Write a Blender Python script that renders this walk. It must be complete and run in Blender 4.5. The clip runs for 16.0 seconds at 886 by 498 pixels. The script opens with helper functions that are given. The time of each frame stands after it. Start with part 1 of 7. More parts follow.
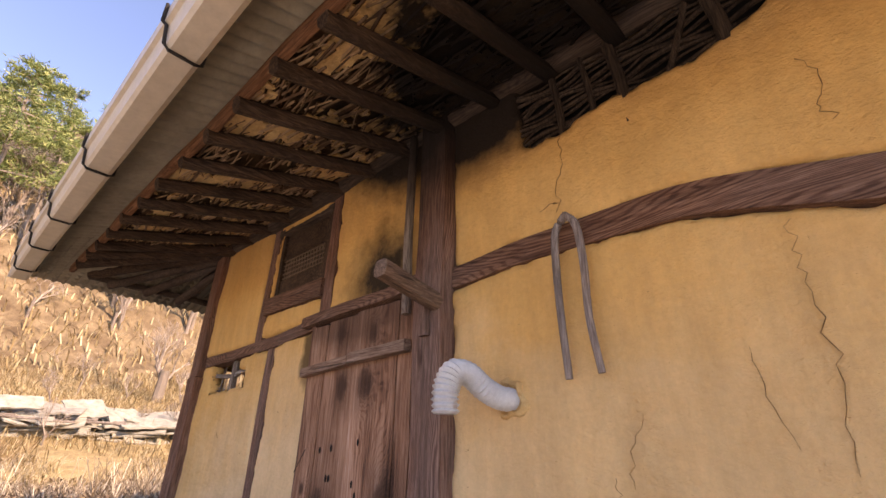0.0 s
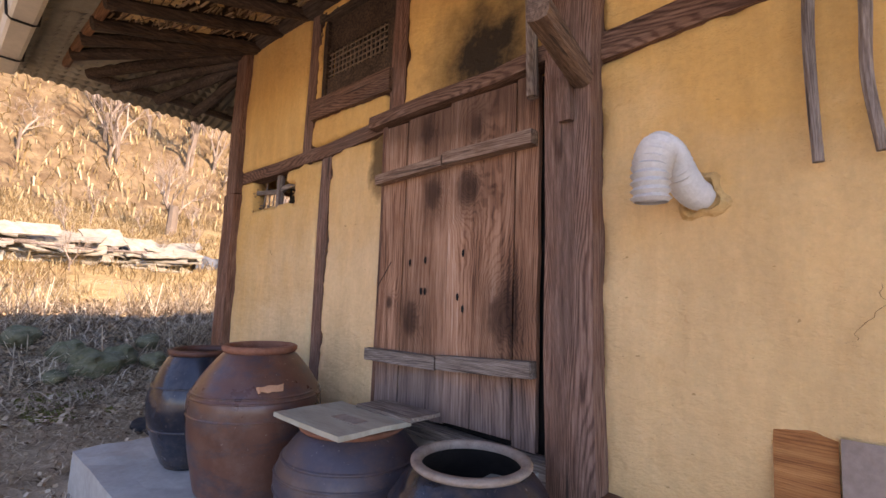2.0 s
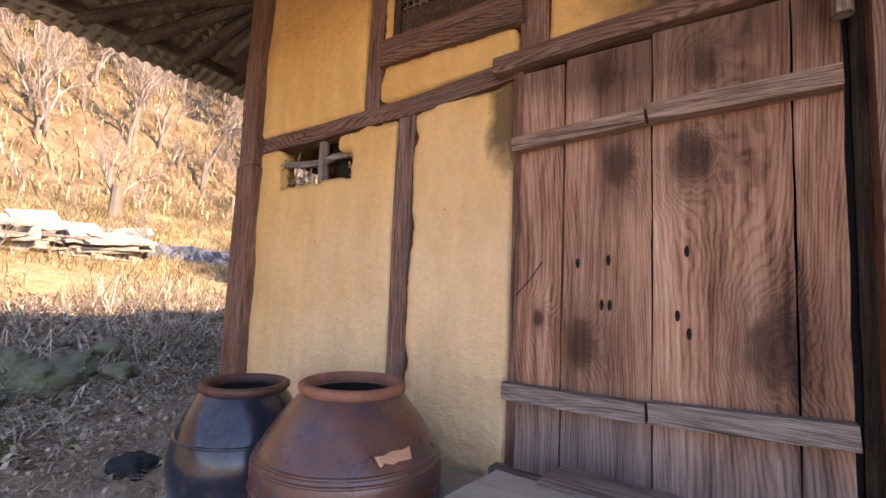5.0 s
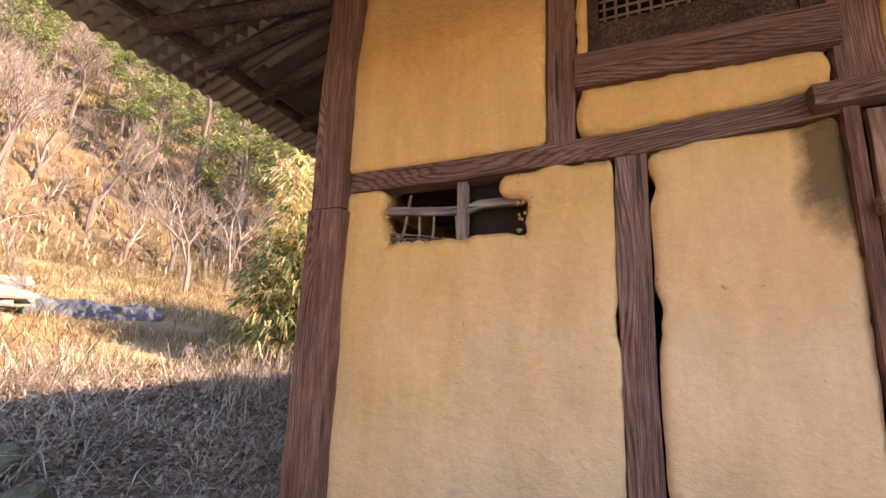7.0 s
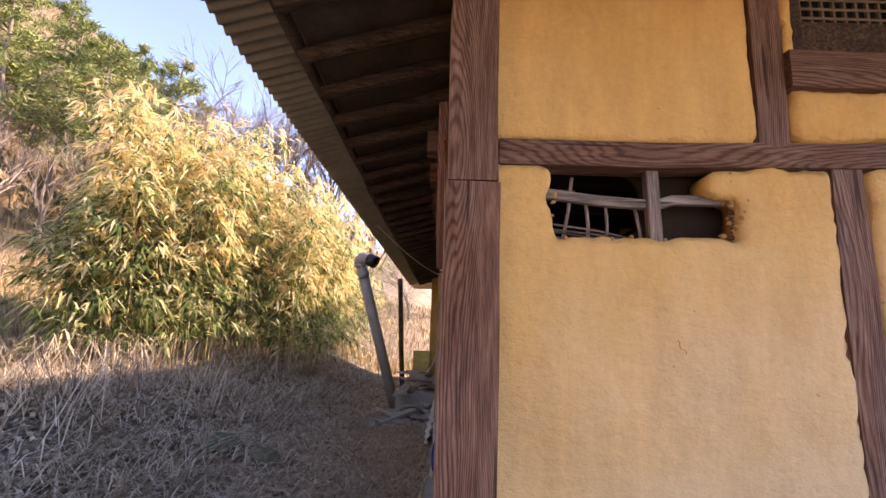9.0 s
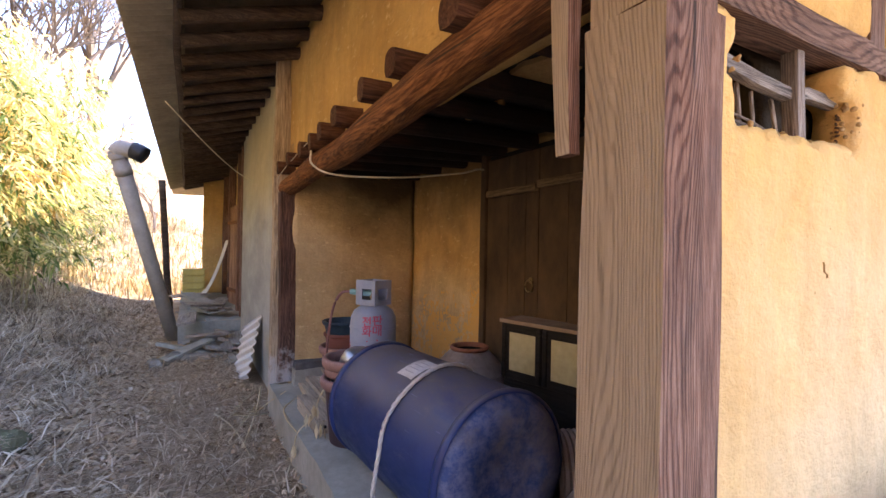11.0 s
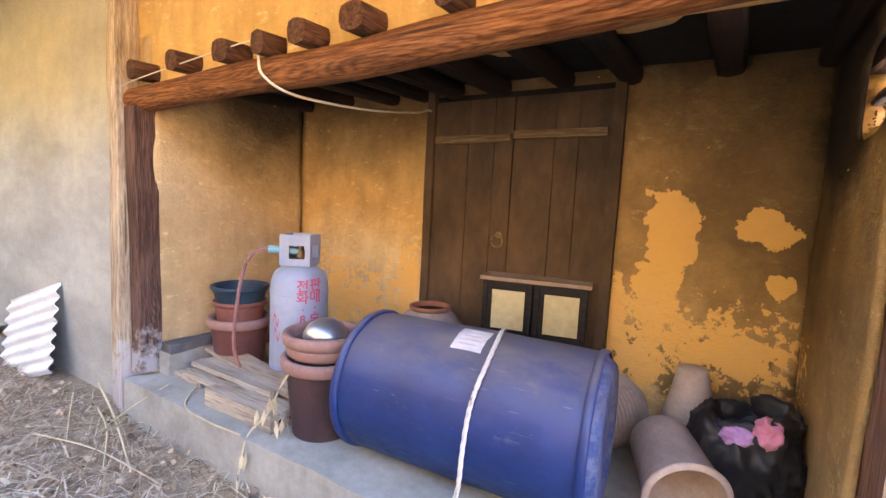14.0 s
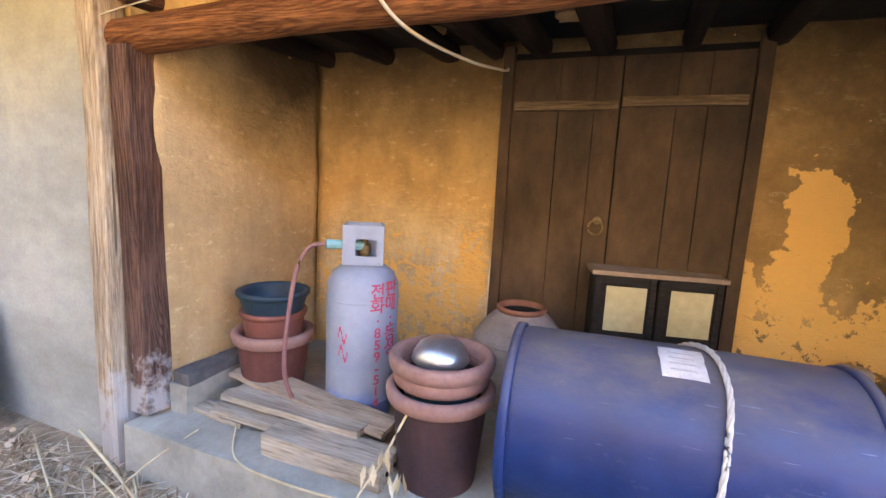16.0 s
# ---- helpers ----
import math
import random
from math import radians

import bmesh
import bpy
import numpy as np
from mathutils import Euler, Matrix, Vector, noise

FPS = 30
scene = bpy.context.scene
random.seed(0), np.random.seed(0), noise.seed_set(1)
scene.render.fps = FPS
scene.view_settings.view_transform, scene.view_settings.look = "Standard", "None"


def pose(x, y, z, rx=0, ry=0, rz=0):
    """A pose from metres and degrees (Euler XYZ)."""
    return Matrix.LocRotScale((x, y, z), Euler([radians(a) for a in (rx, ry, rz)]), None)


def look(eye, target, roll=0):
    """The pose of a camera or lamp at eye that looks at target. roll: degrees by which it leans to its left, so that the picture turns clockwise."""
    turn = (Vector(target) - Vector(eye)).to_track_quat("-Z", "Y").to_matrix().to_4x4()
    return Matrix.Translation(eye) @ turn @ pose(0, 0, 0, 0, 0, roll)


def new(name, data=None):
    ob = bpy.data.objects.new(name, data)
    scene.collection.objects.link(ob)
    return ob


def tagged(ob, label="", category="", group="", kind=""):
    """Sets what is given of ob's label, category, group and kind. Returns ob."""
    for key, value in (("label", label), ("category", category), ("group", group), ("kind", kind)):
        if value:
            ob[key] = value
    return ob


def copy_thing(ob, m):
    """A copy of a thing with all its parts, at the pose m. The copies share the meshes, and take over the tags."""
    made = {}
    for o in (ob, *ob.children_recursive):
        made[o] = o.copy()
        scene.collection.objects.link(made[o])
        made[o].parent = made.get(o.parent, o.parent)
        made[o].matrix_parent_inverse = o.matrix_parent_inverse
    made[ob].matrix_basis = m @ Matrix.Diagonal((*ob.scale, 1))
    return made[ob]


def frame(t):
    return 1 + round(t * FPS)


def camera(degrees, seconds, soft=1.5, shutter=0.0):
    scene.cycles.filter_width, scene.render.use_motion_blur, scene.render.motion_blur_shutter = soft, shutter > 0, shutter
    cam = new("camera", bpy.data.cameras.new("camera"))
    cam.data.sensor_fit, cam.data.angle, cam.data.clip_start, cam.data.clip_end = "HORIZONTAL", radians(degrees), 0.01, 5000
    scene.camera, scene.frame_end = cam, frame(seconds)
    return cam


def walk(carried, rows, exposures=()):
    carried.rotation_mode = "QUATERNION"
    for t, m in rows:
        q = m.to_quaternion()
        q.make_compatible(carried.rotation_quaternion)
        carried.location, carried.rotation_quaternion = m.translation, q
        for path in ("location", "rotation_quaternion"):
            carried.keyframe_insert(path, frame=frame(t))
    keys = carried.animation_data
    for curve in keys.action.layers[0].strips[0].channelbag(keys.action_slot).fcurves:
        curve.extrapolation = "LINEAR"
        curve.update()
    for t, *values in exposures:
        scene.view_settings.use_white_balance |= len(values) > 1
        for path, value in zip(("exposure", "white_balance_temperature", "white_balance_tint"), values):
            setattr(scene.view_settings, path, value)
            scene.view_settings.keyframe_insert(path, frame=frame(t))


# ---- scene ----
cam = camera(88.1, 16.0)
PATH = [
    (0, (4.344, -1.606, 1.174), (3.117, -0.267, 2.012), 0.9),
    (0.5, (4.166, -1.575, 1.132), (2.89, -0.211, 1.848), 1.1),
    (1, (3.962, -1.505, 1.079), (2.639, -0.109, 1.627), 1.7),
    (1.5, (3.77, -1.519, 1.056), (2.436, -0.074, 1.42), 1.9),
    (2, (3.588, -1.575, 1.059), (2.27, -0.085, 1.266), 2.0),
    (2.5, (3.503, -1.597, 1.042), (2.214, -0.07, 1.137), 2.0),
    (3, (3.376, -1.578, 1.035), (2.115, -0.027, 1.09), 2.0),
    (3.5, (3.196, -1.517, 1.053), (1.962, 0.056, 1.114), 2.0),
    (4, (2.98, -1.522, 1.045), (1.788, 0.083, 1.105), 2.1),
    (4.5, (2.767, -1.573, 1.102), (1.622, 0.064, 1.202), 2.3),
    (5, (2.54, -1.545, 1.113), (1.383, 0.077, 1.284), 2.3),
    (5.2, (2.415, -1.495, 1.117), (1.238, 0.11, 1.314), 2.7),
    (7.3, (1.007, -1.577, 1.262), (0.328, 0.253, 1.695), 1.8),
    (7.5, (0.869, -1.593, 1.266), (0.266, 0.262, 1.709), 1.8),
    (8, (0.537, -1.593, 1.333), (0.129, 0.32, 1.747), 1.8),
    (8.5, (0.225, -1.485, 1.351), (0.013, 0.465, 1.744), 1.8),
    (9, (-0.068, -1.384, 1.339), (-0.086, 0.584, 1.696), 2.0),
    (9.5, (-0.372, -1.225, 1.38), (-0.173, 0.744, 1.666), 2.1),
    (10, (-0.522, -0.955, 1.345), (-0.091, 0.99, 1.521), 1.6),
    (10.2, (-0.567, -0.867, 1.354), (-0.028, 1.055, 1.487), 1.4),
    (12.3, (-1.188, -0.108, 1.351), (0.261, 1.262, 1.202), 2.7),
    (12.5, (-1.262, -0.056, 1.35), (0.224, 1.275, 1.202), 2.9),
    (13, (-1.372, 0.12, 1.329), (0.189, 1.361, 1.171), 2.9),
    (13.5, (-1.401, 0.332, 1.341), (0.23, 1.477, 1.167), 2.9),
    (14, (-1.412, 0.477, 1.347), (0.288, 1.512, 1.149), 2.9),
    (14.5, (-1.459, 0.72, 1.353), (0.306, 1.637, 1.145), 3.0),
    (15, (-1.465, 0.966, 1.335), (0.341, 1.794, 1.11), 3.0),
    (15.5, (-1.403, 1.248, 1.336), (0.414, 2.042, 1.082), 2.9),
    (16, (-1.369, 1.463, 1.334), (0.472, 2.189, 1.043), 2.9),
]
walk(cam, [(t, look(eye, target, roll)) for t, eye, target, roll in PATH],
     exposures=[(0, 2.05, 8500, 32), (1.2, 2.05, 8500, 32), (2.2, 2.25, 8400, 31), (5, 2.52, 8350, 32), (8, 2.42, 8500, 34), (10, 2.65, 7700, 31), (12.3, 4.65, 7600, 22), (13, 4.6, 7700, 22), (13.5, 5.0, 7600, 23), (14.5, 5.15, 7450, 22), (16, 5.05, 7250, 19)])

# ---- light ----
world = bpy.data.worlds.new("sky")
scene.world = world
world.use_nodes = True
SUN_EL, SUN_AZ = radians(33), radians(76)   # azimuth from +y towards +x
wn = world.node_tree
sky = wn.nodes.new("ShaderNodeTexSky")
sky.sky_type = "NISHITA"
sky.sun_disc = False
sky.dust_density, sky.ozone_density, sky.air_density = 0.0, 3.0, 0.75
sky.altitude = 1200
sky.sun_elevation, sky.sun_rotation = SUN_EL, SUN_AZ
wn.links.new(sky.outputs[0], wn.nodes["Background"].inputs[0])
wn.nodes["Background"].inputs[1].default_value = 0.15
sun_data = bpy.data.lights.new("sun", "SUN")
sun_data.energy, sun_data.angle, sun_data.color = 2.8, radians(0.5), (1.0, 0.93, 0.80)
sun = new("sun", sun_data)
sd = Vector((math.sin(SUN_AZ) * math.cos(SUN_EL), math.cos(SUN_AZ) * math.cos(SUN_EL), math.sin(SUN_EL)))
sun.matrix_world = look(sd * 40, (0, 0, 0))

# ---- materials ----
class Mat:
    """A small builder for node materials in object space."""

    def __init__(self, name, rough=0.9, metal=0.0, spec=0.3):
        self.m = bpy.data.materials.new(name)
        self.m.use_nodes = True
        self.t = self.m.node_tree
        self.b = self.t.nodes["Principled BSDF"]
        self.b.inputs["Roughness"].default_value = rough
        self.b.inputs["Metallic"].default_value = metal
        self.b.inputs["Specular IOR Level"].default_value = spec
        self.co = self.t.nodes.new("ShaderNodeTexCoord").outputs["Object"]

    def link(self, a, b):
        self.t.links.new(a, b)

    def put(self, socket, v):
        if isinstance(v, (int, float)):
            socket.default_value = v
        elif isinstance(v, (tuple, list)):
            socket.default_value = (*v, 1.0) if len(v) == 3 and len(socket.default_value) == 4 else v
        else:
            self.link(v, socket)

    def noise(self, scale=5.0, detail=4.0, rough=0.6, stretch=(1, 1, 1), co=None, distort=0.0):
        mp = self.t.nodes.new("ShaderNodeMapping")
        mp.inputs["Scale"].default_value = stretch
        self.link(co or self.co, mp.inputs["Vector"])
        n = self.t.nodes.new("ShaderNodeTexNoise")
        n.inputs["Scale"].default_value = scale
        n.inputs["Detail"].default_value = detail
        n.inputs["Roughness"].default_value = rough
        n.inputs["Distortion"].default_value = distort
        self.link(mp.outputs[0], n.inputs["Vector"])
        return n.outputs["Fac"]

    def ramp(self, v, *stops):
        r = self.t.nodes.new("ShaderNodeValToRGB")
        e = r.color_ramp.elements
        while len(e) < len(stops):
            e.new(0.5)
        for k, (p, c) in zip(e, stops):
            k.position = p
            k.color = (*c, 1.0) if isinstance(c, (tuple, list)) else (c, c, c, 1.0)
        self.link(v, r.inputs["Fac"])
        return r.outputs["Color"]

    def mix(self, f, a, b, how="MIX"):
        n = self.t.nodes.new("ShaderNodeMixRGB")
        n.blend_type = how
        self.put(n.inputs["Fac"], f)
        self.put(n.inputs["Color1"], a)
        self.put(n.inputs["Color2"], b)
        return n.outputs["Color"]

    def math(self, op, a, b=0.0):
        n = self.t.nodes.new("ShaderNodeMath")
        n.operation = op
        self.put(n.inputs[0], a)
        self.put(n.inputs[1], b)
        return n.outputs[0]

    def blob(self, centre, radius, ragged=0.35, scale=6.0, lo=0.75, hi=1.0):
        """1 inside a ragged ellipsoid, 0 outside."""
        mp = self.t.nodes.new("ShaderNodeMapping")
        mp.vector_type = "TEXTURE"
        mp.inputs["Location"].default_value = centre
        mp.inputs["Scale"].default_value = radius
        self.link(self.co, mp.inputs["Vector"])
        ln = self.t.nodes.new("ShaderNodeVectorMath")
        ln.operation = "LENGTH"
        self.link(mp.outputs[0], ln.inputs[0])
        n = self.noise(scale, 5.0, 0.65)
        d = self.math("ADD", ln.outputs["Value"], self.math("MULTIPLY", self.math("SUBTRACT", n, 0.5), ragged * 2))
        return self.ramp(d, (lo, 1.0), (hi, 0.0))

    def bump(self, h, strength=0.4, dist=0.01):
        n = self.t.nodes.new("ShaderNodeBump")
        n.inputs["Strength"].default_value = strength
        n.inputs["Distance"].default_value = dist
        self.link(h, n.inputs["Height"])
        if self.b.inputs["Normal"].links:
            self.link(self.b.inputs["Normal"].links[0].from_socket, n.inputs["Normal"])
        self.link(n.outputs[0], self.b.inputs["Normal"])
        return self

    def base(self, c):
        self.put(self.b.inputs["Base Color"], c)
        return self

    def rand(self):
        return self.t.nodes.new("ShaderNodeObjectInfo").outputs["Random"]

    def island(self):
        return self.t.nodes.new("ShaderNodeNewGeometry").outputs["Random Per Island"]


def plaster(name, light, deep, soot_and_shade=(), peels=(), peel_col=(0.70, 0.41, 0.13), grime=0.0, paler=()):
    k = Mat(name, 0.93, spec=0.15)
    big = k.noise(1.6, 5, 0.6)
    c = k.ramp(big, (0.3, deep), (0.7, light))
    # Ragged areas mixed towards a second clay colour.
    for centre, radius, col in paler:
        c = k.mix(k.math("MULTIPLY", k.blob(centre, radius, 0.3, 2.5, 0.55, 1.08), 0.9), c, col)
    fine = k.noise(38, 6, 0.75)
    streak = k.ramp(k.noise(3.0, 6, 0.7, (2.2, 2.2, 0.5)), (0.38, 0.72), (0.62, 1.06))
    c = k.mix(0.45, c, streak, "MULTIPLY")
    c = k.mix(0.3, c, k.ramp(fine, (0.3, 0.6), (0.7, 1.08)), "MULTIPLY")
    fleck = k.ramp(k.noise(85, 3, 0.7, (1, 1, 1.6)), (0.69, 0.0), (0.75, 1.0))
    c = k.mix(k.math("MULTIPLY", fleck, 0.65), c, (0.20, 0.11, 0.04))
    rub = k.ramp(k.noise(4.5, 5, 0.7, (1, 1, 3.2)), (0.58, 0.0), (0.68, 1.0))
    c = k.mix(k.math("MULTIPLY", rub, 0.14), c, (0.42, 0.24, 0.09))
    scour = k.ramp(k.noise(7, 6, 0.75, (1, 1, 0.6)), (0.60, 0.0), (0.72, 1.0))
    c = k.mix(k.math("MULTIPLY", scour, 0.24), c, (0.36, 0.21, 0.08))
    if grime:
        g = k.ramp(k.noise(2.4, 7, 0.7), (0.42, 0.0), (0.66, 1.0))
        c = k.mix(k.math("MULTIPLY", g, grime), c, (0.10, 0.065, 0.035))
        sc = k.ramp(k.noise(11, 7, 0.8, (1, 0.8, 2.0)), (0.58, 0.0), (0.63, 1.0))
        c = k.mix(k.math("MULTIPLY", sc, 0.5), c, (0.80, 0.60, 0.32))
    # Soot stains; one blob of painted shade also goes through here.
    for centre, radius, amount, *how in soot_and_shade:
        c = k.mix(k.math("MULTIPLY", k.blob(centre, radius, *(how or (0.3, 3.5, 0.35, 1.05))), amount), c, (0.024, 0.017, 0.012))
    if grime:
        flake = k.ramp(k.noise(13, 2, 0.5, (1, 1, 1.3)), (0.755, 0.0), (0.765, 1.0))
        c = k.mix(k.math("MULTIPLY", flake, 0.8), c, peel_col)
    for centre, radius, *how in peels:
        c = k.mix(k.blob(centre, radius, *(how or (1.0, 6.5)), 0.80, 0.83), c, peel_col)
        k.bump(k.blob(centre, radius, *(how or (1.0, 6.5)), 0.80, 0.83), -0.7, 0.006)
    nick = k.ramp(k.noise(24, 2, 0.5, (1, 1, 1.8)), (0.745, 0.0), (0.765, 1.0))
    c = k.mix(k.math("MULTIPLY", nick, 0.55), c, (0.26, 0.14, 0.05))
    k.base(c)
    k.bump(fine, 0.4, 0.005)
    k.bump(k.noise(7, 6, 0.72, (1, 1, 1.3)), 0.9, 0.03)
    pit = k.ramp(k.noise(17, 3, 0.6), (0.24, 1.0), (0.32, 0.0))
    k.bump(pit, -0.6, 0.010)
    stroke = k.ramp(k.noise(13, 4, 0.7, (0.8, 0.8, 3.0)), (0.62, 0.0), (0.70, 1.0))
    k.bump(stroke, -0.4, 0.008)
    return k.m


def growth(k, axis, scale=1.0, extra=None, rate=1350.0):
    """Growth rings: near-parallel lines across the grain, bent into long arches. Returns 0..1, dark late wood at 0."""
    sep = k.t.nodes.new("ShaderNodeSeparateXYZ")
    k.link(k.co, sep.inputs[0])
    u, v = [sep.outputs[i] for i in range(3) if i != axis]
    lin = k.math("ADD", k.math("MULTIPLY", u, 0.62), k.math("MULTIPLY", v, 0.5))
    st = tuple(0.16 if i == axis else 1.0 for i in range(3))
    lin = k.math("ADD", lin, k.math("MULTIPLY", k.noise(4.6 * scale, 1, 0.35, st), 0.19))
    lin = k.math("ADD", lin, k.math("MULTIPLY", k.noise(30 * scale, 2, 0.5, tuple(0.12 if i == axis else 1.0 for i in range(3))), 0.010))
    if extra is not None:
        lin = k.math("ADD", lin, extra)
    s = k.math("SINE", k.math("MULTIPLY", lin, rate))
    return k.ramp(k.math("ADD", k.math("MULTIPLY", s, 0.5), 0.5), (0.05, 0.0), (0.45, 0.8), (1.0, 1.0))


def wood(name, axis, dark, light, grey=0.0, scale=1.0, rough=0.82, soot=(), lines=0.5, weather_and_light=None, washed=()):
    """Weathered timber with its grain along an axis (0, 1, 2)."""
    k = Mat(name, rough, spec=0.2)
    st = [9.0, 9.0, 9.0]
    st[axis] = 0.55
    warp = k.noise(2.2 * scale, 3, 0.5, tuple(v * 0.25 for v in st))
    fine = k.noise(9 * scale, 7, 0.75, tuple(st))
    ring = growth(k, axis, scale)
    f = k.math("ADD", k.math("MULTIPLY", ring, lines * 0.16), k.math("MULTIPLY", fine, 1 - lines * 0.19))
    c = k.ramp(f, (0.30, tuple(v * 0.42 for v in dark)), (0.45, dark), (0.66, light), (0.80, tuple(min(1, v * 1.25) for v in light)))
    c = k.mix(0.55, c, k.ramp(warp, (0.3, 0.5), (0.7, 1.15)), "MULTIPLY")
    c = k.mix(0.6, c, k.ramp(k.noise(6, 5, 0.7, tuple(0.35 if i == axis else 1.6 for i in range(3))), (0.36, 0.42), (0.52, 0.95), (0.7, 1.15)), "MULTIPLY")
    r = k.rand()
    c = k.mix(0.5, c, k.ramp(r, (0.0, 0.7), (1.0, 1.1)), "MULTIPLY")
    if grey:
        g = k.ramp(k.noise(1.9, 5, 0.65, tuple(0.5 if i == axis else 1.5 for i in range(3))), (0.40, 0.0), (0.62, 1.0))
        c = k.mix(k.math("MULTIPLY", g, grey), c, k.ramp(f, (0.34, (0.10, 0.08, 0.072)), (0.7, (0.38, 0.33, 0.30))))
    crack = k.ramp(k.noise(5.0 * scale, 2, 0.4, tuple(0.25 if i == axis else 8.0 for i in range(3))), (0.27, 1.0), (0.31, 0.0))
    c = k.mix(k.math("MULTIPLY", crack, 0.75), c, (0.02, 0.014, 0.01))
    knot = k.ramp(k.noise(1.7 * scale, 2, 0.4, tuple(1.4 if i == axis else 3.0 for i in range(3))), (0.73, 0.0), (0.78, 1.0))
    c = k.mix(k.math("MULTIPLY", knot, 0.7), c, tuple(v * 0.25 for v in dark))
    # Weathering and yard light in one tint: faces towards -x are coloured lighter.
    if weather_and_light:
        geo = k.t.nodes.new("ShaderNodeNewGeometry")
        nx = k.t.nodes.new("ShaderNodeSeparateXYZ")
        k.link(geo.outputs["Normal"], nx.inputs[0])
        face = k.ramp(k.math("MULTIPLY", nx.outputs["X"], -1.0), (0.35, 0.0), (0.75, 1.0))
        c = k.mix(k.math("MULTIPLY", face, 0.85), c, k.ramp(f, (0.30, tuple(v * 0.62 for v in weather_and_light)), (0.5, weather_and_light), (0.75, tuple(v * 1.22 for v in weather_and_light))))
    for centre, radius, amount in soot:
        c = k.mix(k.math("MULTIPLY", k.blob(centre, radius, 0.25, 3.5, 0.4, 1.0), amount), c, (0.013, 0.010, 0.008))
    for centre, radius, col in washed:
        c = k.mix(k.math("MULTIPLY", k.blob(centre, radius, 1.3, 9.0, 0.65, 1.0), 0.65), c, col)
    k.base(c)
    k.bump(f, 0.8, 0.006)
    k.bump(crack, -0.6, 0.006)
    return k.m


M = {}
M["plaster_a"] = plaster("ochre_clay_plaster", (0.75, 0.45, 0.165), (0.66, 0.365, 0.115), paler=[((2.0, 0, 0.45), (2.6, 1.0, 1.5), (0.745, 0.53, 0.30)), ((4.6, 0, 0.4), (2.4, 1.0, 1.55), (0.68, 0.455, 0.22))], soot_and_shade=[
    ((2.40, 0, 2.15), (0.42, 0.5, 0.46), 0.98, 0.45, 6.0, 0.25, 1.05), ((2.55, 0, 3.1), (0.75, 0.8, 0.5), 1.0, 0.3, 3.0, 0.6, 1.08),
    ((3.1, 0, 3.12), (0.95, 0.8, 0.70), 1.0, 0.25, 3.0, 0.62, 1.08), ((1.72, 0, 1.78), (0.10, 0.4, 0.26), 0.8, 0.5, 12.0, 0.5, 1.0),
    ((4.4, 0, 3.15), (1.0, 0.5, 0.3), 0.85)])
M["plaster_back"] = plaster("sooty_clay_plaster", (0.64, 0.41, 0.17), (0.52, 0.31, 0.115), grime=0.45, paler=[((1.1, 2.75, 0.75), (0.7, 0.85, 0.55), (0.70, 0.53, 0.30)), ((1.1, 0.75, 0.45), (0.7, 0.6, 0.35), (0.66, 0.45, 0.2))], soot_and_shade=[
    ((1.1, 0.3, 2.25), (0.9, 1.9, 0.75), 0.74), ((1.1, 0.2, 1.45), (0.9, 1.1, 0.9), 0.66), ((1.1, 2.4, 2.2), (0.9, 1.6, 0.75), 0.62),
    # Last blob here colours the wall inside the hole dark, as if in shade.
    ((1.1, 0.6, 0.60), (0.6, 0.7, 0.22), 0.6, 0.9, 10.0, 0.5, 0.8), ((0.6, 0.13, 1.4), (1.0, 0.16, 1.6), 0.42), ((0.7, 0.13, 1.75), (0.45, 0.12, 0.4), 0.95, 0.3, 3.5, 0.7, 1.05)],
    peels=[((1.07, 0.69, 1.26), (0.3, 0.155, 0.29)), ((1.07, 0.74, 0.97), (0.3, 0.14, 0.18)), ((1.07, 0.31, 1.31), (0.3, 0.13, 0.11)), ((1.07, 0.24, 1.05), (0.3, 0.07, 0.08)),
           ((1.07, 0.92, 0.86), (0.3, 0.05, 0.2)), ((1.07, 0.50, 0.72), (0.3, 0.40, 0.19), 2.2, 19.0), ((1.07, 0.84, 0.62), (0.3, 0.20, 0.22), 1.8, 15.0), ((1.07, 0.35, 0.68), (0.3, 0.12, 0.09)),
           ((1.07, 2.75, 0.62), (0.3, 0.5, 0.28), 2.4, 21.0), ((1.07, 2.25, 0.80), (0.3, 0.12, 0.28), 2.2, 24.0)])
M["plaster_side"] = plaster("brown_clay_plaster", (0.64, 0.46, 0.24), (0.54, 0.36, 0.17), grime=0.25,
                            soot_and_shade=[((0.8, 3.3, 2.1), (0.9, 0.8, 0.8), 0.85)])
M["plaster_b"] = plaster("high_clay_plaster", (0.70, 0.45, 0.17), (0.58, 0.35, 0.12), grime=0.22)
M["wood_z"] = wood("weathered_wood_upright", 2, (0.15, 0.066, 0.040), (0.33, 0.18, 0.12), grey=0.22, lines=0.9, soot=[((2.80, 0.0, 3.05), (0.5, 0.5, 0.9), 0.97)])
M["wood_post"] = wood("weathered_corner_wood", 2, (0.16, 0.066, 0.038), (0.36, 0.19, 0.12), grey=0.2, lines=1.0, weather_and_light=(0.36, 0.265, 0.17))
M["wood_x"] = wood("weathered_wood_along_x", 0, (0.12, 0.053, 0.03), (0.28, 0.15, 0.092), grey=0.15, lines=0.9)
M["wood_y"] = wood("weathered_wood_along_y", 1, (0.12, 0.040, 0.013), (0.36, 0.148, 0.05), grey=0.05, lines=0.5)
M["purlin_x"] = wood("eave_pole_wood", 0, (0.17, 0.075, 0.035), (0.38, 0.19, 0.095), lines=0.4)
M["rafter_x"] = wood("rafter_wood_x", 0, (0.055, 0.036, 0.024), (0.14, 0.092, 0.06), grey=0.15)
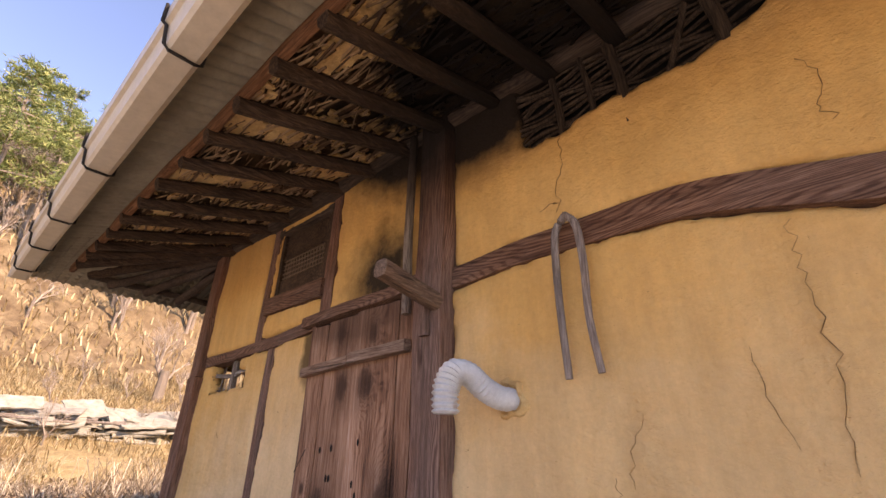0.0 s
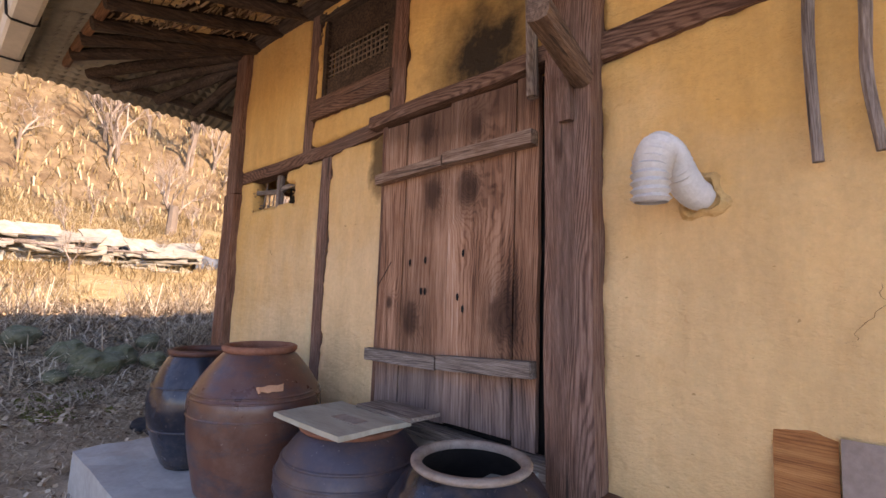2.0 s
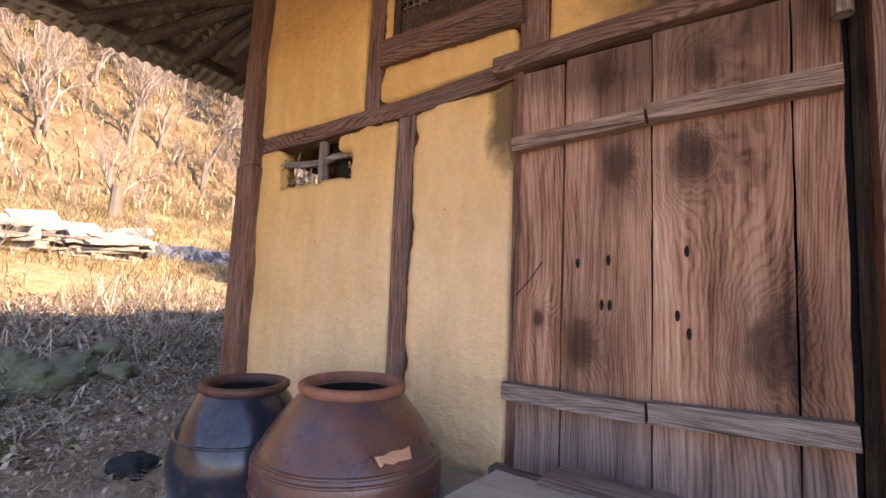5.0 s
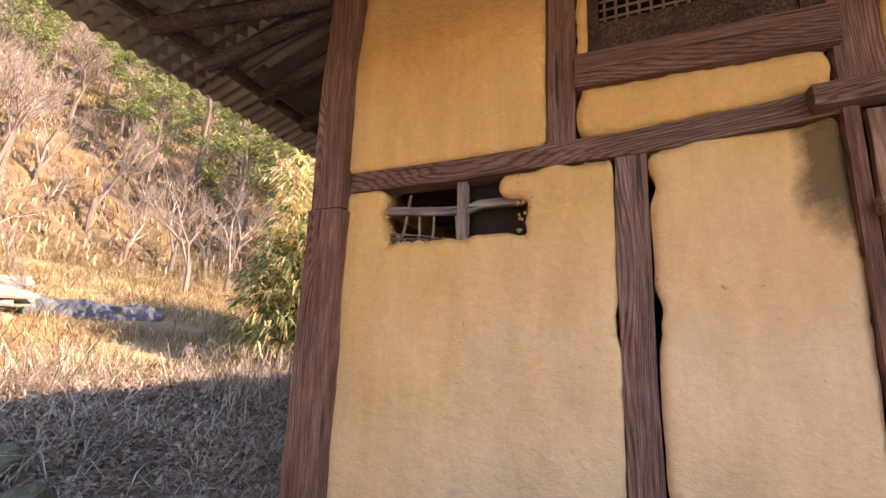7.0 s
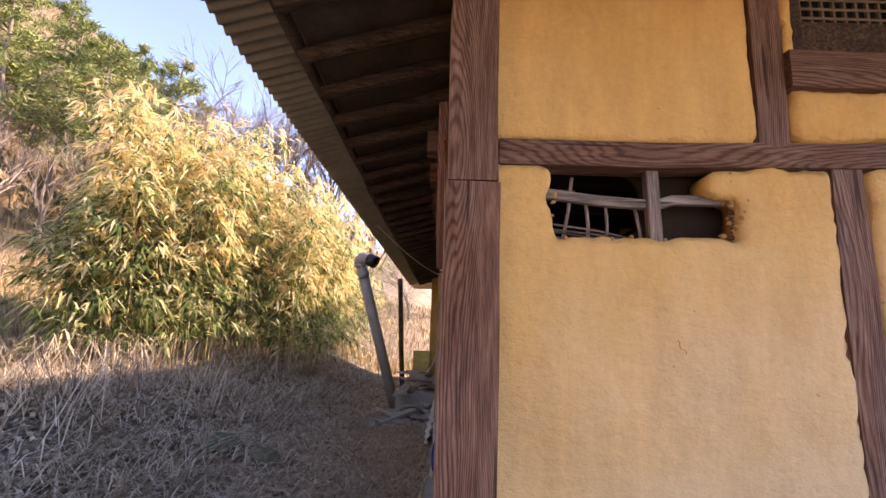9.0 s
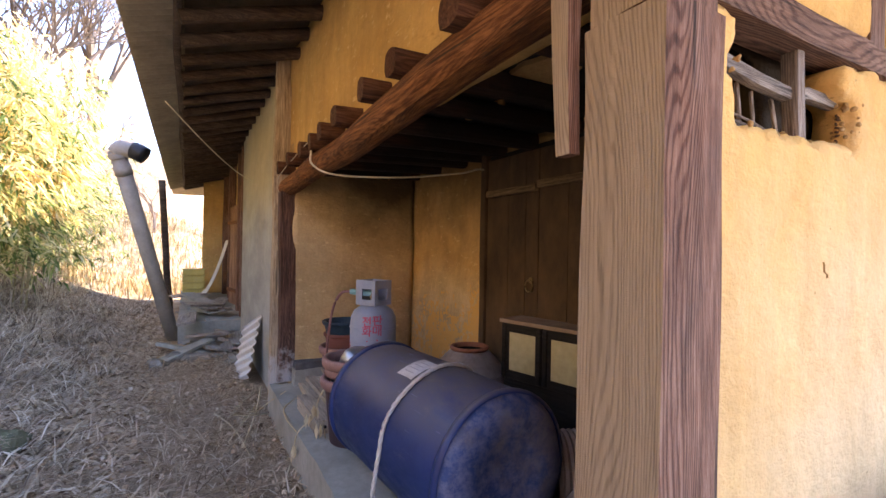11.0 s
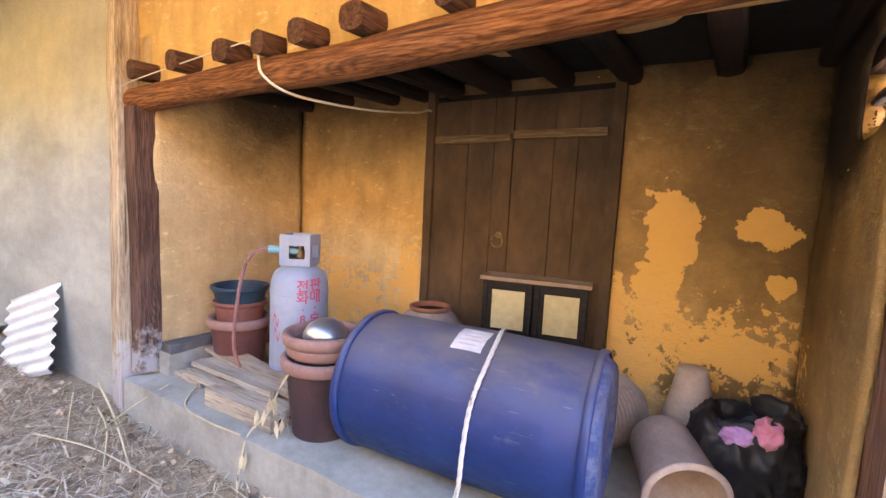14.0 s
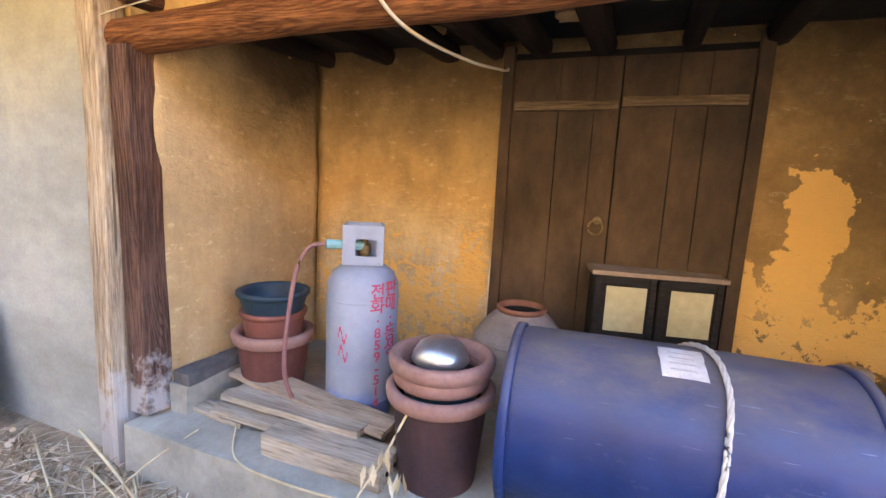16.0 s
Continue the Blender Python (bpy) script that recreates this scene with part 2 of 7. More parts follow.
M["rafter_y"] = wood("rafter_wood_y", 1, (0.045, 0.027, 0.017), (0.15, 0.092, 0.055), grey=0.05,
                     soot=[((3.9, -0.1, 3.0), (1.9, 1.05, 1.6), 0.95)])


def simple(name, a, b, scale=6, rough=0.9, bump=0.4, metal=0.0, spec=0.3, stretch=(1, 1, 1)):
    k = Mat(name, rough, metal, spec)
    n = k.noise(scale, 6, 0.7, stretch)
    f = k.noise(scale * 9, 4, 0.7, stretch)
    c = k.ramp(n, (0.3, a), (0.7, b))
    c = k.mix(0.4, c, k.ramp(f, (0.3, 0.6), (0.7, 1.05)), "MULTIPLY")
    k.base(c)
    if bump:
        k.bump(f, bump, 0.004)
        k.bump(n, bump, 0.012)
    return k.m


M["concrete"] = simple("grey_concrete", (0.22, 0.212, 0.175), (0.37, 0.355, 0.30), 3.0)
M["sheet"] = simple("corrugated_sheet", (0.20, 0.165, 0.115), (0.33, 0.285, 0.20), 3.0, 0.75, 0.15)
M["gutter"] = simple("cream_gutter", (0.50, 0.42, 0.31), (0.60, 0.52, 0.40), 2.0, 0.45, 0.05)
k = Mat("cement_block_face", 0.92, spec=0.2)
n1, n2, n3 = k.noise(1.3, 6, 0.65, (1, 0.6, 1.6)), k.noise(9, 6, 0.7), k.noise(60, 4, 0.7)
c = k.ramp(n1, (0.35, (0.27, 0.27, 0.235)), (0.65, (0.43, 0.425, 0.365)))
c = k.mix(k.math("MULTIPLY", k.blob((0, 4.6, 2.9), (1.0, 2.4, 1.5), 0.35, 2.0, 0.3, 1.1), 0.75), c, (0.60, 0.50, 0.30))
c = k.mix(0.4, c, k.ramp(n2, (0.3, 0.7), (0.7, 1.08)), "MULTIPLY")
c = k.mix(0.35, c, k.ramp(n3, (0.3, 0.6), (0.7, 1.05)), "MULTIPLY")
c = k.mix(0.15, c, k.ramp(k.rand(), (0.0, 0.75), (1.0, 1.05)), "MULTIPLY")
k.base(c)
k.bump(n2, 0.3, 0.008)
k.bump(n3, 0.3, 0.003)
M["block"] = k.m
M["stone"] = simple("mossy_stone", (0.05, 0.06, 0.025), (0.20, 0.19, 0.12), 9, bump=0.8)
M["rubble"] = simple("rubble_stone", (0.14, 0.12, 0.095), (0.30, 0.265, 0.21), 7, bump=0.6)
M["pale_concrete"] = simple("pale_concrete", (0.30, 0.29, 0.265), (0.48, 0.47, 0.435), 2.5)
M["yard_bounce"] = simple("pale_yard_bounce", (0.46, 0.445, 0.41), (0.60, 0.585, 0.545), 0.8)
M["black_stone"] = simple("dark_stone", (0.05, 0.05, 0.05), (0.16, 0.155, 0.15), 6)
M["chip_clay"] = simple("orange_clay", (0.42, 0.20, 0.11), (0.55, 0.30, 0.18), 12)
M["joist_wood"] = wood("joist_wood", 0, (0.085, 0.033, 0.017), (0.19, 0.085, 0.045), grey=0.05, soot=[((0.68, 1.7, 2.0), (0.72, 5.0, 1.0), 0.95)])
M["log_wood"] = wood("log_wood", 1, (0.11, 0.06, 0.034), (0.25, 0.15, 0.09), grey=0.2)
M["alcove_batten"] = wood("dusty_batten", 1, (0.15, 0.10, 0.055), (0.32, 0.22, 0.13))
M["rafter_dark"] = wood("sooty_stake", 2, (0.035, 0.024, 0.016), (0.11, 0.075, 0.05))
M["crumb_clay"] = simple("crumbled_ochre_clay", (0.26, 0.145, 0.055), (0.48, 0.28, 0.11), 30)
M["mortar_clay"] = simple("rough_ochre_clay", (0.50, 0.30, 0.12), (0.70, 0.46, 0.20), 26, bump=0.8)
M["dark_clay"] = simple("dark_eave_clay", (0.055, 0.042, 0.03), (0.13, 0.10, 0.07), 5, bump=0.8)
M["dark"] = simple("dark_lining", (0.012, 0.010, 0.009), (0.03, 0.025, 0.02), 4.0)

# ground: earth with litter, dead grass further up
k = Mat("dry_earth", 0.97, spec=0.1)
n1, n2, n3 = k.noise(0.55, 6, 0.65), k.noise(5.5, 7, 0.72), k.noise(45, 5, 0.75)
sp = k.t.nodes.new("ShaderNodeSeparateXYZ")
k.link(k.co, sp.inputs[0])
west = k.math("ADD", sp.outputs["X"], k.math("MULTIPLY", k.math("SUBTRACT", k.noise(0.3, 4, 0.6), 0.5), 5.0))
path_c = k.ramp(n1, (0.35, (0.29, 0.205, 0.135)), (0.5, (0.46, 0.345, 0.235)), (0.66, (0.60, 0.47, 0.33)))
field_c = k.ramp(n1, (0.35, (0.30, 0.205, 0.105)), (0.66, (0.50, 0.385, 0.20)))
wood_c = k.ramp(k.noise(0.8, 6, 0.7), (0.35, (0.125, 0.082, 0.048)), (0.66, (0.31, 0.225, 0.13)))
bank_c = k.ramp(n2, (0.35, (0.10, 0.08, 0.058)), (0.66, (0.42, 0.335, 0.24)))
far = k.math("MULTIPLY", west, -0.03)
c = k.mix(k.ramp(k.math("MULTIPLY", sp.outputs["X"], -0.1), (0.16, 0.0), (0.23, 1.0)), path_c, bank_c)
c = k.mix(k.ramp(far, (0.15, 0.0), (0.19, 1.0)), c, field_c)
c = k.mix(k.ramp(far, (0.45, 0.0), (0.56, 1.0)), c, wood_c)
c = k.mix(0.7, c, k.ramp(n2, (0.3, 0.45), (0.7, 1.2)), "MULTIPLY")
c = k.mix(0.6, c, k.ramp(n3, (0.3, 0.4), (0.7, 1.25)), "MULTIPLY")
k.base(c)
k.bump(n2, 0.9, 0.05)
k.bump(n3, 0.8, 0.014)
M["earth"] = k.m


# ---- mesh helpers ----
def part(name, bm, material, parent=None, label="", smooth=False):
    me = bpy.data.meshes.new(name)
    bm.normal_update()
    bm.to_mesh(me)
    bm.free()
    me.materials.append(M[material] if isinstance(material, str) else material)
    if smooth:
        me.polygons.foreach_set("use_smooth", [True] * len(me.polygons))
    ob = new(name, me)
    if parent is not None:
        ob.parent = parent
    if label:
        tagged(ob, label)
    return ob


def thing(name, label, category, at=None, group="", kind=""):
    e = new(name)
    if at is not None:
        e.matrix_world = at if isinstance(at, Matrix) else pose(*at)
    return tagged(e, label, category, group, kind)


def box(x0, x1, y0, y1, z0, z1, bevel=0.0, bm=None):
    bm = bm or bmesh.new()
    m = Matrix.Translation(((x0 + x1) / 2, (y0 + y1) / 2, (z0 + z1) / 2)) @ Matrix.Diagonal((x1 - x0, y1 - y0, z1 - z0, 1))
    r = bmesh.ops.create_cube(bm, size=1, matrix=m)
    if bevel:
        es = list({e for v in r["verts"] for e in v.link_edges})
        bmesh.ops.bevel(bm, geom=es, offset=bevel, segments=1, affect="EDGES", profile=0.5)
    return bm


def rough_box(x0, x1, y0, y1, z0, z1, step=0.08, amp=0.006, seed=0, bevel=0.006):
    """A board or block with an uneven surface."""
    bm = box(x0, x1, y0, y1, z0, z1)
    for axis, d in enumerate((x1 - x0, y1 - y0, z1 - z0)):
        n = int(d / step)
        if n > 1:
            for i in range(1, n):
                co, no = [0, 0, 0], [0, 0, 0]
                co[axis], no[axis] = (x0, y0, z0)[axis] + d * i / n, 1
                bmesh.ops.bisect_plane(bm, geom=bm.verts[:] + bm.edges[:] + bm.faces[:], plane_co=co, plane_no=no)
    for v in bm.verts:
        v.co += noise.noise_vector(v.co * 7 + Vector((seed * 3.7, seed, 0))) * amp
    return bm


def timber(path, w, h, seed=0, wob=0.01, rnd=0.35, sides=12, step=0.07, taper=1.0, cap=True, bm=None):
    """A hand-hewn beam along a list of points; w and h are its section, rnd 0 (square) to 1 (round)."""
    bm = bm or bmesh.new()
    pts = [Vector(p) for p in path]
    dense = []
    for a, b in zip(pts, pts[1:]):
        n = max(1, int((b - a).length / step))
        dense += [a.lerp(b, i / n) for i in range(n)]
    dense.append(pts[-1])
    rings = []
    total = len(dense) - 1
    for i, p in enumerate(dense):
        d = (dense[min(i + 1, total)] - dense[max(i - 1, 0)]).normalized()
        up = Vector((0, 0, 1)) if abs(d.z) < 0.8 else Vector((0, 1, 0))
        s = d.cross(up).normalized()
        u = s.cross(d).normalized()
        k = 1 + (taper - 1) * i / max(total, 1)
        off = noise.noise_vector(Vector((i * step * 1.4, seed * 5.3, 1.7))) * wob
        ring = []
        for j in range(sides):
            a = 2 * math.pi * (j + 0.5) / sides
            ca, sa = math.cos(a), math.sin(a)
            q = max(abs(ca), abs(sa))
            sc = (1 - rnd) / q + rnd
            r = 1 + 0.07 * noise.noise(Vector((ca * 1.3 + seed, sa * 1.3, i * step * 2.2)))
            ring.append(bm.verts.new(p + off + s * (ca * sc * r * w / 2 * k) + u * (sa * sc * r * h / 2 * k)))
        rings.append(ring)
    for a, b in zip(rings, rings[1:]):
        for j in range(sides):
            bm.faces.new((a[j], a[(j + 1) % sides], b[(j + 1) % sides], b[j]))
    if cap:
        bm.faces.new(rings[0][::-1])
        bm.faces.new(rings[-1])
    bmesh.ops.recalc_face_normals(bm, faces=bm.faces[:])
    return bm


def lathe(profile, seg=40, bm=None, dent=0.0, seed=0):
    """Turns a profile of (radius, z) round z."""
    bm = bm or bmesh.new()
    rings = []
    for r, z in profile:
        if r < 1e-5:
            rings.append([bm.verts.new((0, 0, z))])
        else:
            ring = []
            for j in range(seg):
                a = 2 * math.pi * j / seg
                q = r * (1 + dent * noise.noise(Vector((math.cos(a) * 1.2 + seed, math.sin(a) * 1.2, z * 2))))
                ring.append(bm.verts.new((q * math.cos(a), q * math.sin(a), z)))
            rings.append(ring)
    for a, b in zip(rings, rings[1:]):
        for j in range(seg):
            k2 = (j + 1) % seg
            if len(a) == 1 and len(b) > 1:
                bm.faces.new((a[0], b[k2], b[j]))
            elif len(b) == 1 and len(a) > 1:
                bm.faces.new((a[j], a[k2], b[0]))
            elif len(a) > 1:
                bm.faces.new((a[j], a[k2], b[k2], b[j]))
    bmesh.ops.recalc_face_normals(bm, faces=bm.faces[:])
    return bm


def tube(points, r, sides=8, bm=None, taper=1.0):
    bm = bm or bmesh.new()
    pts = [Vector(p) for p in points]
    rings = []
    for i, p in enumerate(pts):
        d = (pts[min(i + 1, len(pts) - 1)] - pts[max(i - 1, 0)]).normalized()
        up = Vector((0, 0, 1)) if abs(d.z) < 0.9 else Vector((1, 0, 0))
        s = d.cross(up).normalized()
        u = s.cross(d)
        q = r * (1 + (taper - 1) * i / (len(pts) - 1))
        rings.append([bm.verts.new(p + s * math.cos(2 * math.pi * j / sides) * q + u * math.sin(2 * math.pi * j / sides) * q) for j in range(sides)])
    for a, b in zip(rings, rings[1:]):
        for j in range(sides):
            bm.faces.new((a[j], a[(j + 1) % sides], b[(j + 1) % sides], b[j]))
    bm.faces.new(rings[0][::-1])
    bm.faces.new(rings[-1])
    return bm


def smooth_line(pts, n=8):
    """Catmull-Rom through the points."""
    p = [Vector(q) for q in pts]
    p = [2 * p[0] - p[1]] + p + [2 * p[-1] - p[-2]]
    out = []
    for i in range(1, len(p) - 2):
        for s in range(n):
            t = s / n
            a, b, c, d = p[i - 1], p[i], p[i + 1], p[i + 2]
            out.append(0.5 * (2 * b + (c - a) * t + (2 * a - 5 * b + 4 * c - d) * t * t + (3 * b - a - 3 * c + d) * t ** 3))
    out.append(p[-2])
    return out


def slab_wall(name, fixed, at, thick, u0, u1, z0, z1, gone, material, step=0.025, relief=0.006, seed=0, label=""):
    """A plaster wall as a fine sheet with ragged openings, given thickness behind its face.
    fixed: 'y' (face at y = at, u is x) or 'x' (face at x = at, u is y); thick: how far it goes to the far side."""
    nu, nz = max(1, round((u1 - u0) / step)), max(1, round((z1 - z0) / step))
    bm = bmesh.new()
    sgn = 1 if thick > 0 else -1

    def vert(i, j, back):
        u, z = u0 + (u1 - u0) * i / nu, z0 + (z1 - z0) * j / nz
        q = Vector((u * 1.0, seed * 9.1, z))
        du = 0.010 * noise.noise(q * 23)
        dz = 0.010 * noise.noise(q * 23 + Vector((7, 3, 1)))
        dep = sgn * relief * (noise.noise(q * 3.1) * 1.6 + noise.noise(q * 11) * 0.8) + (thick if back else 0)
        u, z = u + (du if 0 < i < nu else 0), z + (dz if 0 < j < nz else 0)
        return bm.verts.new((u, at + dep, z) if fixed == "y" else (at + dep, u, z))

    keep = {}
    for i in range(nu):
        for j in range(nz):
            keep[i, j] = not gone(u0 + (u1 - u0) * (i + 0.5) / nu, z0 + (z1 - z0) * (j + 0.5) / nz)
    vs = {}

    def get(i, j, back):
        if (i, j, back) not in vs:
            vs[i, j, back] = vert(i, j, back)
        return vs[i, j, back]

    for (i, j), on in keep.items():
        if not on:
            continue
        bm.faces.new([get(*q, False) for q in ((i, j), (i + 1, j), (i + 1, j + 1), (i, j + 1))])
        bm.faces.new([get(*q, True) for q in ((i, j + 1), (i + 1, j + 1), (i + 1, j), (i, j))])
        for di, dj, a, b in ((-1, 0, (i, j), (i, j + 1)), (1, 0, (i + 1, j + 1), (i + 1, j)), (0, -1, (i + 1, j), (i, j)), (0, 1, (i, j + 1), (i + 1, j + 1))):
            if not keep.get((i + di, j + dj), False):
                bm.faces.new([get(*a, False), get(*b, False), get(*b, True), get(*a, True)])
    # wear the broken edges round
    near = {}
    for (i, j), on in keep.items():
        for di, dj, a, b in ((-1, 0, (i, j), (i, j + 1)), (1, 0, (i + 1, j + 1), (i + 1, j)), (0, -1, (i + 1, j), (i, j)), (0, 1, (i, j + 1), (i + 1, j + 1))):
            if on and keep.get((i + di, j + dj)) is False:
                near.setdefault(a, []).append(b)
                near.setdefault(b, []).append(a)
    for turn in range(4):
        for back in (False, True):
            spot = {q: vs[*q, back].co.copy() for q in near}
            for q, others in near.items():
                mean = sum((spot[o] for o in others), Vector()) / len(others)
                vs[*q, back].co = spot[q].lerp(mean, 0.5)
    for q in near:
        vs[*q, False].co[1 if fixed == "y" else 0] += thick * (0.12 + 0.1 * noise.noise(Vector((q[0] * 0.7, q[1] * 0.7, 1))))
    bmesh.ops.recalc_face_normals(bm, faces=bm.faces[:])
    ob = part(name, bm, material, None, "", True)
    return tagged(ob, label, "wall", "", "structure")


# ---- ground ----
def smooth01(a, b, v):
    t = min(1, max(0, (v - a) / (b - a)))
    return t * t * (3 - 2 * t)


def ground_z(x, y):
    front = -0.16 * smooth01(0.3, -0.6, y) * smooth01(-1.6, 0.2, x)
    bank = 0.62 * smooth01(-1.45, -4.3, x)
    hill = 0.27 * max(0, -6.0 - x) + 0.55 * max(0, -17 - x) * smooth01(-17, -26, x) + 0.25 * max(0, y - 12) * smooth01(-8, -16, x)
    far = 0.30 * max(0, y - 17)
    b = 0.05 * noise.noise(Vector((x * 0.9, y * 0.9, 0))) + 0.10 * noise.noise(Vector((x * 0.28, y * 0.28, 4)))
    b *= smooth01(0.4, -3.5, x) * 0.9 + 0.1
    return front + bank + max(hill, far * smooth01(4, -2, x) + hill * 0.5) + b


def ground_sheet():
    bm = bmesh.new()
    xs = [-900, -400, -180, -100, -70, -55] + [-46 + i * 1.0 for i in range(26)] + [-20 + i * 0.4 for i in range(36)] + [-5.6 + i * 0.1 for i in range(72)] + [1.8 + i * 0.5 for i in range(16)] + [12, 18, 30, 80, 300, 900]
    ys = [-900, -300, -100, -50, -30, -20, -14, -10] + [-8 + i * 0.4 for i in range(14)] + [-2.4 + i * 0.1 for i in range(84)] + [6 + i * 0.3 for i in range(40)] + [18 + i * 1.5 for i in range(16)] + [45, 60, 90, 200, 900]
    g = []
    for x in xs:
        row = []
        for y in ys:
            xx, yy = max(x, -60), min(y, 50)
            row.append(bm.verts.new((x, y, ground_z(xx, yy))))
        g.append(row)
    for a, b in zip(g, g[1:]):
        for j in range(len(ys) - 1):
            bm.faces.new((a[j], b[j], b[j + 1], a[j + 1]))
    return tagged(part("ground", bm, "earth", smooth=True), "trodden dry earth and leaf litter rising into a dead-grass hillside", "ground", "", "structure")


ground_sheet()
# Pale slab added mostly out of view to bounce sunlight onto wall and eaves.
tagged(part("yard", rough_box(0.6, 12.0, -14.0, -2.5, -0.35, -0.135, 0.8, 0.01, 2), "yard_bounce"), "pale concrete yard in front of the house, added to bounce sunlight", "yard", "", "structure")

# ---- front wall (faces -y) ----
def inside(u, z, u0, u1, z0, z1, rag=0.0):
    d = rag * noise.noise(Vector((u * 9, 3.3, z * 9))) if rag else 0
    return u0 + d < u < u1 + d and z0 + d < z < z1 + d


def ragged(u, z, s):
    return 0.016 * noise.noise(Vector((u * 7, s, z * 7))) + 0.013 * noise.noise(Vector((u * 31, s, z * 31)))


def rail_mid(u):
    """Height of the crooked rail east of the door post."""
    return 2.0 + 0.03 * smooth01(2.93, 3.4, u) - 0.145 * smooth01(3.95, 4.75, u)


def front_gone(u, z):
    if inside(u, z, 1.765, 2.76, 0.30, 1.99):
        return True
    if inside(u, z, 1.08, 1.76, 2.17, 2.84):
        return True
    # the clay stops raggedly against the timbers
    if abs(u - 1.195) < 0.060 + ragged(u, z, 1) and z < 1.93:
        return True
    if abs(u - 0.978) < 0.060 + ragged(u, z, 2) and z > 1.93:
        return True
    if abs(u - 1.828) < 0.066 + ragged(u, z, 3) and z > 1.96:
        return True
    if u < 1.8 and abs(z - (1.915 + 0.06 * smooth01(0.7, 1.75, u))) < 0.046 + ragged(u, z, 4):
        return True
    if abs(u - 2.852) < 0.082 + ragged(u, z, 5):
        return True
    if u > 2.9 and abs(z - rail_mid(u) + 0.01 * smooth01(3.7, 4.3, u)) < 0.052 + 0.026 * smooth01(3.5, 4.4, u) + ragged(u, z, 6):
        return True
    if z > 1.645 + 0.03 * noise.noise(Vector((u * 16, 1, 0))) and z < 1.875 and 0.25 + 0.035 * noise.noise(Vector((z * 19, 5, 0))) < u < 0.85 + 0.05 * noise.noise(Vector((z * 18, 9, 0))):
        return not (z > 1.79 and u > 0.74 + 0.03 * noise.noise(Vector((u * 30, z * 30, 0))))
    lo = 2.56 + 0.06 * smooth01(3.5, 3.9, u) + 0.28 * smooth01(4.15, 4.9, u) + 0.03 * noise.noise(Vector((u * 9, 2, 0)))
    return u > 3.37 + 0.02 * noise.noise(Vector((z * 20, 1, 0))) and z > lo and z < 2.97


slab_wall("wall_front", "y", 0.0, 0.11, 0.06, 6.6, 0.36, 3.06, front_gone, "plaster_a", 0.022, 0.007, 1,
          "ochre clay plaster front wall, cracked, soot-stained and holed")
# the lower stone and concrete footing below the front wall
tagged(part("footing_front", rough_box(0.06, 6.6, 0.0, 0.14, -0.25, 0.36, 0.12, 0.012, 3), "concrete"), "grey cement footing under the clay wall", "footing", "", "structure")

post = thing("corner_post", "weathered reddish timber corner post, notched and repaired", "post", (0, 0, 0))
part("lower_post", timber([(-0.005, 0.033, -0.02), (0.0, 0.03, 1.0), (0.005, 0.03, 1.79)], 0.175, 0.19, 2, 0.006, 0.12), "wood_post", post)
part("upper_post", timber([(0.005, 0.03, 1.795), (0.0, 0.03, 2.4), (0.03, 0.03, 3.02)], 0.16, 0.17, 3, 0.008, 0.15), "wood_post", post)

frame_a = thing("front_timber_frame", "dark weathered timber frame set in the clay wall", "timber frame", (0, 0, 0), "", "structure")
part("rail", timber([(0.09, 0.045, 1.915), (0.6, 0.045, 1.915), (1.2, 0.045, 1.935), (1.75, 0.045, 1.98)], 0.10, 0.088, 5, 0.012, 0.2), "wood_x", frame_a)
part("stud", timber([(1.19, 0.05, 0.40), (1.19, 0.05, 1.2), (1.205, 0.05, 1.90)], 0.105, 0.09, 6, 0.012, 0.2), "wood_z", frame_a)
part("stud", timber([(0.975, 0.05, 1.95), (0.98, 0.05, 2.94)], 0.105, 0.09, 7, 0.008, 0.2), "wood_z", frame_a)
part("stud", timber([(1.825, 0.05, 1.98), (1.83, 0.05, 2.93)], 0.12, 0.09, 8, 0.008, 0.2), "wood_z", frame_a)
part("door_lintel", timber([(1.68, -0.01, 1.975), (2.1, -0.01, 2.0), (2.5, -0.01, 2.0), (2.80, -0.01, 2.03)], 0.10, 0.075, 9, 0.012, 0.4), "wood_x", frame_a)
part("door_post", timber([(2.86, 0.0, -0.05), (2.86, 0.0, 0.7), (2.845, 0.0, 1.5), (2.85, 0.0, 2.2), (2.86, 0.0, 3.0)], 0.19, 0.17, 10, 0.016, 0.15), "wood_z", frame_a)
part("rail", timber([(2.93 + 0.09 * i, 0.05, rail_mid(2.93 + 0.09 * i) - 0.012 * smooth01(3.7, 4.3, 2.93 + 0.09 * i)) for i in range(41)], 0.115, 0.115, 11, 0.014, 0.3, 12, 0.07, 1.7), "wood_x", frame_a)
part("wall_plate", timber([(-0.1, 0.0, 3.0), (1.5, 0.0, 2.96), (3.0, 0.0, 3.0), (6.6, 0.0, 3.0)], 0.14, 0.12, 12, 0.016, 0.6), "rafter_x", frame_a)
part("sill", timber([(2.96, -0.02, 0.38), (4.2, -0.02, 0.33), (6.6, -0.02, 0.33)], 0.13, 0.10, 13, 0.012, 0.2), "wood_x", frame_a)
part("jamb", timber([(1.778, 0.03, 0.42), (1.775, 0.03, 1.96)], 0.04, 0.10, 14, 0.006, 0.2), "wood_z", frame_a)

